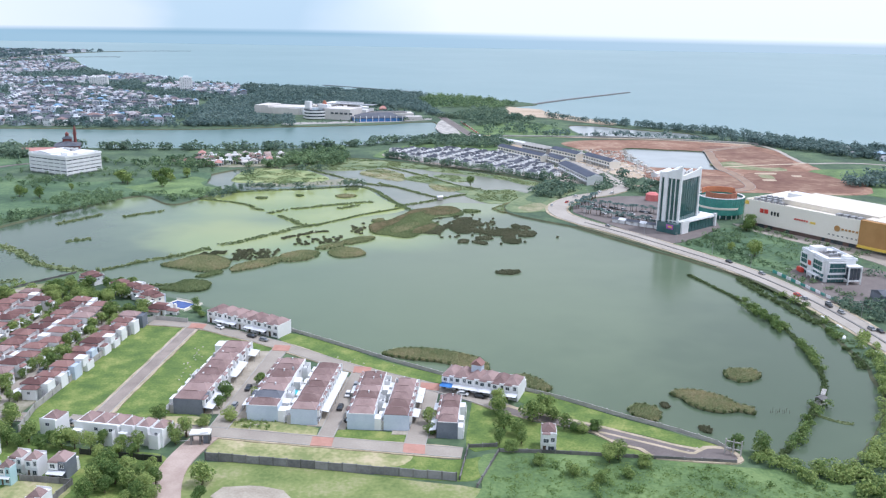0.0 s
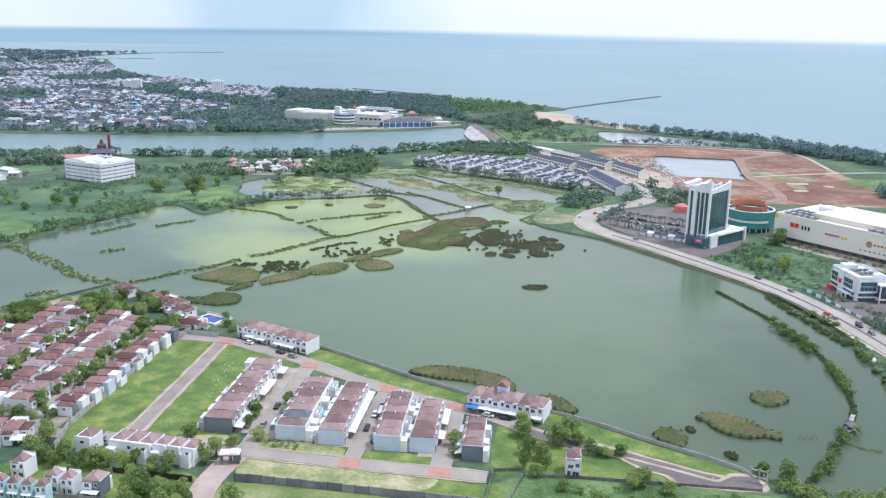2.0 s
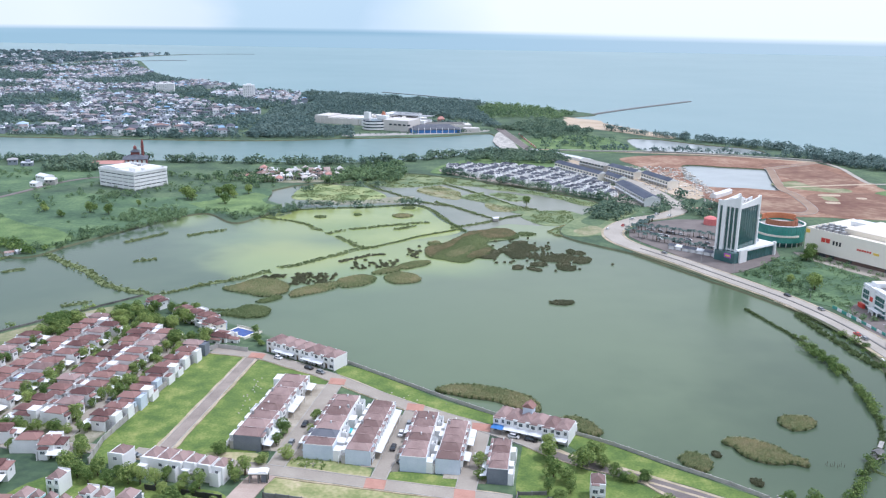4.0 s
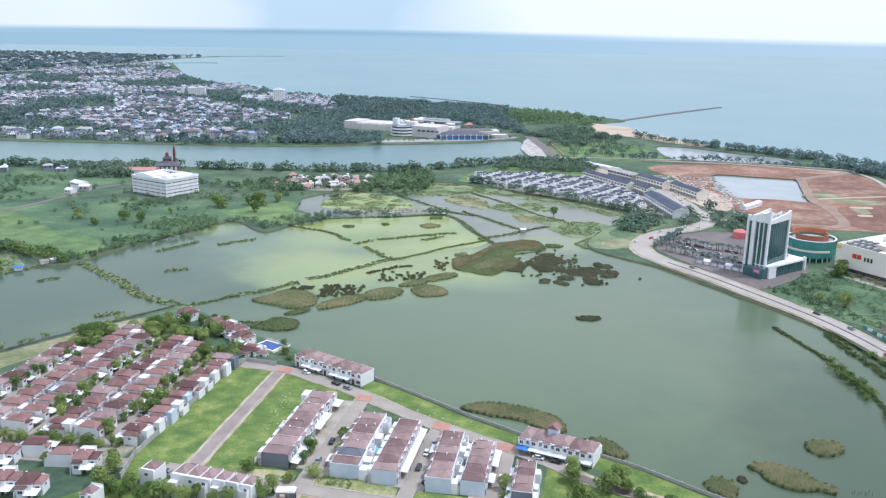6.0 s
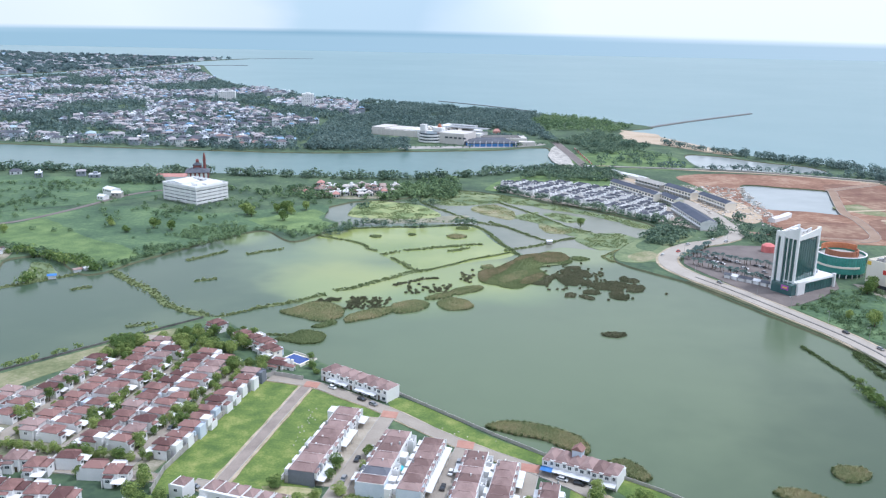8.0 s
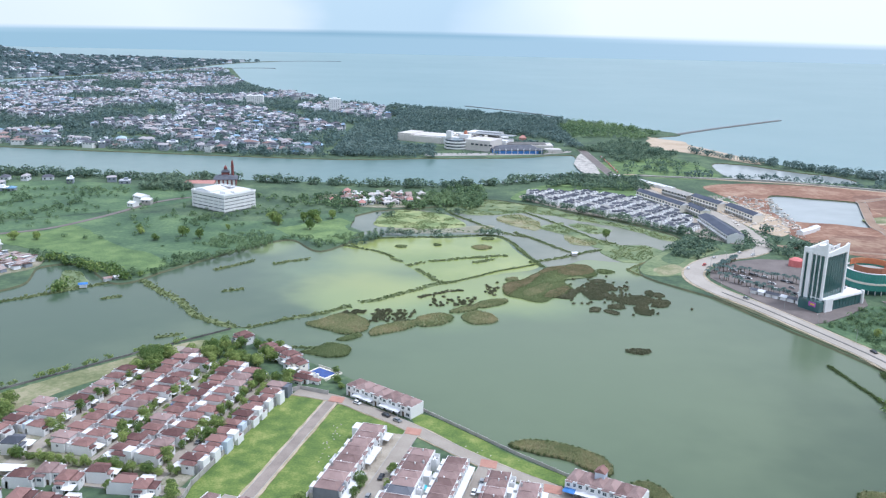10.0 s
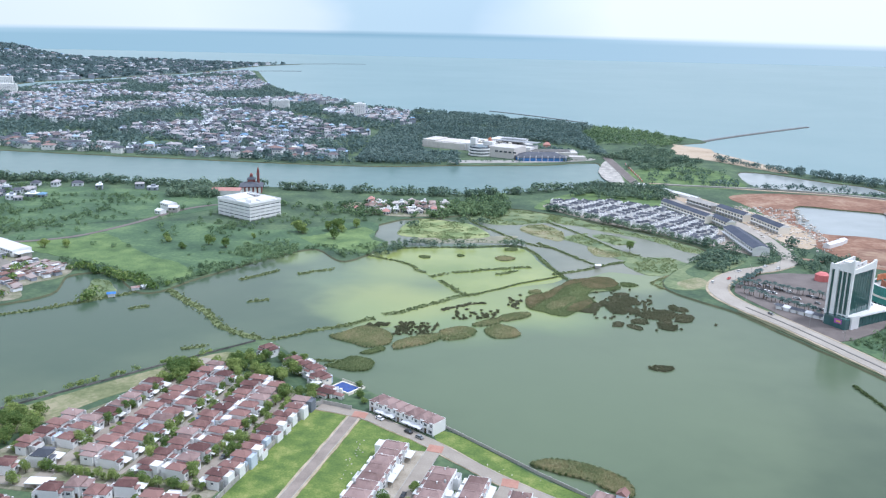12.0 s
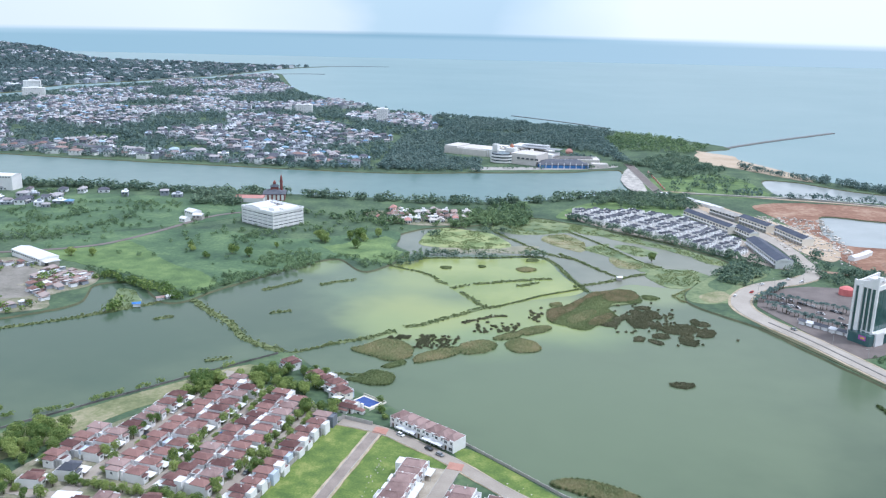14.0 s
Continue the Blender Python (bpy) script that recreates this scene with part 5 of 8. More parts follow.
def villa(w=9.0, d=10.5, wall="white", roof="roof_red", label="", storeys=2, box=False, canopy="white", rear="white", tall_rear=False, vent=False):
    """An estate house of several stepped blocks under small hipped roofs; the street front looks to -y."""
    ob = tagged(new("estate_house"), label, "house", "houses of the older estate")
    t = 2.6 * storeys
    m = d * 0.66
    back = m / 2 + 1.4
    high = t - 0.2 if tall_rear else 3.3
    low = t - 0.8
    part("wall", Geo().box(-w * 0.17, 0, 0, w * 0.6, m, t), wall, ob)
    part("side_wing", Geo().box(w * 0.31, 0.7, 0, w * 0.36, m - 1.6, low), wall, ob)
    part("front_bay", Geo().box(-w * 0.24, -m / 2 - 0.8, 0, w * 0.38, 1.6, low - 0.3), "white", ob)
    part("rear_wing", Geo().box(-w * 0.16, back, 0, w * 0.62, 2.8, high).box(-w * 0.16, back + 1.35, high, w * 0.62, 0.12, 0.5).box(-w * 0.465, back, high, 0.12, 2.8, 0.5).box(w * 0.145, back, high, 0.12, 2.8, 0.5), rear, ob)
    part("roof", Geo().hip(-w * 0.17, 0, t, w * 0.6, m, 1.6, over=0.5), roof, ob)
    part("side_roof", Geo().hip(w * 0.31, 0.7, low, w * 0.36, m - 1.6, 1.1, over=0.4), roof, ob)
    part("porch_roof", Geo().hip(-w * 0.24, -m / 2 - 0.75, low - 0.3, w * 0.38, 1.7, 0.7, over=0.25), roof, ob)
    if not tall_rear:
        part("rear_roof", Geo().hip(-w * 0.2, back - 0.1, high + 0.02, w * 0.42, 2.2, 0.8, over=0.1), roof, ob)
    part("party_wall", Geo().box(-w * 0.49, 0.3, 0, 0.16, m + 2.2, t + 0.28).box(-w * 0.49, -m / 2 - 1.4, 0, 0.16, 1.4, 3.0).box(-w * 0.49, m / 2 + 1.6, 0, 0.16, 2.4, 3.0), "white", ob)
    part("gutter", Geo().box(-w * 0.17, m / 2 + 0.2, t - 0.02, w * 0.6, 0.2, 0.22).box(-w * 0.17, -m / 2 - 0.2, t - 0.02, w * 0.6, 0.2, 0.2), "white", ob)
    part("tank", Geo().box(w * 0.32, back - 0.6, 0, 1.3, 1.2, 4.2), ("white", "steel", "pale_blue")[len(label) % 3], ob)
    if box:
        part("roof_room", Geo().box(w * 0.16, back - 0.6, 3.0, w * 0.5, 3.2, t - 1.6).box(w * 0.16, back - 0.6, t + 1.4, w * 0.54, 3.5, 0.18), "white", ob, "white flat-roofed upper room")
    opening("window", -w * 0.24, -m / 2 - 1.64, low - 2.2, 1.9, 1.3, ob, sill=False)
    opening("window", w * 0.3, -m / 2 + 1.46, low - 2.0, 1.6, 1.2, ob, sill=False)
    opening("window", w * 0.49 + 0.04, 0.6, low - 1.9, 1.2, 1.1, ob, "x", sill=False)
    part("door", Geo().box(w * 0.02, -m / 2 - 0.05, 0.05, 1.0, 0.14, 2.1), "bark", ob, "dark wooden front door")
    if canopy:
        canopy_part(ob, w * 0.2, -m / 2 + 1.2, 2.9, w * 0.56, 4.2, canopy, False)
    if vent:
        part("vent", Geo().box(-w * 0.1, 0.8, t + 0.9, 0.5, 0.5, 0.75), "white", ob)
    return ob


row_label = "white two-storey town house with a brown tiled roof in a row"
town = [
    townhouse(6.0, 10.5, "white", "roof_brown", "metal", row_label),
    townhouse(6.0, 10.5, "white", "roof_brown", "metal", "white two-storey town house with a water tank behind its roof", tank=True),
    townhouse(6.0, 10.5, "white", "roof_brown", None, "white two-storey row house without a carport", rear=False),
    townhouse(6.0, 10.8, "grey", "roof_brown", "metal", "grey-walled two-storey house at the end of a row", rear=True, parapet=False),
    townhouse(6.0, 10.5, "white", "roof_slate", "metal", "white two-storey town house with a dark slate roof"),
    townhouse(6.0, 10.5, "white", "roof_brown", "blue", "white two-storey town house with a blue carport"),
    # Blue-grey walls paint in the shade that falls on the row ends
    townhouse(6.0, 10.8, "pale_blue", "roof_brown", None, "white house closing the row, end-wall shade in its blue-grey colour", parapet=False),
    townhouse(6.0, 10.5, "pale_teal", "roof_brown", "metal", "pale teal two-storey house with a white carport", rear=False),
    townhouse(6.0, 10.5, "white", "roof_brown", None, "white two-storey town house with a walled roof terrace", rear=False, terrace=True),
    townhouse(6.0, 10.5, "white", "roof_brown", "metal", "white town house with a slate-grey annex behind", rear=False, upper=True),
    townhouse(6.0, 10.5, "white", "roof_brown", None, "white row house with its own hipped brown roof", rear=False, pyramid=True),
    townhouse(6.0, 10.5, "white", "roof_brown", None, "white row house with a hipped roof and rear terrace", rear=False, terrace=True, pyramid=True),
    townhouse(6.0, 10.5, "white", "roof_brown", None, "white row house with a hipped roof and low annex", pyramid=True),
]
first_use = [False] * len(town)


def set_house(kind, m):
    """Moves the first of its kind, and copies it from then on."""
    if not first_use[kind]:
        first_use[kind] = True
        town[kind].matrix_basis = m
        return town[kind]
    return copy_thing(town[kind], m)


def town_row(x, y, turn, count, pitch, facing, kinds, depth_scale=1.0):
    u = (math.sin(radians(turn)), math.cos(radians(turn)))
    for k in range(count):
        s = (k + 0.5) * pitch
        step = 0.25 * ((k * 7) % 3)
        set_house(kinds[k % len(kinds)], turned(x + u[0] * s, y + u[1] * s, GROUND, 90 * facing - turn, pitch / 6.0, depth_scale, 1.0 + 0.02 * (k % 3)))


town_row(-85.3, 266.5, 5.0, 8, 6.8, 1, [3, 0, 1, 8, 0, 1, 2, 9], 0.93)
town_row(-59.3, 262.3, 4.4, 7, 5.9, -1, [6, 4, 8, 2, 1, 2, 8], 0.98)
town_row(-45.1, 260.0, 5.1, 7, 5.6, 1, [6, 0, 0, 1, 0, 0, 0], 0.84)
town_row(-26.0, 257.2, 3.4, 6, 5.7, -1, [6, 2, 8, 2, 1, 8], 0.85)
town_row(-14.3, 256.8, 4.3, 5, 5.7, 1, [6, 0, 2, 0, 1], 0.80)
town_row(2.3, 252.4, 4.5, 4, 5.0, -1, [3, 0, 2, 1], 0.68)


def slanted_row(ax, ay, bx, by, count, kinds, depth=1.0, flip=0):
    """A row whose street front runs from a to b, the houses standing to the left of it."""
    turn = math.degrees(math.atan2(by - ay, bx - ax))
    pitch = math.hypot(bx - ax, by - ay) / count
    nx, ny = -math.sin(radians(turn)), math.cos(radians(turn))
    for k in range(count):
        s = (k + 0.5) / count
        set_house(kinds[k % len(kinds)], turned(ax + (bx - ax) * s + nx * 5.3 * depth, ay + (by - ay) * s + ny * 5.3 * depth, GROUND, turn + flip, pitch / 6.0, depth, 1.0))


slanted_row(-103, 358.5, -69, 340, 7, [2, 0, 0, 2, 0, 0, 2], 0.85)
slanted_row(0.5, 291, 27, 281, 6, [5, 0, 0, 0, 2, 0], 0.9)
slanted_row(-115.5, 247.5, -86, 242, 6, [12, 10, 11, 12, 10, 11], 0.8, 180)
slanted_row(-128, 248.5, -121.5, 247.3, 1, [10], 0.8, 180)
slanted_row(-144, 221.0, -121.4, 217.5, 5, [7, 7, 7, 7, 7], 0.52)
slanted_row(-140, 232, -134.6, 231.2, 1, [10], 0.7)
slanted_row(-125.6, 224.6, -120.7, 223.9, 1, [10], 0.55)
slanted_row(-120.4, 223.6, -115.7, 222.9, 1, [10], 0.55)
slanted_row(-112.6, 223.0, -107.8, 222.3, 1, [3], 0.55)
slanted_row(-110.6, 203.2, -105.4, 202.4, 1, [10], 0.6)

# a tall narrow house alone on the point
lone = townhouse(4.6, 6.2, "white", "roof_brown", None, "narrow white two-storey house standing alone", 6.6, rear=False)
lone.matrix_basis = turned(34.2, 247, GROUND, -4)
attic = tagged(new("attic_room"), "small grey roof room with a red tiled roof", "house")
part("wall", Geo().box(0, 0, 0, 3.6, 4.0, 3.4), "pale_blue", attic)
part("roof", Geo().gable(0, 0, 3.4, 3.6, 4.0, 1.8, 1.57), "roof_red", attic)
attic.matrix_basis = turned(13.5, 294, GROUND + 5.6, -20)

# the older estate of hip-roofed houses
villa_label = "white two-storey estate house with a red-brown hipped roof"
villas = [
    villa(9.0, 10.5, "white", "roof_red", villa_label),
    villa(9.0, 10.5, "white", "roof_red", "white estate house with a flat-roofed upper room", box=True),
    villa(8.8, 10.2, "cream", "roof_red", "cream estate house with a red-brown hipped roof"),
    villa(9.0, 10.5, "white", "roof_brown", "white estate house with a brown roof, no carport", canopy=None, vent=True),
    villa(9.0, 10.5, "pale_blue", "roof_red", "pale blue estate house with a red-brown roof", rear="pale_blue", tall_rear=True),
    villa(9.0, 10.5, "white", "roof_red", "white estate house with a blue carport", canopy="blue"),
    villa(9.0, 10.5, "white", "roof_red", "white estate house with a tall white rear wing", tall_rear=True, vent=True),
    villa(9.6, 10.0, "cream", "roof_slate", "cream corner house with a dark slate roof"),
    villa(9.0, 10.5, "grey", "roof_brown", "slate-grey estate house with a brown roof", rear="grey", tall_rear=True),
]
used = [False] * len(villas)


def set_villa(kind, m):
    if not used[kind]:
        used[kind] = True
        villas[kind].matrix_basis = m
        return villas[kind]
    return copy_thing(villas[kind], m)


def villa_row(x, y, turn, count, pitch, facing, seed):
    r = random.Random(seed)
    u = (math.sin(radians(turn)), math.cos(radians(turn)))
    for k in range(count):
        s, off = (k + 0.5) * pitch, r.uniform(-1.0, 1.0)
        kind = r.choices((0, 1, 2, 3, 4, 5, 6, 8), (10, 1, 1.5, 4, 0.5, 0.4, 2, 0.7) if seed != 1 else (1.5, 1.5, 0, 1.5, 1.8, 0, 4, 0.9))[0]
        set_villa(kind, turned(x + u[0] * s + off, y + u[1] * s, GROUND, 90 * facing - turn + r.uniform(-1.5, 1.5), pitch / 9.0, r.uniform(0.94, 1.08), r.uniform(0.88, 1.08)))


villa_row(-143.0, 275, 5.2, 10, 8.1, -1, 1)
villa_row(-161.6, 277, 5.2, 11, 8.7, 1, 2)
villa_row(-173.4, 277, 5.0, 11, 9.0, -1, 3)
villa_row(-190.6, 280, 4.6, 11, 9.0, 1, 4)
villa_row(-202.4, 281, 4.6, 12, 9.0, -1, 5)
villa_row(-219.9, 291.8, 5.6, 8, 8.8, 1, 6)
villa_row(-233.0, 282, 5.6, 4, 9.2, -1, 7)
for k, (x, y, turn) in enumerate([(-176, 413, -32), (-156, 399.5, -33), (-148.6, 395, -33), (-141.4, 391, -33), (-136, 383.5, -33), (-232, 246, 5), (-214, 243, 5), (-204, 242, 5), (-190, 243, 6), (-180, 242, 6), (-170, 241, 6), (-160, 240, 6), (-248, 256, 20), (-242, 225, 5), (-196, 222, 5), (-186, 222, 5), (-176, 221, 5), (-166, 220, 5), (-156, 220, 5), (-146, 219, 5), (-229.5, 270.5, 96), (-191, 261.5, 7), (-199.5, 257, 95), (-181, 258, 5), (-173.5, 266, 96), (-160, 261, 95), (-150.5, 258, 6)]):
    set_villa((0, 0, 6, 0, 2, 3, 0, 0)[k % 8], turned(x, y, GROUND, turn))
set_villa(7, turned(-218.6, 279.5, GROUND, 95, 1.0, 1.0, 1.05))
shed = tagged(new("carport"), "white flat-roofed carport on steel posts", "carport")
shed.matrix_basis = turned(-208.5, 262, GROUND, 8)
part("roof_sheet", Geo().box(0, 0, 2.9, 10.5, 5.4, 0.22), "white", shed)
part("rear_wall", Geo().box(0, 2.4, 0, 10.0, 0.2, 2.9), "cream", shed)
for x in (-4.9, 0.0, 4.9):
    part("post", Geo().box(x, -2.4, 0, 0.22, 0.22, 2.9), "steel", shed)

def discard(ob):
    for o in (*ob.children_recursive, ob):
        bpy.data.objects.remove(o)


for spare in [ob for ob, taken in zip(town + villas, first_use + used) if not taken]:
    discard(spare)

# walls round the estates
def panel_wall(points, panel, height, mats, label, post=True, name="boundary_wall"):
    """A boundary wall: each panel and each post a piece of its own."""
    ob = tagged(new(name), label, "wall")
    ob.matrix_basis = turned(points[0][0], points[0][1], GROUND)
    ox, oy = points[0]
    for (ax, ay), (bx, by) in zip(points, points[1:]):
        length, turn = math.hypot(bx - ax, by - ay), math.atan2(by - ay, bx - ax)
        n = max(1, round(length / panel))
        for k in range(n):
            s = (k + 0.5) / n
            h = height * (1 + 0.03 * ((k * 5) % 3 - 1))
            part("panel", Geo().box(ax + (bx - ax) * s - ox, ay + (by - ay) * s - oy, 0, length / n - 0.3, 0.18, h, turn).box(ax + (bx - ax) * s - ox, ay + (by - ay) * s - oy, h, length / n - 0.25, 0.26, 0.1, turn), mats, ob)
        if post:
            for k in range(n + 1):
                s = k / n
                part("post", Geo().box(ax + (bx - ax) * s - ox, ay + (by - ay) * s - oy, 0, 0.42, 0.46, height + 0.3, turn), "dark_concrete" if mats == "wall_panel" else mats, ob)
    return ob


panel_wall([(-71, 235.5), (5, 225.5)], 4.2, 2.6, "wall_panel", "blackened grey concrete boundary wall with posts")
panel_wall([(-64.5, 349), (-42, 333), (-20, 317), (1.5, 303)], 6.0, 1.3, "concrete", "low weathered wall along the lake")
panel_wall([(29.5, 291), (44, 283), (62, 270), (79, 259), (89, 251), (91.5, 246)], 6.0, 1.3, "concrete", "low weathered wall round the point")
panel_wall([(-135.5, 252), (-138, 268), (-131, 356), (-127, 360)], 6.0, 2.2, "concrete", "weathered grey estate wall along the lawn")
panel_wall([(-128, 360.5), (-112, 357)], 5.0, 2.2, "concrete", "grey wall closing the lawn")
panel_wall([(11, 222), (18.5, 243.5), (36, 243), (60, 241), (91, 238.5)], 5.0, 1.2, "dark_concrete", "dark low wall round the plot")
panel_wall([(6, 226), (9, 246), (18, 247)], 4.0, 1.2, "dark_concrete", "dark low wall beside the green plot")
panel_wall([(-330, 216), (-279, 307), (-226, 384), (-192, 431)], 8.0, 0.9, "dark_concrete", "dark low shore wall along the dry meadow")
panel_wall([(-120.6, 221.9), (-105, 220), (-106.8, 209.6)], 4.0, 1.8, "dark_concrete", "grey plot wall behind a house")
panel_wall([(-110, 238), (-84, 234)], 3.0, 1.8, "black", "black slatted fence behind the row houses")

# pool house at the estate's corner
pool = tagged(new("swimming_pool"), "blue-tiled swimming pool with a white surround", "pool")
pool.matrix_basis = turned(-122.4, 381.2, GROUND, -27)
part("surround", Geo().box(0, -4.3, 0, 13, 0.8, 0.5).box(0, 4.3, 0, 13, 0.8, 0.5).box(-6.1, 0, 0, 0.8, 7.8, 0.5).box(6.1, 0, 0, 0.8, 7.8, 0.5), "cream", pool)
part("water", Geo().box(0, 0, 0, 11.4, 7.8, 0.35), "pool_tile", pool, "deep blue pool water over tiles")
part("fence", Geo().box(0, 6.0, 0, 16, 0.14, 0.9).box(7.9, 0, 0, 0.14, 12, 0.9), "cream", pool)
club = villa(14, 6, "white", "roof_red", "low white pool house with a red-brown roof", storeys=1, canopy=None)
club.matrix_basis = turned(-126.5, 369.3, GROUND, -14)
gate = tagged(new("gate_house"), "white flat-roofed entrance gate on dark columns", "gate")
gate.matrix_basis = turned(-76.5, 246, GROUND, 6)
part("roof_slab", Geo().box(1.2, 0, 3.7, 6.4, 3.6, 0.4).box(2.6, 0, 4.1, 2.6, 3.0, 0.4), "white", gate)
for x in (-1.6, 1.2, 4.0):
    part("column", Geo().box(x, -1.2, 0, 0.5, 0.5, 3.7).box(x, 1.2, 0, 0.5, 0.5, 3.7), "dark_concrete", gate)
part("beam", Geo().box(1.2, -1.2, 3.2, 6.0, 0.4, 0.5).box(1.2, 1.2, 3.2, 6.0, 0.4, 0.5), "dark_concrete", gate)
part("guard_room", Geo().box(3.0, 0, 0, 1.8, 1.9, 2.8), "grey", gate)
part("barrier", Geo().box(-4.0, 0, 1.0, 5.0, 0.12, 0.14), "white", gate)

# cars
def car(body, label):
    ob = tagged(new("car"), label, "car", "cars on the streets")
    g = Geo()
    g.add([(-0.85, -2.1, 0.35), (0.85, -2.1, 0.35), (0.85, 2.1, 0.35), (-0.85, 2.1, 0.35), (-0.88, -2.15, 0.85), (0.88, -2.15, 0.85), (0.88, 2.1, 0.95), (-0.88, 2.1, 0.95)], [(3, 2, 1, 0), (4, 5, 6, 7), (0, 1, 5, 4), (1, 2, 6, 5), (2, 3, 7, 6), (3, 0, 4, 7)])
    g.box(0, 0.35, 1.42, 1.35, 2.1, 0.08)
    part("body", g, body, ob)
    c = Geo()
    c.add([(-0.82, -1.15, 0.88), (0.82, -1.15, 0.88), (0.82, 1.9, 0.92), (-0.82, 1.9, 0.92), (-0.66, -0.6, 1.44), (0.66, -0.6, 1.44), (0.66, 1.45, 1.44), (-0.66, 1.45, 1.44)], [(3, 2, 1, 0), (4, 5, 6, 7), (0, 1, 5, 4), (1, 2, 6, 5), (2, 3, 7, 6), (3, 0, 4, 7)])
    part("glazing", c, "window", ob, "dark tinted car windows")
    for sx in (-0.8, 0.8):
        for sy in (-1.35, 1.3):
            w = Geo()
            k = 10
            ring = [(math.cos(2 * math.pi * i / k) * 0.33, math.sin(2 * math.pi * i / k) * 0.33) for i in range(k)]
            w.add([(sx - 0.1, sy + a, 0.33 + b) for a, b in ring] + [(sx + 0.1, sy + a, 0.33 + b) for a, b in ring], [tuple(range(k)), tuple(range(2 * k - 1, k - 1, -1))] + [(i, k + i, k + (i + 1) % k, (i + 1) % k) for i in range(k)])
            part("wheel", w, "black", ob)
    return ob


cars = [car("white", "white family car"), car("black", "black family car standing on the street"), car("steel", "silver grey family car"), car("redpaint", "red family car on the road")]
tagged(cars[0], "white family car parked on the street")
tagged(cars[2], "silver grey family car on the street")
car_set = [False] * 4


def set_car(kind, m):
    if not car_set[kind]:
        car_set[kind] = True
        cars[kind].matrix_basis = m
    else:
        copy_thing(cars[kind], m)


for k, (x, y, turn) in enumerate([(-69.5, 287, -4), (-66, 296, -4), (-71, 272, -4), (-33, 283, -4), (-34.5, 272, -4), (-31, 291, -4), (-29, 265, -4), (-30, 262, 86), (-5, 268, -4), (-2, 256, 86), (-96, 350, 60), (-80, 340, 60), (-74, 336, 60), (8, 285, 70), (14, 283, 70), (20, 280, 70), (-150, 300, -5), (-151, 318, -5), (-178, 310, -5), (-176, 330, -5), (-176, 348, -5), (-209, 320, -5), (-209, 345, -5), (-122, 258, 80)]):
    set_car((1, 0, 2, 0, 1, 2, 0)[k % 7], turned(x, y, GROUND + 0.4, turn))

# ---- the eastern waterfront: tower, malls, offices ----
def upright(g, pts, y0, y1, m=0):
    """A plate cut to an outline in x and z, from y0 to y1."""
    n = len(pts)
    v = [(x, y0, z) for x, z in pts] + [(x, y1, z) for x, z in pts]
    return g.add(v, [tuple(range(n)), tuple(range(2 * n - 1, n - 1, -1))] + [(i, n + i, n + (i + 1) % n, (i + 1) % n) for i in range(n)], m)


tower = tagged(new("office_tower"), "tall white tower with green glass walls and a winged top", "tower")
tower.matrix_basis = turned(151.6, 542.2, GROUND, 46)
TW, TD, TH = 25.0, 15.0, 36.5
part("core", Geo().box(TW / 2, TD / 2, 0, TW - 1.2, TD - 1.2, TH + 0.5), "tower_glass", tower, "dark green tinted curtain wall glass")
for k in range(12):
    part("spandrel", Geo().box(TW / 2, 0.56, 3.0 + k * 2.95, TW - 3.4, 0.1, 0.12), "glass_green", tower)
for k in range(8):
    part("mullion", Geo().box(2.6 + k * 2.8, 0.54, 8.0, 0.07, 0.12, TH - 9.5), "glass_green", tower)
# white frame of the broad face
part("corner_pier", upright(Geo(), [(-0.5, 0), (0.7, 0), (1.0, TH), (0.4, TH + 7.2), (-0.5, TH + 7.2)], -0.5, 0.9), "white", tower, "white corner pier rising to a point")
part("corner_pier", upright(Geo(), [(TW - 0.6, 0), (TW + 0.5, 0), (TW + 0.5, TH + 4.6), (TW - 1.6, TH + 4.2), (TW - 1.4, TH - 1)], -0.4, 1.2), "white", tower)
part("corner_pier", Geo().box(0.2, TD - 0.5, 0, 1.3, 1.4, TH + 2.6), "white", tower)
part("corner_pier", Geo().box(TW - 0.5, TD - 0.5, 0, 1.4, 1.4, TH + 3.4), "white", tower)
part("crown", upright(Geo(), [(0.5, TH - 1.6), (TW, TH - 1.0), (TW, TH + 4.4)] + [(TW - (TW - 0.5) * q, TH + 4.4 - 3.4 * q ** 0.7) for q in (0.15, 0.3, 0.5, 0.7, 0.85, 1.0)], -0.35, 0.7), "white", tower, "white sweeping crown panel")
part("crown", upright(Geo(), [(0.5, TH - 1.6), (TW, TH - 1.0), (TW, TH + 3.2), (TW * 0.5, TH + 2.0), (0.5, TH + 1.0)], TD - 0.9, TD + 0.3), "white", tower, "white rear crown panel")
sail = [(-0.4, TH - 1.0), (TD + 0.2, TH - 1.0)] + [(TD + 0.2 - (TD + 0.6) * q, TH + 2.4 + 4.8 * q ** 2.2) for q in (0.0, 0.2, 0.4, 0.6, 0.8, 1.0)]
end_sail = upright(Geo(), sail, -0.3, 0.6)
end_sail.v = [(b, a, c) for a, b, c in end_sail.v]
end_sail.f = [f[::-1] for f in end_sail.f]
part("crown", end_sail, "white", tower, "white sail-shaped crown over the narrow face")
part("fin", upright(Geo(), [(TW * 0.38, TH), (TW * 0.9, TH), (TW * 0.9, TH + 3.6), (TW * 0.6, TH + 2.4), (TW * 0.38, TH + 3.2)], TD * 0.3, TD * 0.3 + 0.5), "white", tower, "white roof fin")
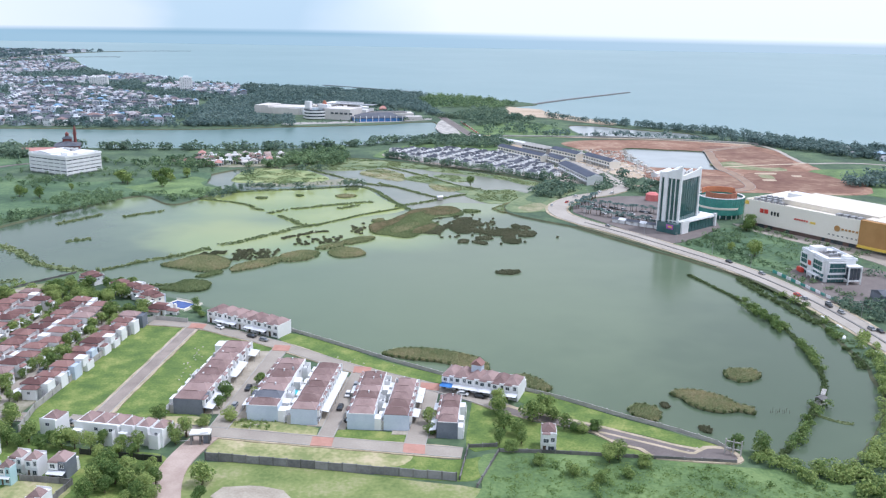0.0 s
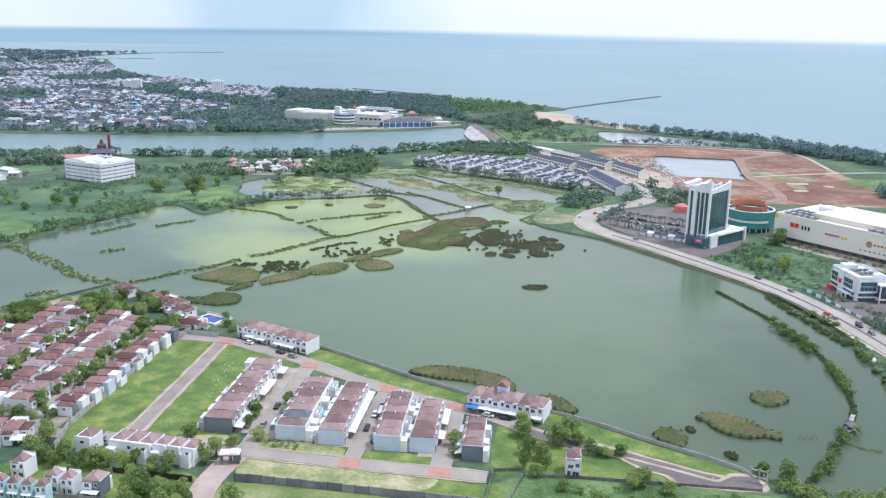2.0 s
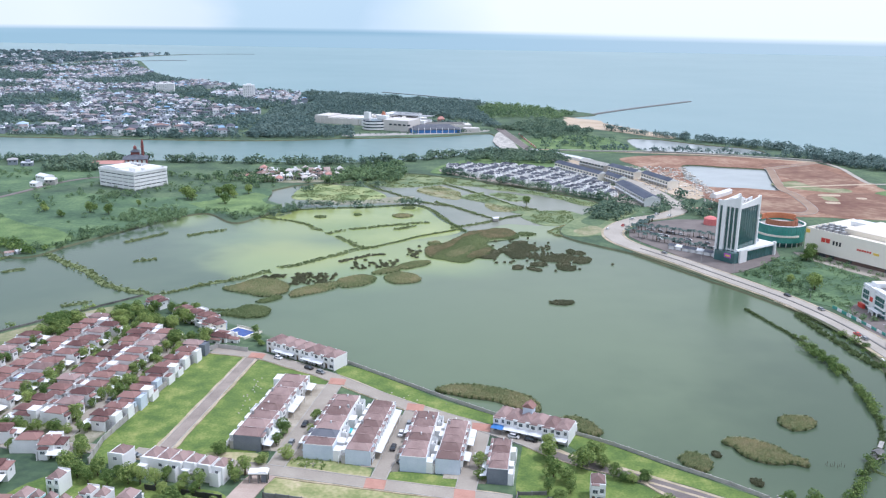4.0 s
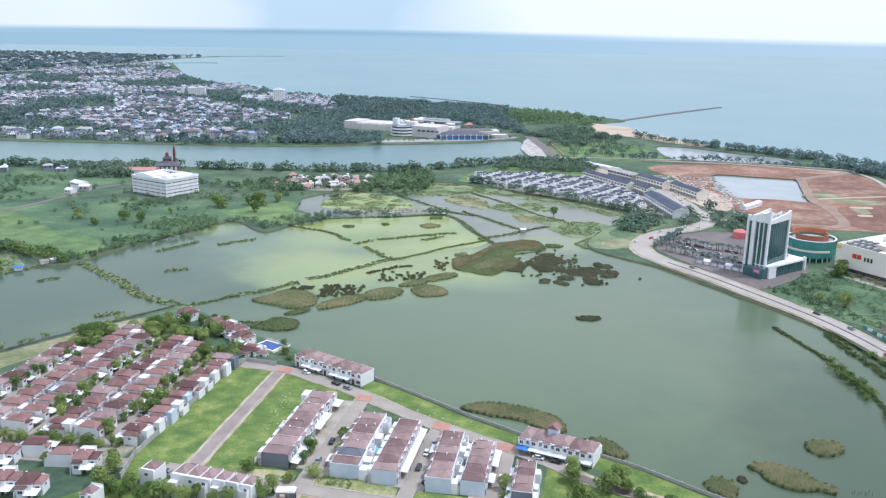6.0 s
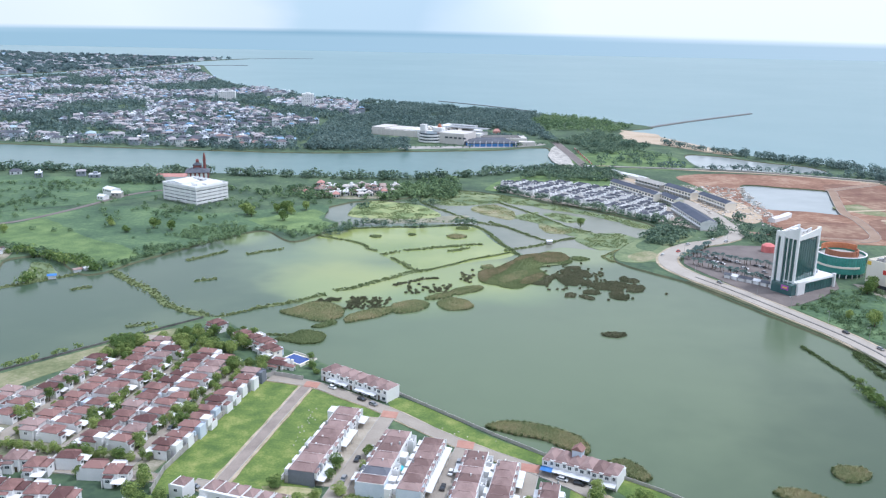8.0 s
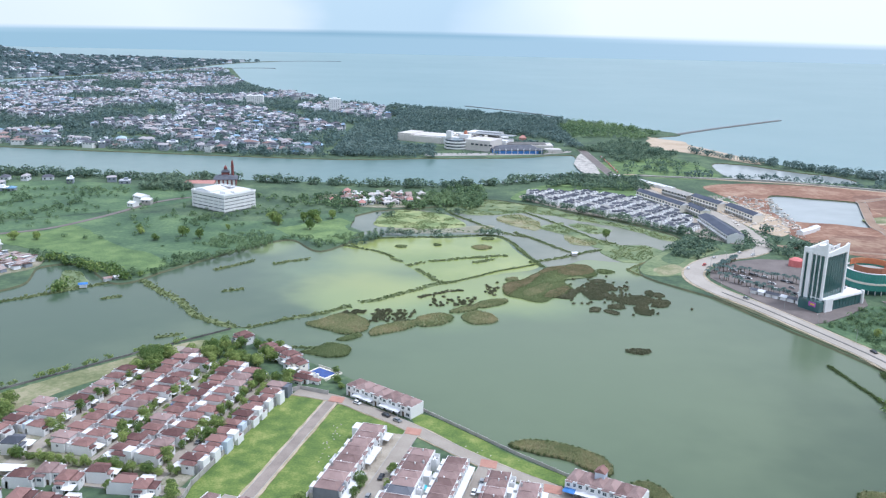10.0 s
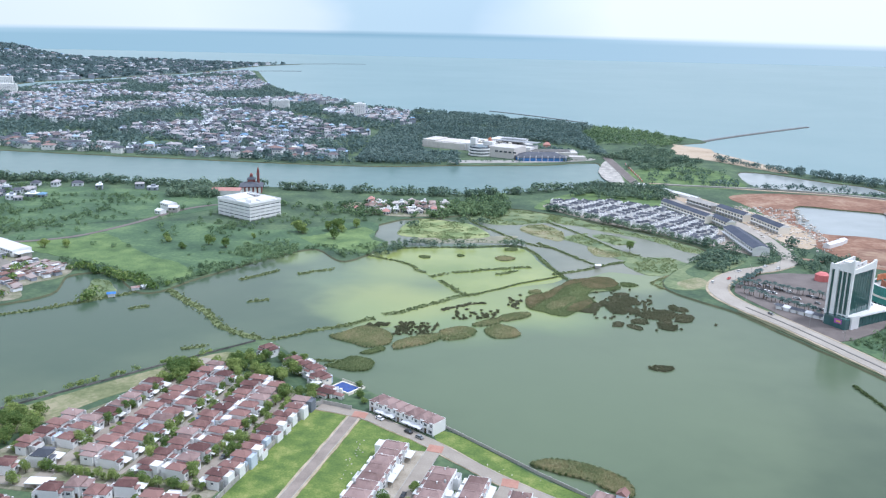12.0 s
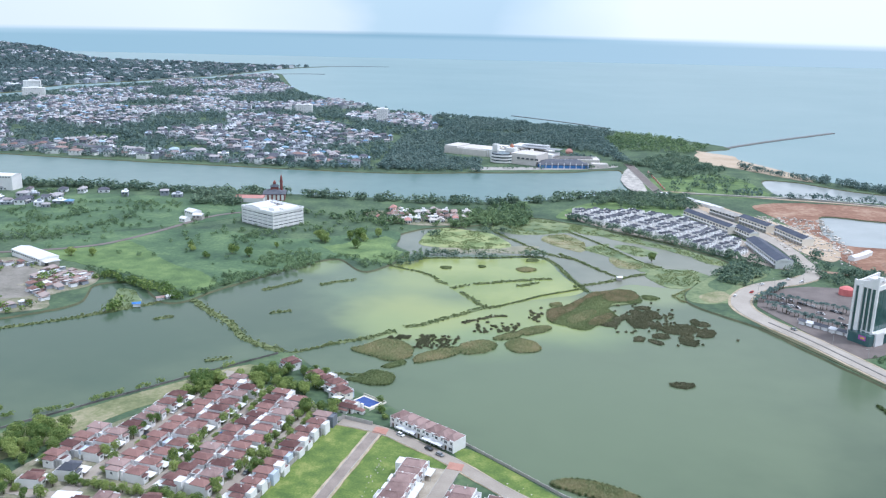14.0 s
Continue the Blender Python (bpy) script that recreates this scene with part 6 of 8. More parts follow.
# ribs of the narrow face
for y, w, out in ((3.6, 0.5, 0.9), (6.6, 0.5, 0.9), (10.4, 2.6, 1.5)):
    part("rib", Geo().box(0.1, y, 0, out, w, TH + 1.0), "white", tower, "white vertical concrete rib")
part("roof", Geo().box(TW / 2, TD / 2, TH + 0.5, TW - 1.0, TD - 1.0, 0.5), "concrete", tower)
part("plant_room", Geo().box(TW * 0.5, TD * 0.6, TH + 1.0, 8, 5, 2.0), "white", tower)
for k in range(4):
    part("roof_unit", Geo().box(4 + 4.4 * k, TD * 0.35, TH + 1.0, 1.8, 1.6, 1.1), "steel", tower)

podium = tagged(new("tower_podium"), "low white and glass annex below the tower", "building")
podium.matrix_basis = turned(153.8, 540.3, GROUND, 41)
part("body", Geo().box(19.5, 7, 0, 38, 13, 7.4), "glass_green", podium, "dark green glass shop front")
part("front_frame", Geo().box(3.2, -0.2, 0, 7.4, 1.2, 8.6).box(38.6, 0.2, 0, 1.6, 2.0, 9.2).box(21, 0.1, 7.0, 36, 0.9, 0.7), "white", podium)
part("roof", Geo().box(19.5, 7, 7.4, 40, 14, 0.8).box(19.5, 13.4, 8.2, 39, 0.4, 0.9), "white", podium)
part("west_wing", Geo().box(-2.0, 8.0, 0, 6.0, 15, 7.0), "glass_green", podium)
part("sign", Geo().box(-5.15, 5.5, 3.4, 0.25, 5.0, 2.8), "magenta", podium, "magenta and orange shop sign")
part("sign_bar", Geo().box(-5.35, 5.2, 4.3, 0.2, 3.2, 1.0), "yellow", podium)
for k in range(9):
    part("mullion", Geo().box(9 + k * 3.3, 0.42, 0.3, 0.1, 0.22, 6.6), "teal_dark", podium)
for k in range(6):
    part("roof_unit", Geo().box(8 + k * 5.0, 8 + (k % 2) * 2, 8.2, 2.2, 1.8, 1.3), "steel", podium)


def ring(g, r0, r1, z0, z1, a0=0.0, a1=360.0, n=48):
    """A curved wall."""
    v, f = [], []
    for i in range(n + 1):
        a = radians(a0 + (a1 - a0) * i / n)
        for r in (r0, r1):
            for z in (z0, z1):
                v.append((r * math.cos(a), r * math.sin(a), z))
    for i in range(n):
        k, j = 4 * i, 4 * (i + 1)
        f += [(k, k + 1, j + 1, j), (k + 2, j + 2, j + 3, k + 3), (k + 1, k + 3, j + 3, j + 1), (k, j, j + 2, k + 2)]
    f += [(0, 2, 3, 1), (4 * n, 4 * n + 1, 4 * n + 3, 4 * n + 2)]
    return g.add(v, f)


drum = tagged(new("round_mall_wing"), "round mall wing with teal glass bands and terracotta drum", "mall")
drum.matrix_basis = turned(197.5, 602, GROUND, 0)
part("lower_wall", Geo().tube(0, 0, 0, 3.6, 13.5, 13.5, 48), "glass_green", drum)
part("glass_band", ring(Geo(), 15.2, 16.0, 3.0, 7.0), "teal", drum, "teal curved glass")
part("cream_band", ring(Geo(), 15.2, 16.5, 7.0, 8.3, 150, 300), "cream", drum, "cream curved band")
part("glass_band", ring(Geo(), 15.2, 16.0, 7.0, 14.4), "teal", drum, "teal curved glass")
part("floor", Geo().tube(0, 0, 3.0, 3.6, 15.4, 15.4, 48), "concrete", drum)
part("roof", Geo().tube(0, 0, 12.4, 12.9, 15.4, 15.4, 48), "concrete", drum)
part("rim", ring(Geo(), 15.1, 16.2, 14.4, 14.8), "white", drum)
part("inner_drum", ring(Geo(), 10.0, 10.6, 12.9, 17.4, 170, 380), "terracotta", drum, "plain terracotta drum")
part("inner_roof", Geo().tube(0, 0, 12.9, 14.2, 10.0, 10.0, 40), "concrete", drum)
for k in range(9):
    a = radians(180 + 22 * k)
    part("drum_pilaster", Geo().box(10.6 * math.cos(a), 10.6 * math.sin(a), 12.9, 0.5, 0.5, 4.5, a), "terracotta", drum)
part("crown", ring(Geo(), 13.0, 13.8, 14.8, 18.6, 30, 150), "terracotta_bright", drum, "orange patterned crown wall")
for k in range(11):
    a = radians(190 + 16 * k)
    part("column", Geo().tube(15.0 * math.cos(a), 15.0 * math.sin(a), 0, 3.0, 0.35, 0.35, 8), "white", drum)
for k in range(28):
    a = radians(170 + 7.2 * k)
    part("mullion", Geo().box(16.05 * math.cos(a), 16.05 * math.sin(a), 8.4, 0.12, 0.12, 5.9, a), "teal_dark", drum)

mall = tagged(new("shopping_mall"), "long cream shopping mall with signs and an ochre end", "mall")
mall.matrix_basis = turned(205, 573.5, GROUND, -54)
ML = 150.0
part("body", Geo().box(ML / 2 - 34, 26, 3.0, ML - 68, 52, 14.0), "cream", mall)
part("base", Geo().box(ML / 2 - 34, 26.8, 0, ML - 68, 50.6, 3.0), "brown_brick", mall, "brown recessed ground floor")
part("ochre_end", Geo().box(ML - 68 + 30, 25, 3.5, 60, 54, 15.5), "ochre", mall, "tall ochre clad end block")
part("yellow_band", Geo().box(ML - 68 + 30, -2.2, 2.2, 60, 0.6, 1.6), "yellow", mall)
part("end_base", Geo().box(ML - 68 + 30, 26, 0, 58, 50, 3.5), "dark_concrete", mall)
part("roof", Geo().box(54, 30, 17.0, 66, 40, 3.2).box(112, 26, 19.0, 58, 50, 0.4), "cream_roof", mall, "pale cream sheet roof")
part("parapet", Geo().box(41, 0.3, 17.0, 82, 0.6, 1.2).box(0.3, 26, 17.0, 0.6, 52, 1.2), "cream", mall)
part("roof_deck", Geo().box(14, 14, 17.0, 24, 22, 0.3).box(72, 5, 17.0, 20, 9, 0.3), "dark_concrete", mall)
for k in range(14):
    part("roof_unit", Geo().box(5 + (k % 5) * 4.6, 6 + (k // 5) * 7.0, 17.3, 2.6, 3.4, 1.6), "steel", mall)
for k in range(4):
    part("roof_unit", Geo().box(65 + k * 4.6, 4.5, 17.3, 3.2, 4.0, 1.8), "steel", mall)
part("roof_shed", Geo().box(22, 40, 17.0, 26, 10, 3.0), "metal", mall)
part("back_gallery", Geo().box(50, 58, 0, 110, 7, 15).box(50, 58, 15, 112, 8, 0.6), "white", mall)
part("sign", Geo().box(13.4, -0.2, 10.6, 2.7, 0.4, 2.8), "redpaint", mall, "red square sign panel")
part("sign", Geo().box(16.8, -0.2, 10.6, 2.7, 0.4, 2.8), "redpaint", mall, "red square sign panel")
for k in range(3):
    part("sign_bar", Geo().box(21.0 + k * 2.3, -0.2, 10.2, 1.1, 0.4, 2.6), "black", mall)
for k in range(6):
    part("sign_bar", Geo().box(38 + k * 1.7, -0.2, 10.4, 1.1, 0.4, 1.1), "redpaint", mall)
part("sign_bar", Geo().box(50.5, -0.2, 10.0, 3.6, 0.4, 1.3), "yellow", mall)
part("sign_disc", upright(Geo(), [(67 + 1.9 * math.cos(a * 0.5236), 10.5 + 1.9 * math.sin(a * 0.5236)) for a in range(12)], -0.4, 0.1), "ochre", mall)
for k in range(5):
    part("sign_bar", Geo().box(70.6 + k * 2.3, -0.2, 9.9, 1.3, 0.4, 1.2), "ochre", mall)
part("sign", Geo().box(1.6, -0.2, 14.6, 2.6, 0.4, 2.4), "yellow", mall, "yellow square sign panel")
for x, w in ((13, 5.0), (20, 3.4), (33, 2.4), (58, 2.0), (67, 8.0), (77, 4.0)):
    part("shop_door", Geo().box(x, 1.45, 0.1, w, 0.3, 2.8), "window", mall)
for k in range(7):
    part("vent_window", Geo().box(62 + k * 3.0, -0.06, 5.6, 1.2, 0.2, 0.6), "black", mall)

office = tagged(new("office_building"), "white four-storey office block with green glass bays", "office")
office.matrix_basis = turned(201.3, 434.8, GROUND, 6)
part("body", Geo().box(8.5, 12.5, 0, 16.4, 24.4, 12.0), "white", office)
part("roof", Geo().box(8.5, 12.5, 12.0, 17.6, 25.6, 0.4).box(8.5, 0.1, 12.4, 17.6, 0.5, 0.9).box(8.5, 24.9, 12.4, 17.6, 0.5, 0.9).box(0.1, 12.5, 12.4, 0.5, 24.4, 0.9).box(16.9, 12.5, 12.4, 0.5, 24.4, 0.9), "metal", office)
part("roof_well", Geo().box(9.5, 12.0, 12.4, 8.5, 12, 0.3), "dark_concrete", office, "dark roof well with machines")
part("roof_house", Geo().box(6.4, 20.6, 12.4, 7.0, 5.5, 2.4).box(13.5, 3.6, 12.4, 4.5, 4.0, 1.6), "white", office)
for k in range(6):
    part("roof_unit", Geo().box(7.2 + 2.6 * (k % 3), 8.5 + 5.5 * (k // 3), 12.7, 1.7, 2.0, 1.2), "steel", office)
for axis, at, wide in (("x", 6.4, 9.8), ("x", 20.4, 6.8), ("y", 6.2, 9.4)):
    def block(u, out, z, lu, thick, h, axis=axis):
        """A box on the office's front, u along the wall and out before it."""
        return Geo().box(-out, u, z, thick, lu, h) if axis == "x" else Geo().box(u, -out, z, lu, thick, h)
    for z, h in ((0.5, 1.7), (3.0, 1.7), (5.9, 4.9)):
        part("glass_bay", block(at, 0.1 if z < 5 else 0.4, z, wide - 0.6, 0.9, h), "glass_green", office, "green glass bay")
        n = max(3, round(wide / (1.6 if z < 5 else 2.4)))
        for k in range(1, n):
            part("mullion", block(at - wide / 2 + 0.3 + k * (wide - 0.6) / n, 0.58 if z < 5 else 0.88, z, 0.12, 0.1, h), "steel", office)
    part("transom", block(at, 0.88, 8.2, wide - 0.6, 0.12, 0.25), "white", office)
    for z in (2.3, 4.8, 10.8):
        part("floor_band", block(at, 0.35, z, wide + 0.2, 1.3, 0.65 if z != 4.8 else 1.1), "white", office, "white projecting floor band")
    for u in (at - wide / 2 - 0.05, at + wide / 2 + 0.05):
        part("bay_frame", block(u, 0.45, 4.8, 0.5, 1.3, 6.6), "white", office, "white frame of the glass bay")
part("stair_tower", Geo().box(0.2, 14.2, 0, 2.4, 4.4, 13.6), "white", office)
part("side_bay", Geo().box(14.0, -2.0, 2.8, 6.0, 4.6, 6.6), "window", office, "dark glass corner bay")
for k in range(4):
    part("side_mullion", Geo().box(11.2 + 1.9 * k, -4.34, 2.8, 0.14, 0.12, 6.6), "steel", office)
part("side_frame", Geo().box(14.0, -2.2, 9.4, 7.4, 5.4, 0.7).box(14.0, -2.2, 2.1, 7.4, 5.4, 0.7).box(10.6, -4.5, 0, 0.6, 0.6, 9.4).box(17.4, -4.5, 0, 0.6, 0.6, 9.4), "white", office)
part("sign", Geo().box(-1.2, 14.2, 6.2, 0.3, 2.6, 2.4), "redpaint", office, "small red sign panel")
part("sign", Geo().box(-1.6, 22.0, 0.3, 1.6, 5.0, 2.4), "redpaint", office, "red entrance sign wall")
part("canopy", Geo().box(-1.9, 8, 3.0, 3.0, 10, 0.35), "white", office)
for y in (4, 8, 12):
    part("column", Geo().box(-3.0, y, 0, 0.45, 0.45, 3.0), "white", office)
hoarding = tagged(new("site_hoarding"), "green and white hoarding along the road", "fence")
for k in range(14):
    s = k / 13
    part("panel", Geo().box(190 + 4 * s - (1 - s) * 8, 452 - 52 * s, GROUND, 0.2, 3.8, 1.7, 0.12 + 0.25 * (1 - s)), ("teal", "white")[k % 2], hoarding)
shed = tagged(new("workshop"), "dark blue roofed workshop by the road", "shed")
shed.matrix_basis = turned(222, 404, GROUND, 4)
part("wall", Geo().box(0, 0, 0, 16, 12, 4.5), "grey", shed)
part("roof", Geo().gable(0, 0, 4.5, 16, 12, 1.8), "roof_slate", shed)
show = tagged(new("coral_pavilion"), "rounded coral red pavilion in the car park", "pavilion")
show.matrix_basis = turned(161, 652, GROUND, 0)
part("hall", Geo().tube(0, 0, 0, 5.0, 5.2, 5.0, 24).tube(0, 0, 5.0, 6.4, 5.0, 2.6, 24), "pink", show)
tent = tagged(new("sales_tents"), "row of low slate and white stall roofs", "stalls")
tent.matrix_basis = turned(118, 573, GROUND, -35)
for k in range(7):
    part("roof", Geo().gable(k * 5.0, 0, 2.6, 4.8, 5.0, 1.2), ("roof_slate", "metal", "roof_slate")[k % 3], tent)
    part("stall", Geo().box(k * 5.0, 0, 0, 4.2, 4.4, 2.6), "white", tent)

# ---- shop rows and the slate-roofed estate ----
def shop_row(ax, ay, bx, by, depth, height, label, wall="cream", roof="roof_navy"):
    """A long two-storey shop row with a gabled roof; shops along its street side."""
    length, turn = math.hypot(bx - ax, by - ay), math.degrees(math.atan2(by - ay, bx - ax))
    ob = tagged(new("shop_row"), label, "shops", "shop rows by the estate")
    ob.matrix_basis = turned((ax + bx) / 2, (ay + by) / 2, GROUND, turn)
    part("wall", Geo().box(0, 0, 0, length, depth, height), wall, ob)
    part("roof", Geo().gable(0, 0, height, length, depth, 2.4, over=0.6), roof, ob)
    n = max(2, round(length / 5))
    for k in range(n):
        x = -length / 2 + (k + 0.5) * length / n
        part("shutter", Geo().box(x, -depth / 2 - 0.05, 0.2, length / n - 1.2, 0.2, 2.8), "steel", ob)
        part("window", Geo().box(x, -depth / 2 - 0.05, 4.2, length / n - 2.2, 0.2, 1.6), "window", ob)
        part("window", Geo().box(x, depth / 2 + 0.05, 4.2, length / n - 2.2, 0.2, 1.6), "window", ob)
    part("awning", Geo().box(0, -depth / 2 - 0.9, 3.3, length, 1.8, 0.2), "white", ob)
    part("gable_wall", Geo().add([(length / 2 + 0.62, -depth / 2, height), (length / 2 + 0.62, depth / 2, height), (length / 2 + 0.62, 0, height + 2.3), (length / 2 + 0.75, -depth / 2, height), (length / 2 + 0.75, depth / 2, height), (length / 2 + 0.75, 0, height + 2.3)], [(2, 1, 0), (3, 4, 5), (0, 1, 4, 3), (1, 2, 5, 4), (2, 0, 3, 5)]), "white", ob)
    return ob


shop_row(60, 898, 98, 832, 10, 7.0, "long white shop row with a slate blue roof")
shop_row(104, 838, 115, 812, 10, 6.5, "short white shop row with a slate blue roof")
shop_row(112, 788, 127, 714, 14, 7.0, "long curved shop row with a slate blue roof", "white")
shop_row(114, 886, 135, 848, 11, 7.0, "cream shop row with a slate blue roof")
shop_row(142, 845, 160, 801, 11, 7.0, "cream shop row with slate roof beside the site")
shop_row(88, 924, 110, 890, 11, 6.0, "unfinished pale concrete shop row", "concrete", "concrete")
for k, (x, y, w, d) in enumerate([(66, 984, 16, 9), (80, 966, 20, 7), (92, 950, 18, 7), (195, 768, 24, 6), (205, 782, 8, 6), (38, 1010, 10, 7)]):
    sh = tagged(new("white_shed"), "low white sheet-metal site shed", "shed", "sheds of the site")
    sh.matrix_basis = turned(x, y, GROUND, (-55, -50, -52, 50, 50, 10)[k])
    part("wall", Geo().box(0, 0, 0, w, d, 3.4), "white", sh)
    part("roof", Geo().gable(0, 0, 3.4, w, d, 1.3), "metal", sh)

est = tagged(new("small_house"), "small white house with a slate blue roof", "house", "houses of the slate-roofed estate")
part("wall", Geo().box(0, 0, 0, 5.6, 8.0, 5.2).box(0, -4.8, 0, 2.6, 1.8, 3.0).box(1.2, 3.2, 5.2, 2.6, 1.6, 1.2).box(-2.7, 2.6, 5.2, 0.2, 2.8, 0.7).box(2.7, 2.6, 5.2, 0.2, 2.8, 0.7).box(0, 3.9, 5.2, 5.6, 0.2, 0.7), "white", est)
part("roof", Geo().gable(0, -1.2, 5.2, 5.0, 5.2, 1.7, 1.5708), "roof_slate", est)
part("window", Geo().box(0, -4.05, 3.4, 2.0, 0.2, 1.4), "window", est)
field = [(-56, 885), (-58, 860), (-5, 815), (46, 779), (86, 742), (102, 754), (98, 800), (80, 836), (50, 882), (0, 898)]
ux, uy, placed = 0.54, 0.84, False
rr = random.Random(11)
for a in range(-18, 18):
    for b in range(-10, 15):
        x = 20 + a * 9.6 * uy + b * 5.3 * ux
        y = 830 - a * 9.6 * ux + b * 5.3 * uy
        if not inside((x, y), field) or b % 7 == 6:
            continue
        m = turned(x + rr.uniform(-0.3, 0.3), y, GROUND, -122.7 + 180 * (a % 2) + rr.uniform(-3, 3), 0.84, rr.uniform(0.74, 0.92), rr.uniform(0.75, 1.1))
        if placed:
            copy_thing(est, m)
        else:
            est.matrix_basis, placed = m, True

# building plots being raised on the red earth
site = Geo()
for k in range(420):
    x, y = rr.uniform(132, 195), 925 - rr.uniform(0, 145)
    site.box(x, y, GROUND, rr.uniform(0.8, 3.4), rr.uniform(0.8, 2.6), rr.uniform(0.3, 1.7), rr.uniform(0, 1.5))
for k in range(60):
    x, y = rr.uniform(150, 190), 790 - rr.uniform(0, 50)
    site.box(x, y, GROUND, rr.uniform(0.6, 2.6), rr.uniform(0.6, 2.2), rr.uniform(0.3, 1.2), rr.uniform(0, 1.5))
tagged(part("building_rubble", site, "pale_rubble"), "pale block stacks and rubble on the site", "rubble", kind="stuff")

# ---- meadow buildings ----
school = tagged(new("white_school"), "large white five-storey building with stacked terraces", "building")
school.matrix_basis = turned(-318.5, 716, GROUND, 63)
SX, SY = 37.0, 46.0
for k in range(5):
    z = 3.1 * k
    part("floor_slab", Geo().box(SX / 2, SY / 2, z + 1.0, SX, SY, 2.1), "white", school, "white balcony band")
    part("glazing", Geo().box(SX / 2, SY / 2, z, SX - 1.6, SY - 1.6, 1.0), ("steel", "window", "steel")[k % 3], school)
    for j in range(7):
        part("pillar", Geo().box(0.5 + (SX - 1) * j / 6, 0.4, z, 0.5, 0.6, 1.5), "white", school)
    for j in range(7):
        part("pillar", Geo().box(0.4, 0.5 + (SY - 1) * j / 6, z, 0.6, 0.5, 1.5), "white", school)
part("roof", Geo().box(SX / 2, SY / 2, 15.5, SX + 1, SY + 1, 0.4), "white", school)
part("parapet", Geo().box(SX / 2, 0.1, 15.9, SX + 1, 0.4, 1.1).box(SX / 2, SY - 0.1, 15.9, SX + 1, 0.4, 1.1).box(0.1, SY / 2, 15.9, 0.4, SY, 1.1).box(SX - 0.1, SY / 2, 15.9, 0.4, SY, 1.1), "white", school)
part("roof_hall", Geo().box(12, 32, 15.9, 20, 22, 1.6).gable(12, 32, 17.5, 20, 22, 1.4, 0.0), "metal", school, "pale sheet roof over the upper hall")
part("roof_hall", Geo().box(24, 10, 15.9, 18, 14, 1.8).box(9, 9, 15.9, 6, 8, 2.6), "white", school)
part("roof_well", Geo().box(26, 26, 15.9, 8, 12, 0.15), "dark_concrete", school, "dark courtyard well in the roof")
for k in range(5):
    part("roof_unit", Geo().box(30, 18 + 5 * k, 15.9, 2.0, 2.2, 1.4), "steel", school)
part("porch", Geo().box(12, SY + 5, 0, 10, 9, 3.8).box(12, SY + 5, 3.8, 11, 10, 0.4), "grey", school)

mosque = tagged(new("mosque"), "red and white mosque with tiered grey roof and minaret", "mosque")
mosque.matrix_basis = turned(-376, 853, GROUND, 20)
part("hall", Geo().box(0, 0, 0, 22, 22, 7), "maroon", mosque)
for k in range(5):
    part("arch", Geo().box(-8.8 + 4.4 * k, -11.1, 0.5, 2.6, 0.4, 5.2).tube(-8.8 + 4.4 * k, -11.1, 5.7, 6.2, 1.3, 0.9, 10), "white", mosque)
part("lower_roof", Geo().hip(0, 0, 7, 23, 23, 5.0, over=1.0), "roof_slate", mosque)
part("upper_hall", Geo().box(0, 0, 9.5, 8, 8, 4), "maroon", mosque)
part("upper_roof", Geo().hip(0, 0, 13.5, 8, 8, 3.4, over=0.8), "roof_slate", mosque)
part("lantern", Geo().box(0, 0, 15.6, 3, 3, 2.4).hip(0, 0, 18, 3, 3, 2.4, over=0.4), "maroon", mosque)
part("minaret", Geo().tube(7, 4, 0, 22, 1.6, 1.3, 10).tube(7, 4, 18, 18.6, 2.2, 2.2, 10).tube(7, 4, 22, 26, 1.5, 0.15, 10), "maroon", mosque)
annex = tagged(new("school_annex"), "long pink-roofed house by the mosque", "house")
annex.matrix_basis = turned(-395, 832, GROUND, 12)
part("wall", Geo().box(0, 0, 0, 30, 11, 4.5), "white", annex)
part("roof", Geo().gable(0, 0, 4.5, 30, 11, 2.6), "rose", annex)
for x, y, w, d, h, turn, lab in [(-413, 742, 14, 10, 7, -30, "two-storey white house in the meadow"), (-412, 724, 8, 7, 3.5, -20, "small white house by the field road"), (-404, 735, 9, 8, 5, 10, "grey concrete house in the meadow"), (-678, 812, 26, 18, 16, 5, "white apartment block beyond the meadow"), (-456, 568, 46, 15, 5.5, -26, "long white-roofed warehouse in the yard")]:
    ho = tagged(new("meadow_house"), lab, "house")
    ho.matrix_basis = turned(x, y, GROUND, turn)
    part("wall", Geo().box(0, 0, 0, w, d, h), "white" if "grey" not in lab else "concrete", ho)
    part("roof", Geo().gable(0, 0, h, w, d, 1.6), "metal", ho)
    for k in range(int(w // 3.5)):
        part("window", Geo().box(-w / 2 + 2 + 3.5 * k, -d / 2 - 0.05, h - 2.2, 1.6, 0.2, 1.3), "window", ho)

# ---- mall and towers across the river ----
north_mall = tagged(new("riverside_mall"), "cream and white riverside mall with a blue-roofed wing", "mall")
part("cream_hall", Geo().box(-238, 1275, GROUND, 72, 46, 9, -0.3).box(-262, 1280, GROUND + 9, 22, 40, 2.5, -0.3), "pale_stone", north_mall, "long cream hall")
part("roof", Geo().box(-228, 1273, 10, 46, 40, 1.0, -0.3), "pale_stone", north_mall)
for k in range(3):
    part("gallery", Geo().tube(-180, 1200, GROUND + 1.0 + 4.2 * k, GROUND + 3.2 + 4.2 * k, 17, 17, 32), "white", north_mall, "white curved gallery band")
    part("gallery_glass", Geo().tube(-180, 1200, GROUND + 3.2 + 4.2 * k, GROUND + 5.2 + 4.2 * k, 15.8, 15.8, 32), "window", north_mall)
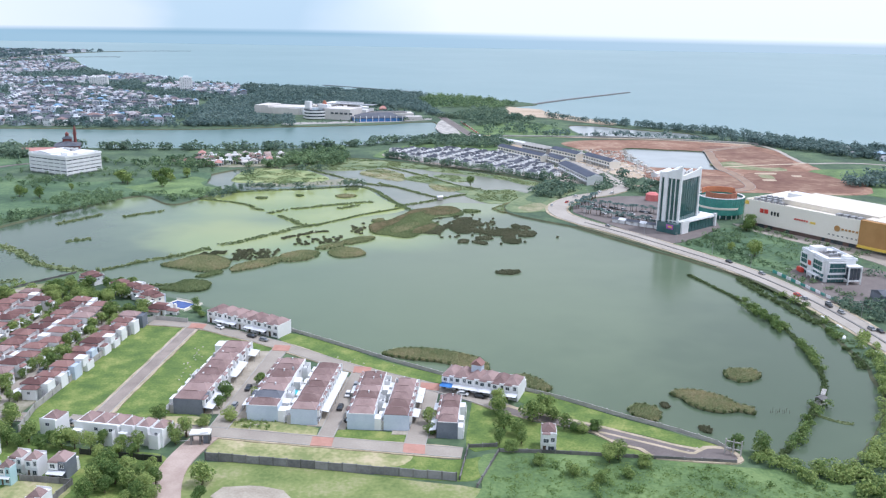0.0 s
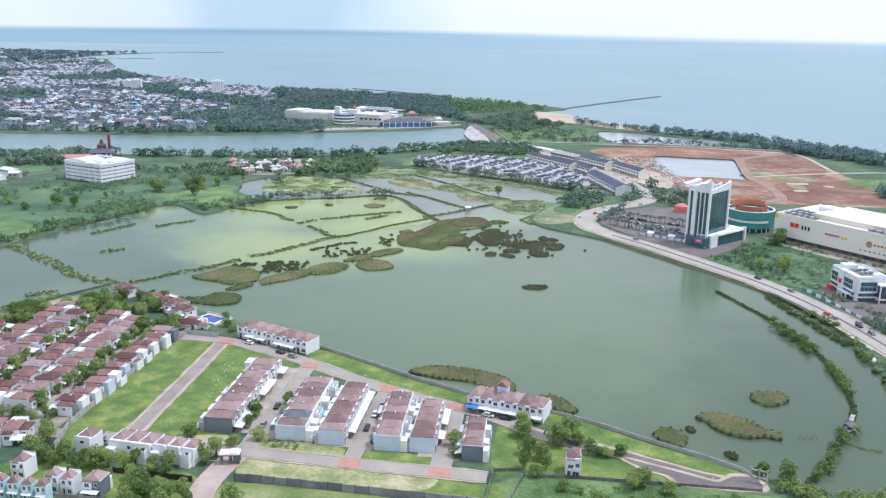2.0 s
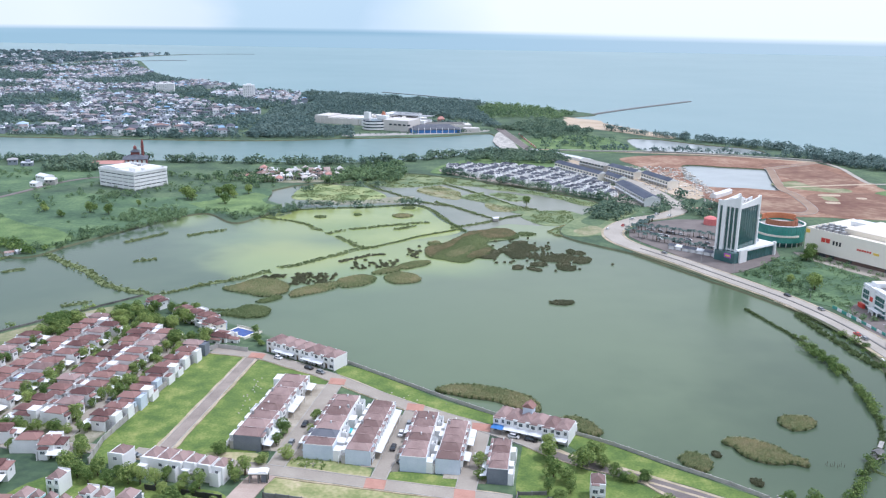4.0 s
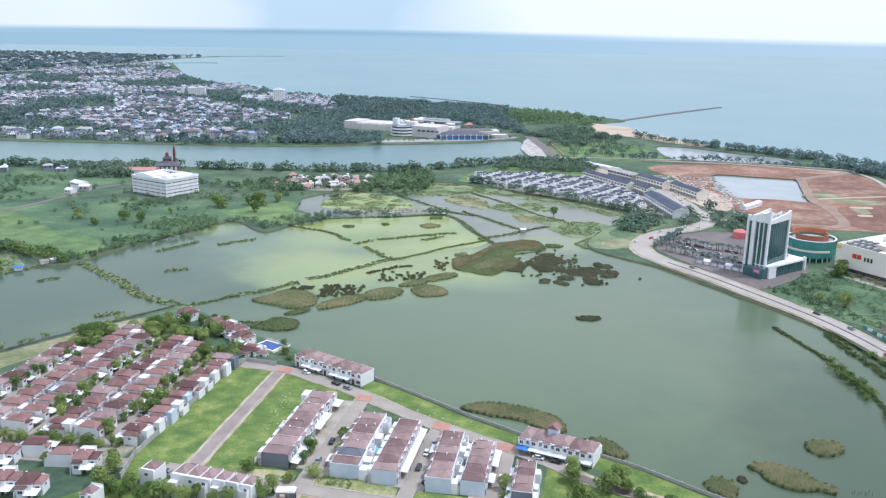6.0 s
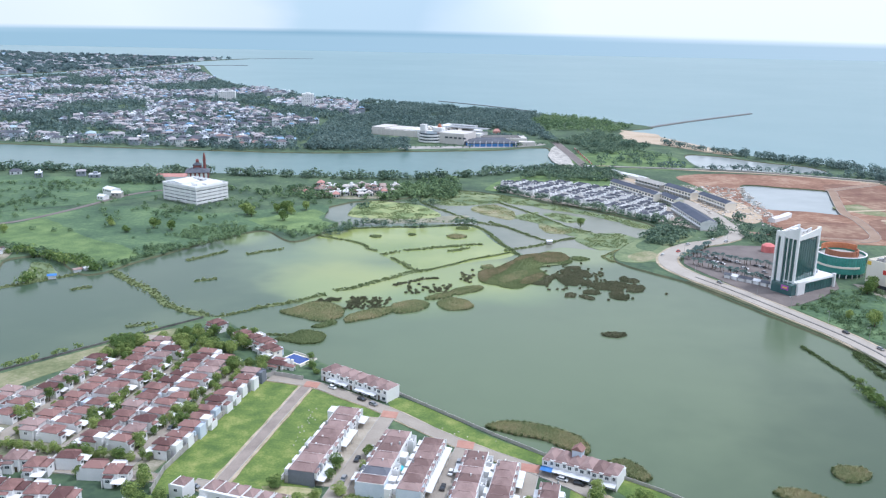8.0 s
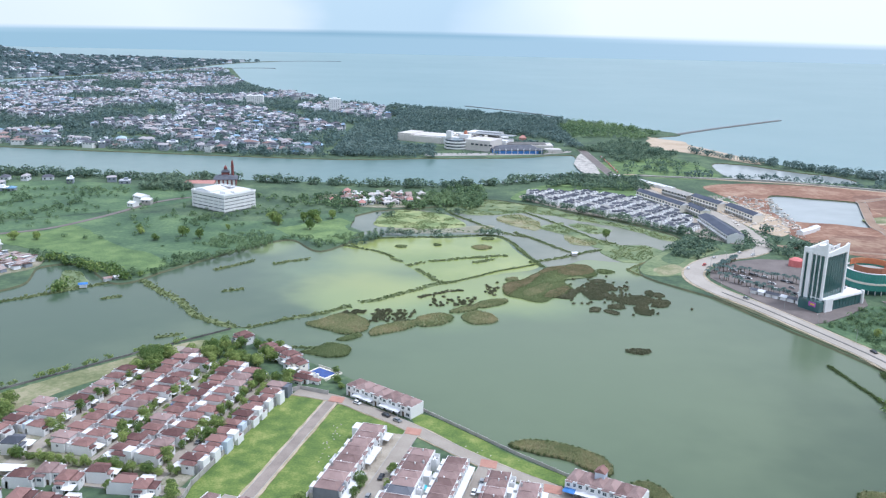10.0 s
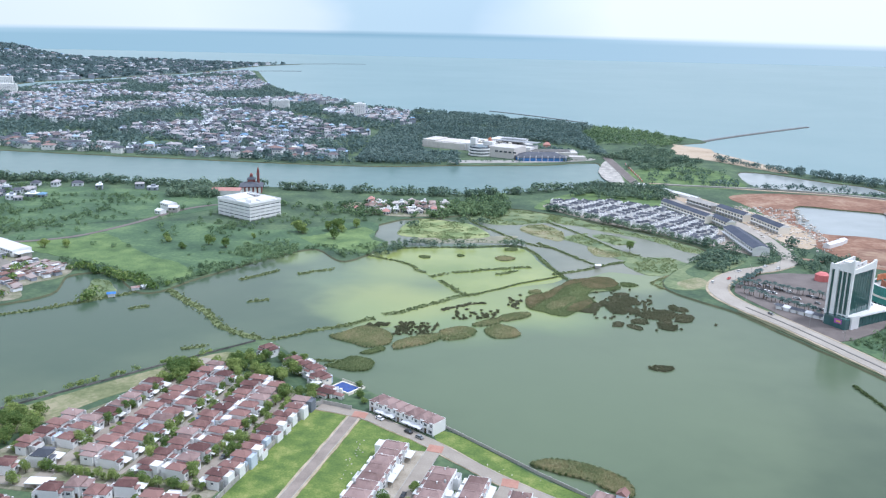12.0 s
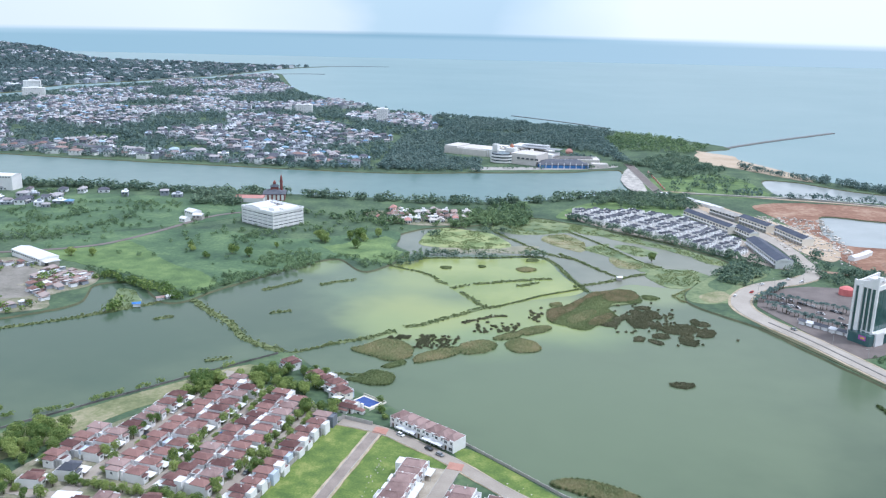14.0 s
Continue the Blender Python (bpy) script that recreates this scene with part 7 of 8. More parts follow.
part("white_hall", Geo().box(-142, 1204, GROUND, 40, 38, 15, -0.35), "pale_stone", north_mall, "tall plain off-white hall")
part("middle_hall", Geo().box(-165, 1262, GROUND, 90, 60, 11, -0.3).box(-150, 1285, 12, 50, 30, 4, -0.3).box(-196, 1240, 12, 8, 8, 9, -0.3).box(-172, 1232, 12, 14, 12, 6, -0.3).box(-120, 1240, GROUND, 26, 30, 11, -0.3), "white", north_mall)
part("roof", Geo().box(-160, 1262, 12.2, 60, 40, 1.2, -0.3), "concrete", north_mall)
for k in range(16):
    part("roof_unit", Geo().box(-196 + 7.6 * (k % 8), 1252 - 1.9 * (k % 8) + 12 * (k // 8), 13.4, 3.4 + k % 3, 3.0, 1.8 + 0.4 * (k % 4), -0.3), ("steel", "cream", "dark_concrete")[k % 3], north_mall)
for k in range(5):
    part("window_band", Geo().box(-155.5 + 6.6 * k, 1187.6 - 2.4 * k, 9.0, 4.2, 0.6, 2.2, -0.35), "window", north_mall)
    part("terrace", Geo().box(-112 + 7.5 * k, 1196 - 0.8 * k, GROUND, 7.0, 14, 7.5 - 0.9 * k, 0.1), ("white", "pale_stone")[k % 2], north_mall)
part("blue_wing", Geo().box(-92, 1180, GROUND, 68, 18, 4.6, 0.28), "blue", north_mall, "blue glazed wing")
part("wing_roof", Geo().box(-92, 1182, GROUND + 4.6, 70, 24, 1.0, 0.28).hip(-94, 1190, GROUND + 5.6, 60, 26, 5.0, 0.28), "roof_slate", north_mall, "low blue-grey roof of the wing")
part("side_hall", Geo().box(-80, 1232, GROUND, 66, 34, 7, 0.2).box(-44, 1200, GROUND, 22, 14, 5.5, 0.2), "pale_stone", north_mall)
part("side_roof", Geo().box(-84, 1232, GROUND + 7, 56, 26, 0.6, 0.2), "dark_concrete", north_mall)
part("canopy_roof", Geo().box(-132, 1252, GROUND + 15.5, 64, 16, 0.7, -0.3).box(-140, 1270, GROUND + 16.5, 40, 12, 0.7, -0.3), "steel", north_mall, "grey sheet canopy over the roof deck")
part("dome", Geo().tube(-172, 1236, GROUND + 17, GROUND + 20, 3.2, 2.6, 12).tube(-172, 1236, GROUND + 20, GROUND + 22.4, 2.6, 0.4, 12), "terracotta", north_mall, "small terracotta dome")
part("red_roof", Geo().hip(-95, 1320, GROUND + 4, 11, 9, 4, 0.2).box(-95, 1320, GROUND, 10, 8, 4, 0.2), "rose", north_mall)
for k in range(9):
    part("pylon", Geo().box(-122 + 8 * k, 1161 + 2.2 * k, GROUND, 0.8, 0.8, 7.5), "white", north_mall)
for k in range(10):
    part("buttress", Geo().box(-270 + 7.0 * k, 1261 - 2.1 * k, GROUND, 1.0, 1.2, 8.0 + 2.0 * (k % 3 == 0), -0.3), "pale_stone", north_mall)


def block(x, y, w, d, floors, turn, label, name="apartment_tower"):
    ob = tagged(new(name), label, "tower")
    ob.matrix_basis = turned(x, y, GROUND, turn)
    h = 3.0 * floors
    part("wall", Geo().box(0, 0, 0, w, d, h), "white", ob)
    for k in range(floors):
        for j in range(int(w // 4)):
            part("window", Geo().box(-w / 2 + 2.2 + 4 * j, -d / 2 - 0.05, 3 * k + 1.2, 1.1, 0.2, 0.9), "window", ob)
    part("roof", Geo().box(0, 0, h, w + 0.6, d + 0.6, 0.6).box(0, 0, h + 0.6, w * 0.4, d * 0.4, 2.5), "white", ob)


block(-482, 1618, 22, 16, 9, 15, "white nine-storey apartment tower above the town")
block(-668, 1700, 18, 14, 7, 15, "white apartment block near the coast")
block(-695, 1722, 16, 14, 6, 15, "white apartment block near the coast")
block(-1500, 1930, 40, 18, 10, 30, "long grey-white apartment block far off")
block(-1420, 1830, 50, 18, 7, 30, "long grey-white apartment block far off")

# ---- pier, breakwater and shore works ----
pier = tagged(new("breakwater_pier"), "long dark stone pier running into the sea", "pier")
part("stone_bank", strip([(150, 1482), (230, 1600), (378, 1796)], 7.0, 1.6, 3.0, 6.0, 0.8, 3), "dark_concrete", pier)
arm = tagged(new("breakwater"), "low dark breakwater off the wooded coast", "breakwater")
part("stone_bank", strip([(-263, 1870), (-150, 1790), (-46, 1700)], 5.0, 1.0, 2.5, 6.0, 0.8, 5), "dark_concrete", arm)
spit = tagged(new("breakwater"), "low dark spit at the mouth of the inlet", "breakwater")
part("stone_bank", strip([(-1310, 3050), (-1230, 3120), (-1160, 3130)], 9.0, 1.0, 2.5, 10.0, 2.0, 6), "dark_concrete", spit)
spit2 = tagged(new("breakwater"), "low dark spit off the headland's tip", "breakwater")
part("stone_bank", strip([(-1370, 3690), (-1250, 3800), (-1120, 3860)], 9.0, 1.0, 2.5, 10.0, 2.0, 6), "dark_concrete", spit2)
wallz = tagged(new("coloured_fence"), "red and white fence beside the embankment", "fence")
for k in range(24):
    part("panel", Geo().box(22.5 + 0.8 * k, 1176 - 5.5 * k, GROUND, 0.4, 5.0, 2.2, 0.145), ("redpaint", "white", "terracotta_bright")[k % 3], wallz)
causeway = tagged(new("causeway_wall"), "long pale concrete wall behind the red site", "wall")
part("wall", strip([(60, 1030), (140, 1034), (215, 1036), (330, 1006), (400, 985)], 3.0, GROUND + 1.8, 2.0, 8.0), "concrete", causeway)

M["meadow_blade"] = leafy("meadow_blades", (0.12, 0.20, 0.06), (0.30, 0.38, 0.13), 0.05, 0.35, 0.9, 0, island=0.2, mid=(0.195, 0.28, 0.09))

# ---- trees ----
def tree(label, height, spread, seed, leaves=230, mats="leaf", size=0.11):
    """A tree: tapered trunk and limbs, and a crown of many leaf clumps in uneven masses."""
    r = random.Random(seed)
    ob = tagged(new("tree"), label, "tree", "trees of the estate")
    g = Geo()
    top = height * 0.45
    def limb(a, b, r0, r1):
        a, b = Vector(a), Vector(b)
        q = (b - a).to_track_quat("Z", "Y").to_matrix()
        ring_ = [Vector((math.cos(i * 1.0472), math.sin(i * 1.0472), 0)) for i in range(6)]
        g.add([a + q @ (p * r0) for p in ring_] + [b + q @ (p * r1) for p in ring_], [(i, (i + 1) % 6, 6 + (i + 1) % 6, 6 + i) for i in range(6)])
    limb((0, 0, -0.3), (r.uniform(-0.2, 0.2), r.uniform(-0.2, 0.2), top), height * 0.035, height * 0.02)
    centres, radii = [], []
    for k in range(9):
        a = 2 * math.pi * k / 9 + r.uniform(-0.3, 0.3)
        d = spread * r.uniform(0.1, 0.52) * (0.4 if k > 6 else 1)
        tip = (d * math.cos(a), d * math.sin(a), height * r.uniform(0.24, 0.72))
        limb((0, 0, top * r.uniform(0.6, 0.95)), tip, height * 0.014, height * 0.005)
        centres.append(tip), radii.append(spread * r.uniform(0.34, 0.50))
    part("trunk", g, "bark", ob)
    q = leaf_cloud(centres, radii, leaves, size, 0.85, seed)
    part("crown", quads_mesh("crown", q, mats), mats, ob)
    return ob


kinds = [tree("broad green shade tree beside the lane", 8.5, 4.6, 1), tree("rounded leafy street tree", 6.5, 3.3, 2), tree("tall slender green tree", 9.5, 3.4, 3), tree("low bushy green tree", 4.2, 2.9, 4), tree("spreading dark green tree", 7.5, 5.2, 5, 250)]
tagged(kinds[1], "rounded leafy street tree between houses")
tagged(kinds[2], "tall slender green tree by the houses")
tagged(kinds[3], "low bushy green tree in the grass")
tagged(kinds[4], "spreading dark green tree on the meadow")
set_trees = [False] * 5
tr = random.Random(21)


def set_tree(kind, x, y, scale=1.0):
    s = scale * tr.uniform(0.85, 1.15)
    m = turned(x, y, GROUND, tr.uniform(0, 360), s, s, s * tr.uniform(0.9, 1.1))
    if not set_trees[kind]:
        set_trees[kind] = True
        kinds[kind].matrix_basis = m
    else:
        copy_thing(kinds[kind], m)


for x, y, k in [(-130, 240, 1), (-129, 245, 0), (-123, 239, 1), (-122, 244, 1), (-117, 241, 0), (-117, 246, 1), (-113, 241, 1), (-107, 239, 2), (-105, 243, 1), (-103, 234, 1), (-98, 236, 1), (-98, 240, 1), (-93, 236, 1), (-93, 240, 2), (-97, 227, 0), (-97, 222, 4), (-98, 218, 0), (-98, 212, 0), (-94, 216, 1), (-93, 221, 0), (-93, 229, 1), (-91, 225, 1), (-88, 218, 0), (-87, 222, 1), (-84, 212, 0), (-83, 216, 1), (-86, 210, 1), (-85, 228, 3), (-81, 220, 1), (-80, 212, 3), (-86, 248, 1), (-83, 245, 1), (-81, 250, 2), (-68, 221, 0), (-66, 211, 1), (-76, 280, 0), (-76, 271, 1), (-94, 263, 3), (-65, 281, 3), (-66, 291, 1), (-70, 262, 3), (-78, 258, 3), (-4, 262, 1), (-3, 255, 3), (-135, 243, 0), (-140, 246, 0)]:
    set_tree(k, x, y)
for x, y, k in [(20, 277, 2), (20, 271, 0), (20, 266, 1), (21, 258, 0), (19, 249, 1), (25, 255, 0), (26, 249, 1), (22, 244, 3), (31, 265, 4), (35, 270, 4), (38, 266, 0), (41, 260, 1), (44, 259, 3), (47, 258, 3), (51, 259, 3), (52, 238, 4), (55, 240, 0), (62, 236, 3), (56, 229, 3), (47, 226, 3), (94, 248, 0), (101, 244, 2), (40, 230, 3), (30, 236, 3)]:
    set_tree(k, x, y, 0.95)
for x, y, k in [(-259, 297, 4), (-257, 305, 4), (-253, 312, 0), (-248, 317, 4), (-248, 296, 0), (-242, 303, 4), (-256, 289, 4), (-264, 290, 0), (-245, 309, 0), (-262, 302, 4), (-250, 302, 4), (-253, 294, 4), (-262, 296, 4), (-246, 290, 4), (-240, 296, 0), (-258, 312, 4), (-252, 286, 0), (-268, 284, 4), (-260, 282, 4), (-244, 282, 1), (-236, 284, 1), (-246, 272, 1), (-252, 266, 0), (-226, 259, 1), (-220, 261, 0), (-288, 321, 1), (-212, 364, 4), (-208, 374, 0), (-206, 382, 4), (-195, 388, 0), (-238, 267, 1), (-240, 262, 0), (-236, 260, 1), (-243, 266, 4), (-234, 264, 3), (-221, 270, 1), (-166, 258, 1), (-143, 262, 1), (-140, 256, 0)]:
    set_tree(k, x, y)
for k in range(34):
    s = tr.random()
    set_tree((1, 2, 1, 4)[k % 4], -151.8 + 8.5 * s + tr.choice((-3.6, 3.2)), 282 + 84 * s, 0.85)
    s = tr.random()
    set_tree((1, 2, 1, 0)[k % 4], -181.8 + 8.0 * s + tr.choice((-3.6, 3.6)), 288 + 100 * s, 0.85)
for k in range(20):
    s = tr.random()
    set_tree((1, 2)[k % 2], -211 + 6 * s + tr.choice((-3.8, 3.8)), 284 + 90 * s, 0.85)
for x, y, k in [(-166, 406, 0), (-160, 402, 4), (-155, 396, 1), (-150, 390, 0), (-140, 362, 1), (-134, 364, 4), (-161, 412, 1), (-176, 402, 1), (-183, 400, 0), (-112, 372, 3), (-108, 366, 3), (-116, 384, 3)]:
    set_tree(k, x, y, 0.9)
for x, y, k in [(-316, 627, 0), (-299, 623, 0), (-289, 655, 1), (-239, 702, 4), (-233, 715, 4), (-218, 719, 4), (-225, 675, 4), (22, 706, 4), (183, 487, 4), (172, 497, 1), (205, 560, 4), (200, 552, 0)]:
    set_tree(k, x, y, 1.15)

for k in range(26):
    set_tree((1, 0, 1, 3, 2)[k % 5], -216 + 2.75 * k + tr.uniform(-1, 1), 273.5 - 0.03 * k + tr.uniform(-1.2, 1.2), 0.75)
for k in range(30):
    set_tree((0, 4, 1)[k % 3], -196 + 44 * tr.random(), 380 + 26 * tr.random(), 0.9)
for k in range(16):
    set_tree((4, 0)[k % 2], -209 + tr.gauss(0, 4.5), 378 + tr.gauss(0, 3.5), 1.0)
# palms of the car park
def palm():
    ob = tagged(new("palm"), "small palm tree in the car park", "palm", "palms of the car park")
    part("trunk", Geo().tube(0, 0, -0.2, 4.4, 0.22, 0.14, 7), "bark", ob)
    q = []
    r = np.random.RandomState(3)
    for k in range(16):
        a = 2 * np.pi * k / 16
        d = np.array([np.cos(a), np.sin(a), 0])
        n = np.array([-np.sin(a), np.cos(a), 0]) * 0.34
        tilt = 0.2 + 0.5 * r.rand()
        p0, p1, p2 = np.array([0, 0, 4.3]), np.array([0, 0, 4.3 + 1.0 - tilt]) + d * 1.2, np.array([0, 0, 4.1 - tilt]) + d * 2.4
        q += [np.stack([p0 - n * 0.4, p0 + n * 0.4, p1 + n, p1 - n]), np.stack([p1 - n, p1 + n, p2 + n * 0.3, p2 - n * 0.3])]
    part("fronds", quads_mesh("fronds", np.stack(q), "far_leaf"), "far_leaf", ob)
    return ob


pm, first = palm(), True
for k in range(64):
    if k < 22:
        s = k / 21
        x, y = 100 + 40 * s + tr.uniform(-1, 1), 604 - 42 * s + tr.uniform(-2, 2)
    elif k < 44:
        s = (k - 22) / 21
        x, y = 104 + 54 * s + tr.uniform(-1, 1), 624 - 24 * s + tr.uniform(-2, 2)
    else:
        s = (k - 44) / 19
        x, y = 94 + 26 * s + tr.uniform(-2, 2), 612 + 48 * s + tr.uniform(-2, 2)
    m = turned(x, y, GROUND, tr.uniform(0, 360), 1, 1, tr.uniform(0.8, 1.2))
    if first:
        pm.matrix_basis, first = m, False
    else:
        copy_thing(pm, m)

# woods, belts and shrubs, past counting
wood = [(-330, 1085), (-262, 1105), (-276, 1235), (-290, 1330), (-180, 1350), (-60, 1345), (-20, 1260), (0, 1235), (-28, 1372), (-56, 1525), (-28, 1615), (-44, 1645), (-252, 1735), (-400, 1800), (-420, 1700), (-340, 1560), (-380, 1400)]
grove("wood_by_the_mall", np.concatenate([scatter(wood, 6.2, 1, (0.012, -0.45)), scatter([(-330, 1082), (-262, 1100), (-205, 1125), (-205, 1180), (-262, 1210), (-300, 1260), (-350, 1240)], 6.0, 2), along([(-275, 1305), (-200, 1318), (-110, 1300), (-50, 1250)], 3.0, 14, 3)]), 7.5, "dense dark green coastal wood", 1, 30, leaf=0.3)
grove("light_wood", scatter([(-50, 1527), (-23, 1610), (47, 1585), (125, 1490), (88, 1385), (22, 1392), (-24, 1374)], 7.5, 94), 7.0, "pale green coastal copse", 95, 24, mats="light_leaf")
lay("quay", [(-205, 1118), (-130, 1146), (-60, 1176), (-20, 1210), (-30, 1222), (-70, 1190), (-140, 1164), (-205, 1140)], "concrete", "pale paved quay before the riverside mall", "pavement", 0.05, 5, 0.5, 87)
grove("quay_trees", np.concatenate([along([(-215, 1130), (-150, 1150), (-120, 1156)], 5, 8, 88), along([(-60, 1180), (-20, 1220)], 4, 8, 89)]), 5, "small trees along the quay", 89, 40, mats="belt_leaf", leaf=0.24)
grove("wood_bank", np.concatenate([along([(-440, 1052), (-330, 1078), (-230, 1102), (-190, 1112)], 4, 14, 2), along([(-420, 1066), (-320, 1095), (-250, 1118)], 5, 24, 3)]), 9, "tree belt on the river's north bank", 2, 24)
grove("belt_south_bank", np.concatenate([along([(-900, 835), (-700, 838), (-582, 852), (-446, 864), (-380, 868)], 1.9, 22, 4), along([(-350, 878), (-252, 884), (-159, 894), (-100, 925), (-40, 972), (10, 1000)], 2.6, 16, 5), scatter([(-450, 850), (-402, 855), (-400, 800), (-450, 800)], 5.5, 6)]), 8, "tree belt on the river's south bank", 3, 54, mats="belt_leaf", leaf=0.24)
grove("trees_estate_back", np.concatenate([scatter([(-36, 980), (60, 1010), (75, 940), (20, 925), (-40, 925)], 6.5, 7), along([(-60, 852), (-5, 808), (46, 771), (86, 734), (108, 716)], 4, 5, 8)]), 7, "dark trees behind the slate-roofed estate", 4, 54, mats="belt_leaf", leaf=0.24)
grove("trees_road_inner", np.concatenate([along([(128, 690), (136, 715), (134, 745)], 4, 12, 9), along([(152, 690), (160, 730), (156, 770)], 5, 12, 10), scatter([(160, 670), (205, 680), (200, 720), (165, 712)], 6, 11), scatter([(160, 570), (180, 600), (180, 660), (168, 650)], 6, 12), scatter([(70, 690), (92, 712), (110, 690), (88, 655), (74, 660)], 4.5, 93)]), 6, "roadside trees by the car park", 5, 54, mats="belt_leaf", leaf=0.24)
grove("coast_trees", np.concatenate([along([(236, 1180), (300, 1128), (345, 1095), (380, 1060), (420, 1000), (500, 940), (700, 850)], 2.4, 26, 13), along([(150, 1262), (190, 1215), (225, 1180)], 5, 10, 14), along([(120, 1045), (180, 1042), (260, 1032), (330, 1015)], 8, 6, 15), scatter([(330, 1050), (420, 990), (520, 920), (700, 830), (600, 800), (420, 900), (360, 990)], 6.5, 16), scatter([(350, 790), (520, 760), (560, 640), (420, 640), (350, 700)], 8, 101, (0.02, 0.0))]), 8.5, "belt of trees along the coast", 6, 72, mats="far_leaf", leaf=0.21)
grove("trees_north_meadow", np.concatenate([scatter([(20, 1110), (30, 1200), (90, 1290), (130, 1240), (110, 1180)], 9, 17), scatter([(40, 1040), (150, 1040), (150, 1180), (60, 1150)], 15, 18), scatter([(-10, 1230), (60, 1390), (100, 1300), (30, 1210)], 8, 19)]), 7, "scattered trees north of the river's end", 7, 54, mats="belt_leaf", leaf=0.24)
grove("village_trees", np.concatenate([scatter([(-262, 826), (-150, 846), (-100, 850), (-100, 800), (-150, 780), (-225, 772), (-280, 790)], 7.5, 20), scatter([(-130, 800), (-100, 795), (-95, 850), (-130, 850)], 6, 21), along([(-330, 800), (-280, 780), (-220, 768)], 5, 12, 22), scatter([(-152, 870), (-146, 905), (-108, 899), (-89, 838), (-121, 818), (-157, 789), (-176, 811)], 8, 49)]), 6, "green trees between village houses", 8, 54, mats="light_leaf")
grove("field_shrubs", np.concatenate([along([(-400, 556), (-348, 535), (-322, 530), (-297, 518)], 1.7, 12, 23), along([(-291, 524), (-284, 551), (-270, 569), (-258, 587), (-247, 613)], 1.5, 9, 24), scatter([(-290, 605), (-284, 640), (-262, 655), (-244, 645), (-246, 615), (-262, 596)], 5.0, 45), scatter([(-300, 545), (-292, 575), (-276, 585), (-276, 566)], 4.2, 25), along([(-498, 615), (-491, 651), (-476, 705), (-468, 730)], 2.2, 10, 28), along([(-545, 655), (-535, 698), (-520, 739)], 2.4, 14, 43), along([(-245, 615), (-232, 645), (-212, 640), (-196, 622)], 2.4, 8, 26), scatter([(-640, 640), (-470, 600), (-310, 580), (-240, 690), (-300, 780), (-380, 800), (-640, 820)], 24, 90), along([(-330, 690), (-290, 720), (-270, 760)], 5, 14, 92), along([(-300, 735), (-262, 722), (-215, 752)], 4.5, 20, 27), along([(-640, 760), (-560, 775), (-480, 790)], 4, 18, 91), scatter([(-650, 590), (-500, 600), (-440, 690), (-420, 800), (-640, 830)], 8.0, 93, (0.018, 0.12)), scatter([(-400, 700), (-330, 640), (-300, 690), (-340, 715)], 9.0, 94, (0.03, 0.0))]), 3.6, "shrubs and low trees of the meadow", 9, 66, mats="light_leaf", leaf=0.22)
for k, (x, y, kind, size) in enumerate([(-262, 690, 4, 1.3), (-256, 684, 0, 1.2), (-232, 705, 4, 1.4), (-226, 700, 0, 1.2), (-360, 640, 3, 1.3), (-352, 628, 3, 1.2), (-330, 610, 3, 1.2), (-318, 640, 3, 1.1), (-420, 590, 0, 1.0), (-436, 585, 4, 1.0)]):
    set_tree(kind, x, y, size)
grove("settlement_trees", np.concatenate([scatter([(-435, 545), (-400, 540), (-385, 515), (-405, 505), (-425, 520)], 9, 98), scatter([(-422, 524), (-408, 520), (-400, 500), (-412, 506)], 5, 97), scatter([(-470, 520), (-455, 555), (-440, 560), (-436, 548)], 8, 96), scatter([(-480, 470), (-440, 440), (-385, 445), (-378, 466), (-400, 474), (-440, 478)], 9, 95), scatter([(-336, 476), (-328, 484), (-322, 478), (-330, 470)], 2.6, 94), along([(-383, 538), (-369, 541), (-344, 530), (-330, 524), (-316, 522), (-304, 510), (-294, 514)], 1.6, 9, 99)]), 5, "trees among the settlement's sheds", 100, 40, mats="leaf")
grove("bank_shrubs", np.concatenate([scatter([(-204, 654), (-177, 676), (-166, 686), (-160, 662), (-178, 632), (-194, 622)], 4.2, 150), along([(-172, 684), (-140, 686), (-126, 693), (-103, 701), (-86, 697)], 4.0, 4, 151)]), 2.6, "light green shrubs on the basin's bank", 152, 60, mats="light_leaf", leaf=0.22)
grove("marsh_shrubs", np.concatenate([along([(-158, 677), (-134, 678)], 2.6, 4, 29), along([(-119, 679), (-109, 681)], 2.6, 4, 30), along([(-82, 693), (-65, 697)], 2.4, 5, 31), along([(-176, 636), (-166, 652), (-158, 672)], 2.6, 6, 46), along([(-180, 742), (-170, 745)], 3, 8, 47), along([(-128, 770), (-108, 776)], 3, 8, 48)]), 4.8, "bushes on the marsh dykes", 10, 90, mats="belt_leaf", leaf=0.2)
grove("dyke_bushes", np.concatenate([along([(147, 408), (149, 402)], 1.4, 2.5, 35), along([(148, 392), (151, 381), (153, 362)], 0.55, 7, 32), along([(152, 344), (152, 325)], 1.8, 3, 36), along([(152, 333), (149, 316)], 3.0, 3, 44), along([(138, 287), (128, 272), (112, 250)], 2.6, 4, 33), along([(174, 350), (176, 376), (170, 415)], 2.6, 6, 34)]), 2.8, "bushes along the lakeside dyke", 11, 150, mats="leaf", leaf=0.15, z=0.3)
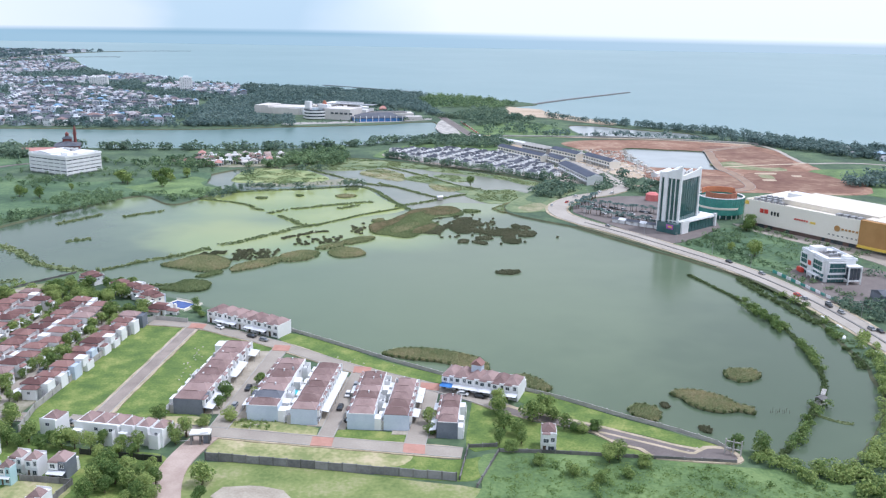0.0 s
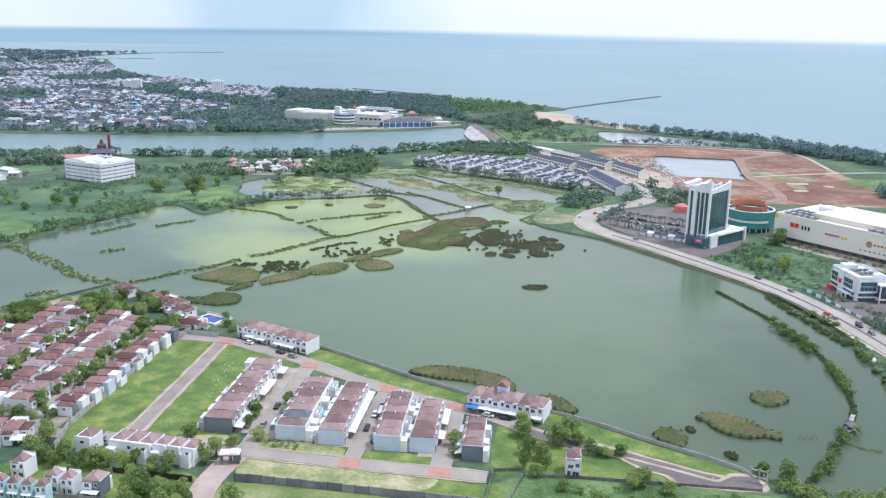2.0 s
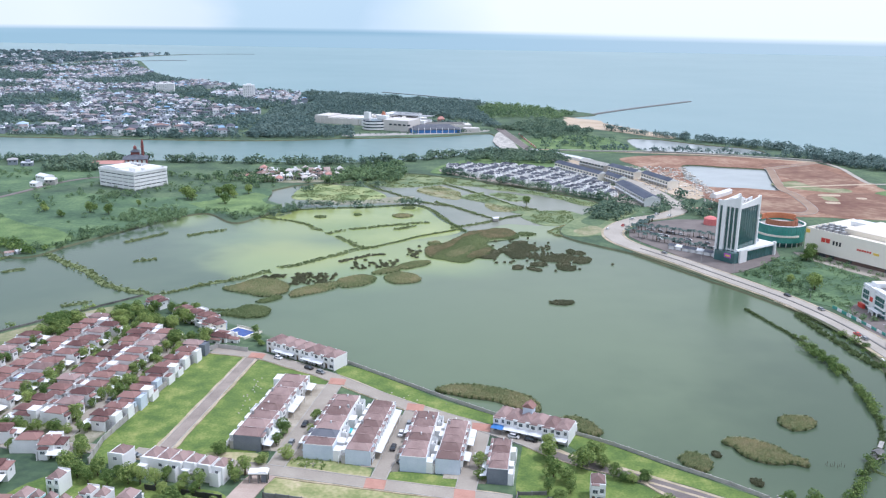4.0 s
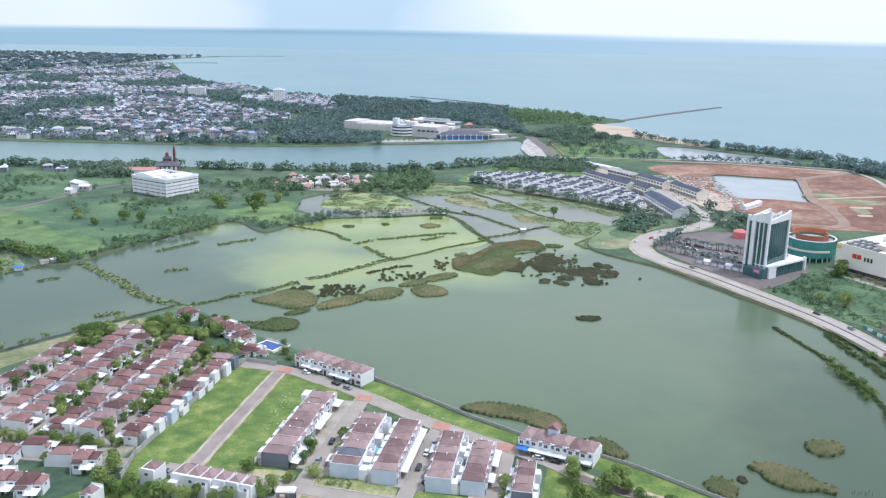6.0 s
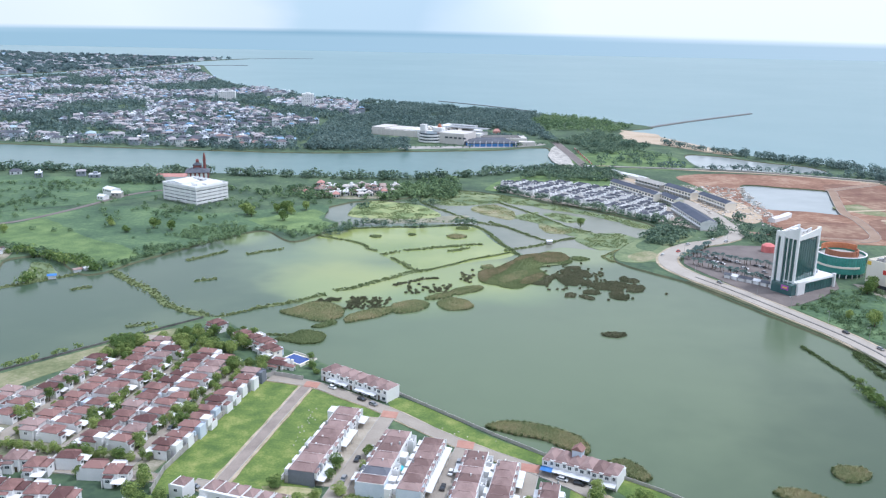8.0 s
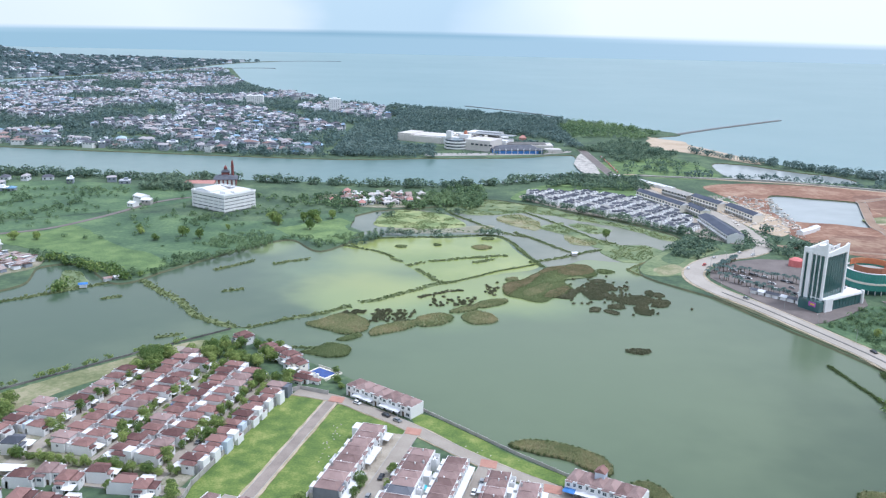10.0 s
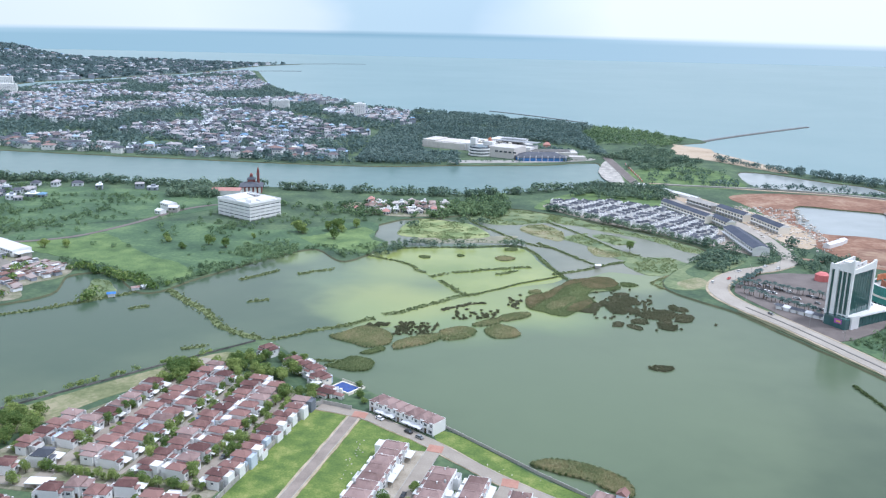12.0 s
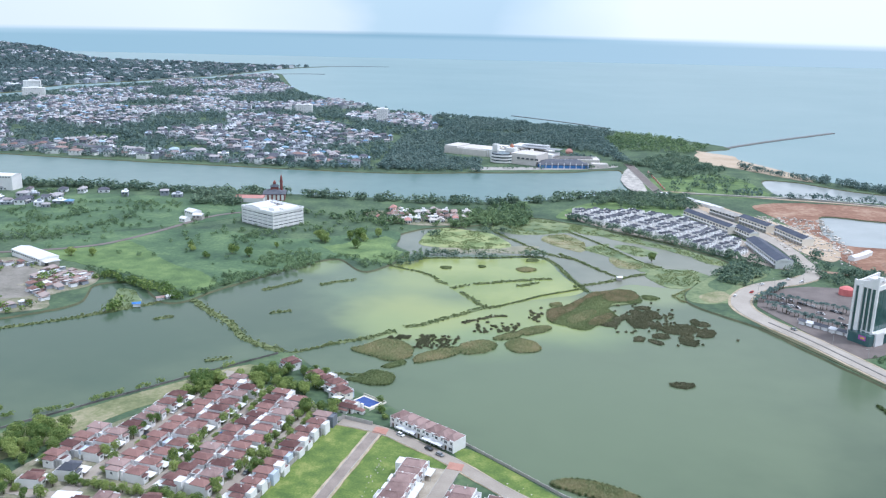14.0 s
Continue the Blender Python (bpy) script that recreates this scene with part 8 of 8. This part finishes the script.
grove("thicket", np.concatenate([scatter([(94, 242), (100, 247), (112, 236), (124, 234), (138, 248), (152, 270), (190, 260), (180, 215), (130, 215), (104, 232)], 3.4, 35), along([(150, 268), (168, 300), (178, 330), (182, 350)], 2.2, 8, 36)]), 3.7, "dense green thicket on the lake's corner", 12, 300, mats="leaf", leaf=0.135)
grove("meadow_bushes", scatter([(14, 222), (20, 241), (90, 235), (118, 224), (150, 200), (40, 175), (10, 200)], 8.0, 37, (0.05, -0.1)), 1.5, "low bushes in the lush meadow", 13, 150, 0.8, "leaf", leaf=0.14)
grove("shore_bushes", np.concatenate([along(c, 0.9, w, 38 + k) for k, (c, w) in enumerate([([(-274, 327), (-266, 334)], 3), ([(-262.5, 336), (-261, 339)], 2), ([(-255, 349), (-247, 359)], 2.5), ([(-242, 367), (-239, 371)], 2), ([(-235, 376), (-233.5, 378)], 2), ([(-226, 388), (-218, 397)], 2), ([(-212, 405), (-209, 409)], 1.5), ([(-290, 316), (-283, 324)], 5)])]), 2.3, "bushes in clumps along the shore wall", 14, 90, mats="leaf", leaf=0.2)
grove("office_trees", np.concatenate([scatter([(192, 404), (224, 398), (234, 380), (202, 368), (194, 384)], 4.0, 46), along([(228, 452), (246, 440), (256, 424)], 4, 6, 47)]), 4.6, "dark trees beside the office forecourt", 16, 72, mats="belt_leaf", leaf=0.2)
grove("plot_trees", np.concatenate([along([(190, 455), (178, 478), (166, 499), (152, 518)], 3.6, 5, 39), scatter([(150, 514), (168, 534), (186, 522), (192, 500), (178, 490), (166, 500)], 5.6, 40), along([(186, 535), (205, 562), (222, 540)], 3.0, 6, 41), along([(190, 440), (200, 425), (206, 412), (240, 408)], 2.4, 8, 42), scatter([(192, 480), (205, 540), (232, 510), (244, 486), (228, 468)], 11, 43), scatter([(148, 512), (166, 536), (186, 560), (206, 562), (212, 550), (190, 536), (180, 505), (182, 478), (186, 460), (172, 466)], 6.0, 44), along([(206, 562), (228, 528), (250, 494)], 3, 6, 45)]), 2.7, "trees and bushes edging the vacant plot", 15, 66, mats="light_leaf", leaf=0.22)
p = scatter([(150, 512), (168, 536), (190, 560), (206, 560), (226, 528), (248, 494), (232, 464), (212, 476), (198, 472), (188, 452), (172, 466)], 2.2, 143, (0.06, -0.1))
stuff("plot_tufts", quads_mesh("plot_tufts", leaf_cloud(lifted(p, GROUND + 0.1), 0.5 + 0.9 * np.random.RandomState(143).rand(len(p)), 16, 0.22, 0.5, 143), "light_leaf"), "rank tufts and low scrub on the vacant plot", "grass")
p = scatter([(14, 222), (20, 241), (90, 235), (130, 215), (40, 175), (10, 200)], 1.5, 60, (0.09, -0.25))
stuff("grass_tufts", quads_mesh("grass_tufts", leaf_cloud(lifted(p, GROUND + 0.05), 0.5 + 0.9 * np.random.RandomState(60).rand(len(p)), 20, 0.15, 0.4, 60), "meadow_blade"), "lush tussocks of tall meadow grass", "grass")

# ---- the town across the river ----
# Blue-grey tint of the walls stands in for distance haze
M["town_wall"] = material("haze_tinted_town_walls", (0.28, 0.31, 0.36), (0.78, 0.80, 0.83), 0.02, 0.4, 0.8, 0, island=1.3, mid=(0.52, 0.54, 0.58))
M["town_roof"] = material("mixed_town_roofs", (0.10, 0.105, 0.13), (0.40, 0.38, 0.39), 0.02, 0.4, 0.8, 0, island=1.3, mid=(0.21, 0.165, 0.16))
M["town_blue"] = material("blue_town_roofs", (0.16, 0.3, 0.45), (0.4, 0.52, 0.62), 0.02, 0.4, 0.7, 0, island=1.0)
M["village_roof"] = material("mixed_village_roofs", (0.20, 0.13, 0.11), (0.56, 0.52, 0.49), 0.02, 0.4, 0.8, 0, island=1.2, mid=(0.36, 0.27, 0.24))
M["rust_roof"] = material("rusty_sheet_roofs", (0.13, 0.075, 0.06), (0.38, 0.31, 0.285), 0.05, 0.6, 0.8, 0, island=1.3, mid=(0.25, 0.135, 0.11))


def town_mesh(points, seed, low=7, high=14, tall=(3.5, 8.0), roofs=1, windows=True, base=GROUND):
    r = random.Random(seed)
    g = Geo()
    for x, y in points:
        z0 = base(x, y) if callable(base) else base
        w, d = r.uniform(low, high), r.uniform(low, high)
        h = r.choice((tall[0], tall[0], tall[1], tall[1] * r.uniform(0.8, 1.3)))
        t = radians(20 + r.choice((0, 90)) + r.uniform(-9, 9))
        g.box(x, y, z0 - 1, w, d, h + 1, t, 0)
        kind = r.random()
        m = 2 if kind < 0.05 else 1
        if kind < 0.45:
            g.hip(x, y, z0 + h, w, d, r.uniform(1.5, 2.8), t, m, 0.5)
        elif kind < 0.70:
            g.gable(x, y, z0 + h, w, d, r.uniform(1.4, 2.6), t, m, 0.4)
        else:
            g.box(x, y, z0 + h, w + 0.4, d + 0.4, 0.4, t, 0)
            g.box(x + 1, y, z0 + h + 0.4, w * 0.4, d * 0.4, 2.2, t, 0)
        if windows and y < 1500:
            c, s = math.cos(t), math.sin(t)
            for side in ((0, -1), (0, 1), (-1, 0), (1, 0)):
                n = 2
                for k in range(n):
                    o = (k - 0.5) * 0.5
                    lx, ly = (w * o, side[1] * d / 2) if side[0] == 0 else (side[0] * w / 2, d * o)
                    if side[1] * c + side[0] * s > 0.3:
                        continue
                    g.box(x + c * lx - s * ly, y + s * lx + c * ly, z0 + h - 2.3, 1.6, 1.6, 1.5, t, 3)
    return g


town_area = [(-1850, 1046), (-1000, 1046), (-448, 1062), (-345, 1080), (-350, 1200), (-400, 1400), (-360, 1560), (-420, 1770), (-560, 1870), (-826, 2130), (-996, 2380), (-1173, 2730), (-1300, 2950), (-1410, 2480), (-1490, 2050), (-1450, 1790), (-1850, 1500)]
wedge = lambda p, lim=0.98: p[(p[:, 0] > -lim * p[:, 1])]
spots = wedge(scatter(town_area, 10.8, 50, (0.0052, -0.02)))
near_spots, spots = spots[(spots[:, 1] < 1118) & (spots[:, 0] > -960)][:60], spots[~((spots[:, 1] < 1118) & (spots[:, 0] > -960))]
g = town_mesh(spots, 51, 5.5, 11.5)
tagged(part("town_houses", g, ("town_wall", "town_roof", "town_blue", "window")), "crowded white and red-roofed town houses", "houses", kind="stuff")
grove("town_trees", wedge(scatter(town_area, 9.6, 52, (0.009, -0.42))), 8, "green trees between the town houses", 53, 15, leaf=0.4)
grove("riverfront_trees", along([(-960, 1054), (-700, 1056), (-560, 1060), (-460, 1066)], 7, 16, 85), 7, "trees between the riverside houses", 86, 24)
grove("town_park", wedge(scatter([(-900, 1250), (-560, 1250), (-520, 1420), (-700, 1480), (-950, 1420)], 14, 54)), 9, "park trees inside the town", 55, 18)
front = np.concatenate([along([(-900, 1056), (-700, 1058), (-560, 1062), (-460, 1070)], 21, 22, 56), near_spots])
for k, (x, y) in enumerate(front):
    r = random.Random(700 + k)
    w, d, h = r.uniform(7, 22), r.uniform(8, 14), r.choice((3.4, 4.0, 6.5, 7.5, 9.0))
    ho = tagged(new("riverside_house"), ("white riverside house with a brown roof", "pale riverside house with a grey roof", "white riverside house with a slate hipped roof")[k % 3], "house", "houses on the river bank")
    ho.matrix_basis = turned(x, y + 8, GROUND, r.uniform(-25, 30))
    part("wall", Geo().box(0, 0, 0, w, d, h), ("white", "pale_blue", "white")[k % 3], ho)
    part("roof", Geo().hip(0, 0, h, w, d, 2.4, over=0.6), ("roof_brown", "roof_slate", "roof_slate")[k % 3], ho)
    for j in range(3):
        part("window", Geo().box(-w * 0.3 + w * 0.3 * j, -d / 2 - 0.05, h - 2.3, 1.8, 0.2, 1.4), "window", ho)
bankside = wedge(scatter([(-1060, 1050), (-700, 1058), (-460, 1070), (-352, 1088), (-352, 1140), (-700, 1120), (-1060, 1110)], 14, 120, (0.02, -0.2)))
bankside = bankside[[min(math.hypot(x - a, y - b - 8) for a, b in front) > 15 for x, y in bankside]]
tagged(part("bankside_houses", town_mesh(bankside, 121, 7, 15, (3.5, 7.5)), ("town_wall", "town_roof", "town_blue", "window")), "mixed pale houses behind the river front", "houses", kind="stuff")
far_town = wedge(scatter(head, 42, 57, (0.0015, -0.35)), 1.05)
g = town_mesh(far_town, 58, 12, 20, (5, 9), windows=False, base=rise)
tagged(part("headland_houses", g, ("town_wall", "town_roof", "town_blue", "window")), "pale houses scattered over the headland", "houses", kind="stuff")
p = wedge(scatter(head, 24, 59), 1.05)
q = np.stack([[x, y, rise(x, y) + 4] for x, y in p])
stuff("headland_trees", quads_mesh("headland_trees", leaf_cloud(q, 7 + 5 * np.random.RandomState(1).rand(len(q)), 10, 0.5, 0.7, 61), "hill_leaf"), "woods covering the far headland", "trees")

# village and settlements on the near bank
g = town_mesh(scatter([(-262, 828), (-160, 842), (-148, 795), (-222, 780), (-250, 796)], 8, 62, (0.03, -0.25)), 63, 4, 7.5, (3.0, 4.5))
tagged(part("village_houses", g, ("white", "village_roof", "rose", "window")), "white village houses with red roofs", "houses", kind="stuff")
def shed_mesh(points, seed, low, high):
    """Low sheds with single-pitch sheet roofs leaning this way and that."""
    r = random.Random(seed)
    g = Geo()
    for x, y in points:
        w, d, h, t = r.uniform(low, high), r.uniform(low, high) * 1.3, r.uniform(2.0, 2.9), radians(-28 + r.choice((0, 90)) + r.uniform(-8, 8))
        c, sn = math.cos(t), math.sin(t)
        g.box(x, y, GROUND, w, d, h, t, 0)
        pts = [(sx * (w / 2 + 0.4), sy * (d / 2 + 0.4), h + up + (0.7 if sx > 0 else 0)) for up in (0, 0.12) for sx, sy in ((-1, -1), (1, -1), (1, 1), (-1, 1))]
        kind = r.random()
        g.add([(x + c * a - sn * b, y + sn * a + c * b, GROUND + z) for a, b, z in pts], [(3, 2, 1, 0), (4, 5, 6, 7), (0, 1, 5, 4), (1, 2, 6, 5), (2, 3, 7, 6), (3, 0, 4, 7)], 2 if kind < 0.22 else 1)
    return g


g = shed_mesh(np.concatenate([scatter([(-428, 550), (-390, 543), (-376, 522), (-388, 500), (-412, 505), (-425, 528)], 4.6, 64), along([(-402, 497), (-392, 490), (-382, 480)], 2.6, 6, 65), along([(-400, 448), (-394, 457), (-387, 468)], 2.4, 5, 66), scatter([(-480, 545), (-465, 560), (-440, 548), (-446, 538)], 8, 67), scatter([(-480, 480), (-440, 450), (-400, 450), (-440, 490)], 9, 68)]), 66, 2.6, 5.6)
tagged(part("settlement_sheds", g, ("town_wall", "rust_roof", "metal")), "tightly packed sheds with rusty and white sheet roofs", "sheds", kind="stuff")
hall = tagged(new("storage_hall"), "long low storage hall with a white sheet roof", "hall")
hall.matrix_basis = turned(-452, 566.5, GROUND, -28)
part("wall", Geo().box(0, 0.6, 0, 50, 8.3, 3.6), "concrete", hall)
part("roof", Geo().gable(0, 0, 3.6, 51, 11.5, 1.0, over=0.4), "metal", hall)
# Black panels along the front paint the shade below the roof
for x in range(-20, 21, 10):
    part("doorway", Geo().box(x, -3.56, 0, 8.4, 0.12, 3.2), "black", hall)
g = town_mesh(np.concatenate([along([(-700, 800), (-640, 812), (-560, 822), (-480, 830)], 26, 18, 66), scatter([(-640, 720), (-560, 730), (-560, 790), (-640, 790)], 17, 67)]), 68, 6, 12, (3.2, 5.0))
tagged(part("bank_houses", g, ("town_wall", "town_roof", "town_blue", "window")), "low pale houses by the river", "houses", kind="stuff")
for k, (x, y, roof, lab) in enumerate([(-317, 487, "blue", "small shack with a blue sheet roof on the shore"), (-309, 503, "rust_roof", "shack with a rusty roof among shore bushes"), (-305, 508, "metal", "shack with a pale sheet roof on the shore")]):
    hs = tagged(new("shore_shack"), lab, "shack")
    hs.matrix_basis = turned(x, y, 0.4, 30 + 14 * k)
    part("wall", Geo().box(0, 0, 0, 4.6, 3.4, 2.3), "town_wall", hs)
    part("roof", Geo().gable(0, 0, 2.3, 5.0, 3.8, 0.9, over=0.4), roof, hs)
    for px, py in ((-2.2, -1.6), (2.2, -1.6)):
        part("stilt", Geo().tube(px, py, -1.2, 0.1, 0.12, 0.12, 6), "bark", hs)
g = town_mesh(scatter([(560, 860), (420, 960), (460, 860), (540, 800)], 16, 71), 72, 6, 11, (3.2, 5.0))
tagged(part("coast_houses", g, ("town_wall", "town_roof", "town_blue", "window")), "pale houses among the coastal trees", "houses", kind="stuff")

# traffic on the lakeside road and the car park
line = smooth([(196, 310), (187, 373), (178, 420), (163, 461), (141, 500), (116, 541), (96, 569), (84, 593), (83, 616), (92, 640), (107, 660), (126, 674), (143, 693)], 3.0, False)
for k in range(17):
    i = tr.randrange(2, len(line) - 2)
    (ax, ay), (bx, by) = line[i - 1], line[i + 1]
    l_, side = math.hypot(bx - ax, by - ay), tr.choice((-4.6, -2.6, 2.6, 4.6))
    nx, ny = (by - ay) / l_, -(bx - ax) / l_
    set_car((0, 1, 2, 1, 2, 0, 2, 3)[tr.randrange(8)], turned(line[i][0] + nx * side, line[i][1] + ny * side, GROUND + 0.46, math.degrees(math.atan2(-(bx - ax), by - ay)) + (180 if side < 0 else 0)))
for k in range(30):
    s, row = tr.random(), tr.choice((0, 1, 2))
    set_car(tr.randrange(3), turned(110 + 38 * s, 600 - 26 * s + 14 * row, GROUND + 0.22, 50))
# lamp posts along the lakeside road
def lamp():
    ob = tagged(new("street_lamp"), "slim grey street lamp beside the road", "lamp", "lamps along the lakeside road")
    part("pole", Geo().tube(0, 0, 0, 8.0, 0.12, 0.07, 8), "steel", ob)
    part("arm", Geo().box(0.9, 0, 7.9, 1.9, 0.1, 0.1), "steel", ob)
    part("head", Geo().box(1.7, 0, 7.78, 0.6, 0.25, 0.14), "white", ob)
    return ob


lp, first = lamp(), True
for i in range(4, len(line) - 2, 9):
    (ax, ay), (bx, by) = line[i - 1], line[i + 1]
    l_ = math.hypot(bx - ax, by - ay)
    m = turned(line[i][0] + (by - ay) / l_ * 8.2, line[i][1] - (bx - ax) / l_ * 8.2, GROUND, math.degrees(math.atan2(by - ay, bx - ax)) + 90)
    if first:
        lp.matrix_basis, first = m, False
    else:
        copy_thing(lp, m)


# small things by the water and between the houses
stakes = tagged(new("fishing_stakes"), "thin dark fishing stakes standing in the lake", "stakes")
stakes.matrix_basis = turned(119, 277, 0.0)
for k in range(9):
    part("stake", Geo().tube(-3.2 + 0.8 * k, 0.5 * math.sin(2.1 * k), -0.8, 1.2 + 0.4 * ((k * 5) % 3), 0.07, 0.05, 6), "bark", stakes)
sluice = tagged(new("sluice_frame"), "grey concrete sluice posts at the wall's end", "sluice")
sluice.matrix_basis = turned(91.5, 243.5, GROUND, -25)
for x in (-2.4, 0.0, 2.4):
    part("post", Geo().box(x, 0, 0, 0.4, 0.4, 5.5), "concrete", sluice)
part("beam", Geo().box(0, 0, 2.2, 5.2, 0.3, 0.3).box(0, 0, 4.6, 5.2, 0.3, 0.3), "concrete", sluice)
post_hut = tagged(new("fishing_hut"), "small weathered fishing hut on the dyke", "hut")
post_hut.matrix_basis = turned(136.5, 285, 0.2, 35)
part("deck", Geo().box(0, 0, 0.5, 5.0, 3.4, 0.2), "concrete", post_hut)
part("roof", Geo().gable(0, 0, 2.4, 3.4, 2.6, 0.7, over=0.3), "dark_concrete", post_hut)
for x, y in ((-1.5, -1.1), (1.5, -1.1), (-1.5, 1.1), (1.5, 1.1)):
    part("post", Geo().tube(x, y, -0.8, 2.5, 0.1, 0.1, 6), "bark", post_hut)
sluice_deck = tagged(new("footbridge"), "short grey plank bridge across the dyke's gap", "bridge")
sluice_deck.matrix_basis = turned(141.5, 294, 0.2, 60)
part("deck", Geo().box(0, 0, 0.6, 6.0, 1.6, 0.16), "concrete", sluice_deck)
for x in (-2.4, 2.4):
    part("post", Geo().box(x, 0, -0.8, 0.3, 1.4, 1.4), "concrete", sluice_deck)
for k, (x, y, turn) in enumerate([(184, 378, 100), (186, 366, 96), (182, 352, 60), (186, 342, 70), (188, 334, 100)]):
    b = tagged(new("boat_hull"), "white upturned boat hull on the bank", "boat", "hulls on the road bank")
    b.matrix_basis = turned(x - 7, y, GROUND + 0.1, turn)
    part("hull", Geo().add([(-2.2, -0.7, 0), (1.6, -0.7, 0), (2.6, 0, 0), (1.6, 0.7, 0), (-2.2, 0.7, 0), (-1.9, -0.3, 0.6), (1.4, -0.3, 0.6), (1.4, 0.3, 0.6), (-1.9, 0.3, 0.6)], [(0, 1, 6, 5), (1, 2, 6), (2, 7, 6), (2, 3, 7), (3, 4, 8, 7), (4, 0, 5, 8), (5, 6, 7, 8)]), "white", b)
hut = tagged(new("marsh_hut"), "small white hut on the marsh dyke", "hut")
hut.matrix_basis = turned(-3, 645, 0.3, 20)
part("wall", Geo().box(0, 0, 0, 4.0, 3.0, 2.3), "concrete", hut)
part("roof", Geo().gable(0, 0, 2.3, 4.0, 3.0, 1.0, over=0.4), "metal", hut)
tarp = tagged(new("tarpaulin"), "turquoise tarpaulin stretched over a back yard", "tarpaulin")
tarp.matrix_basis = turned(-52.6, 279, GROUND + 3.2, 4)
v = [(x * 0.6 - 2.4, y * 0.6 - 1.8, 0.35 * math.sin(x * 0.9) * math.cos(y * 0.7)) for y in range(7) for x in range(9)]
part("sheet", Geo().add(v, [(y * 9 + x, y * 9 + x + 1, y * 9 + x + 10, y * 9 + x + 9) for y in range(6) for x in range(8)]), "turquoise", tarp)
for x, y in ((-2.3, -1.7), (2.3, -1.7), (-2.3, 1.7), (2.3, 1.7)):
    part("pole", Geo().tube(x, y, -3.2, 0.1, 0.05, 0.05, 6), "steel", tarp)
chips = Geo()
for k in range(80):
    x, y = tr.choice([(-98 + tr.gauss(0, 1.5), 313 + tr.gauss(0, 9)), (-61 + tr.gauss(0, 3), 259 + tr.gauss(0, 1.2)), (-36 + tr.gauss(0, 10), 314 + tr.gauss(0, 2)), (70 + tr.gauss(0, 8), 247 + tr.gauss(0, 1))])
    chips.box(x, y, GROUND, tr.uniform(0.2, 0.6), tr.uniform(0.2, 0.5), tr.uniform(0.2, 0.4), tr.uniform(0, 3))
tagged(part("building_debris", chips, "pale_rubble"), "scattered pale building debris on the grass", "rubble", kind="stuff")
p = scatter([(-68, 257.5), (-56, 256), (-55, 262), (-67, 263.5)], 1.1, 96)
grove("garden_rows", p, 0.9, "low green vegetable plants before the houses", 97, 30, 0.5, "leaf")
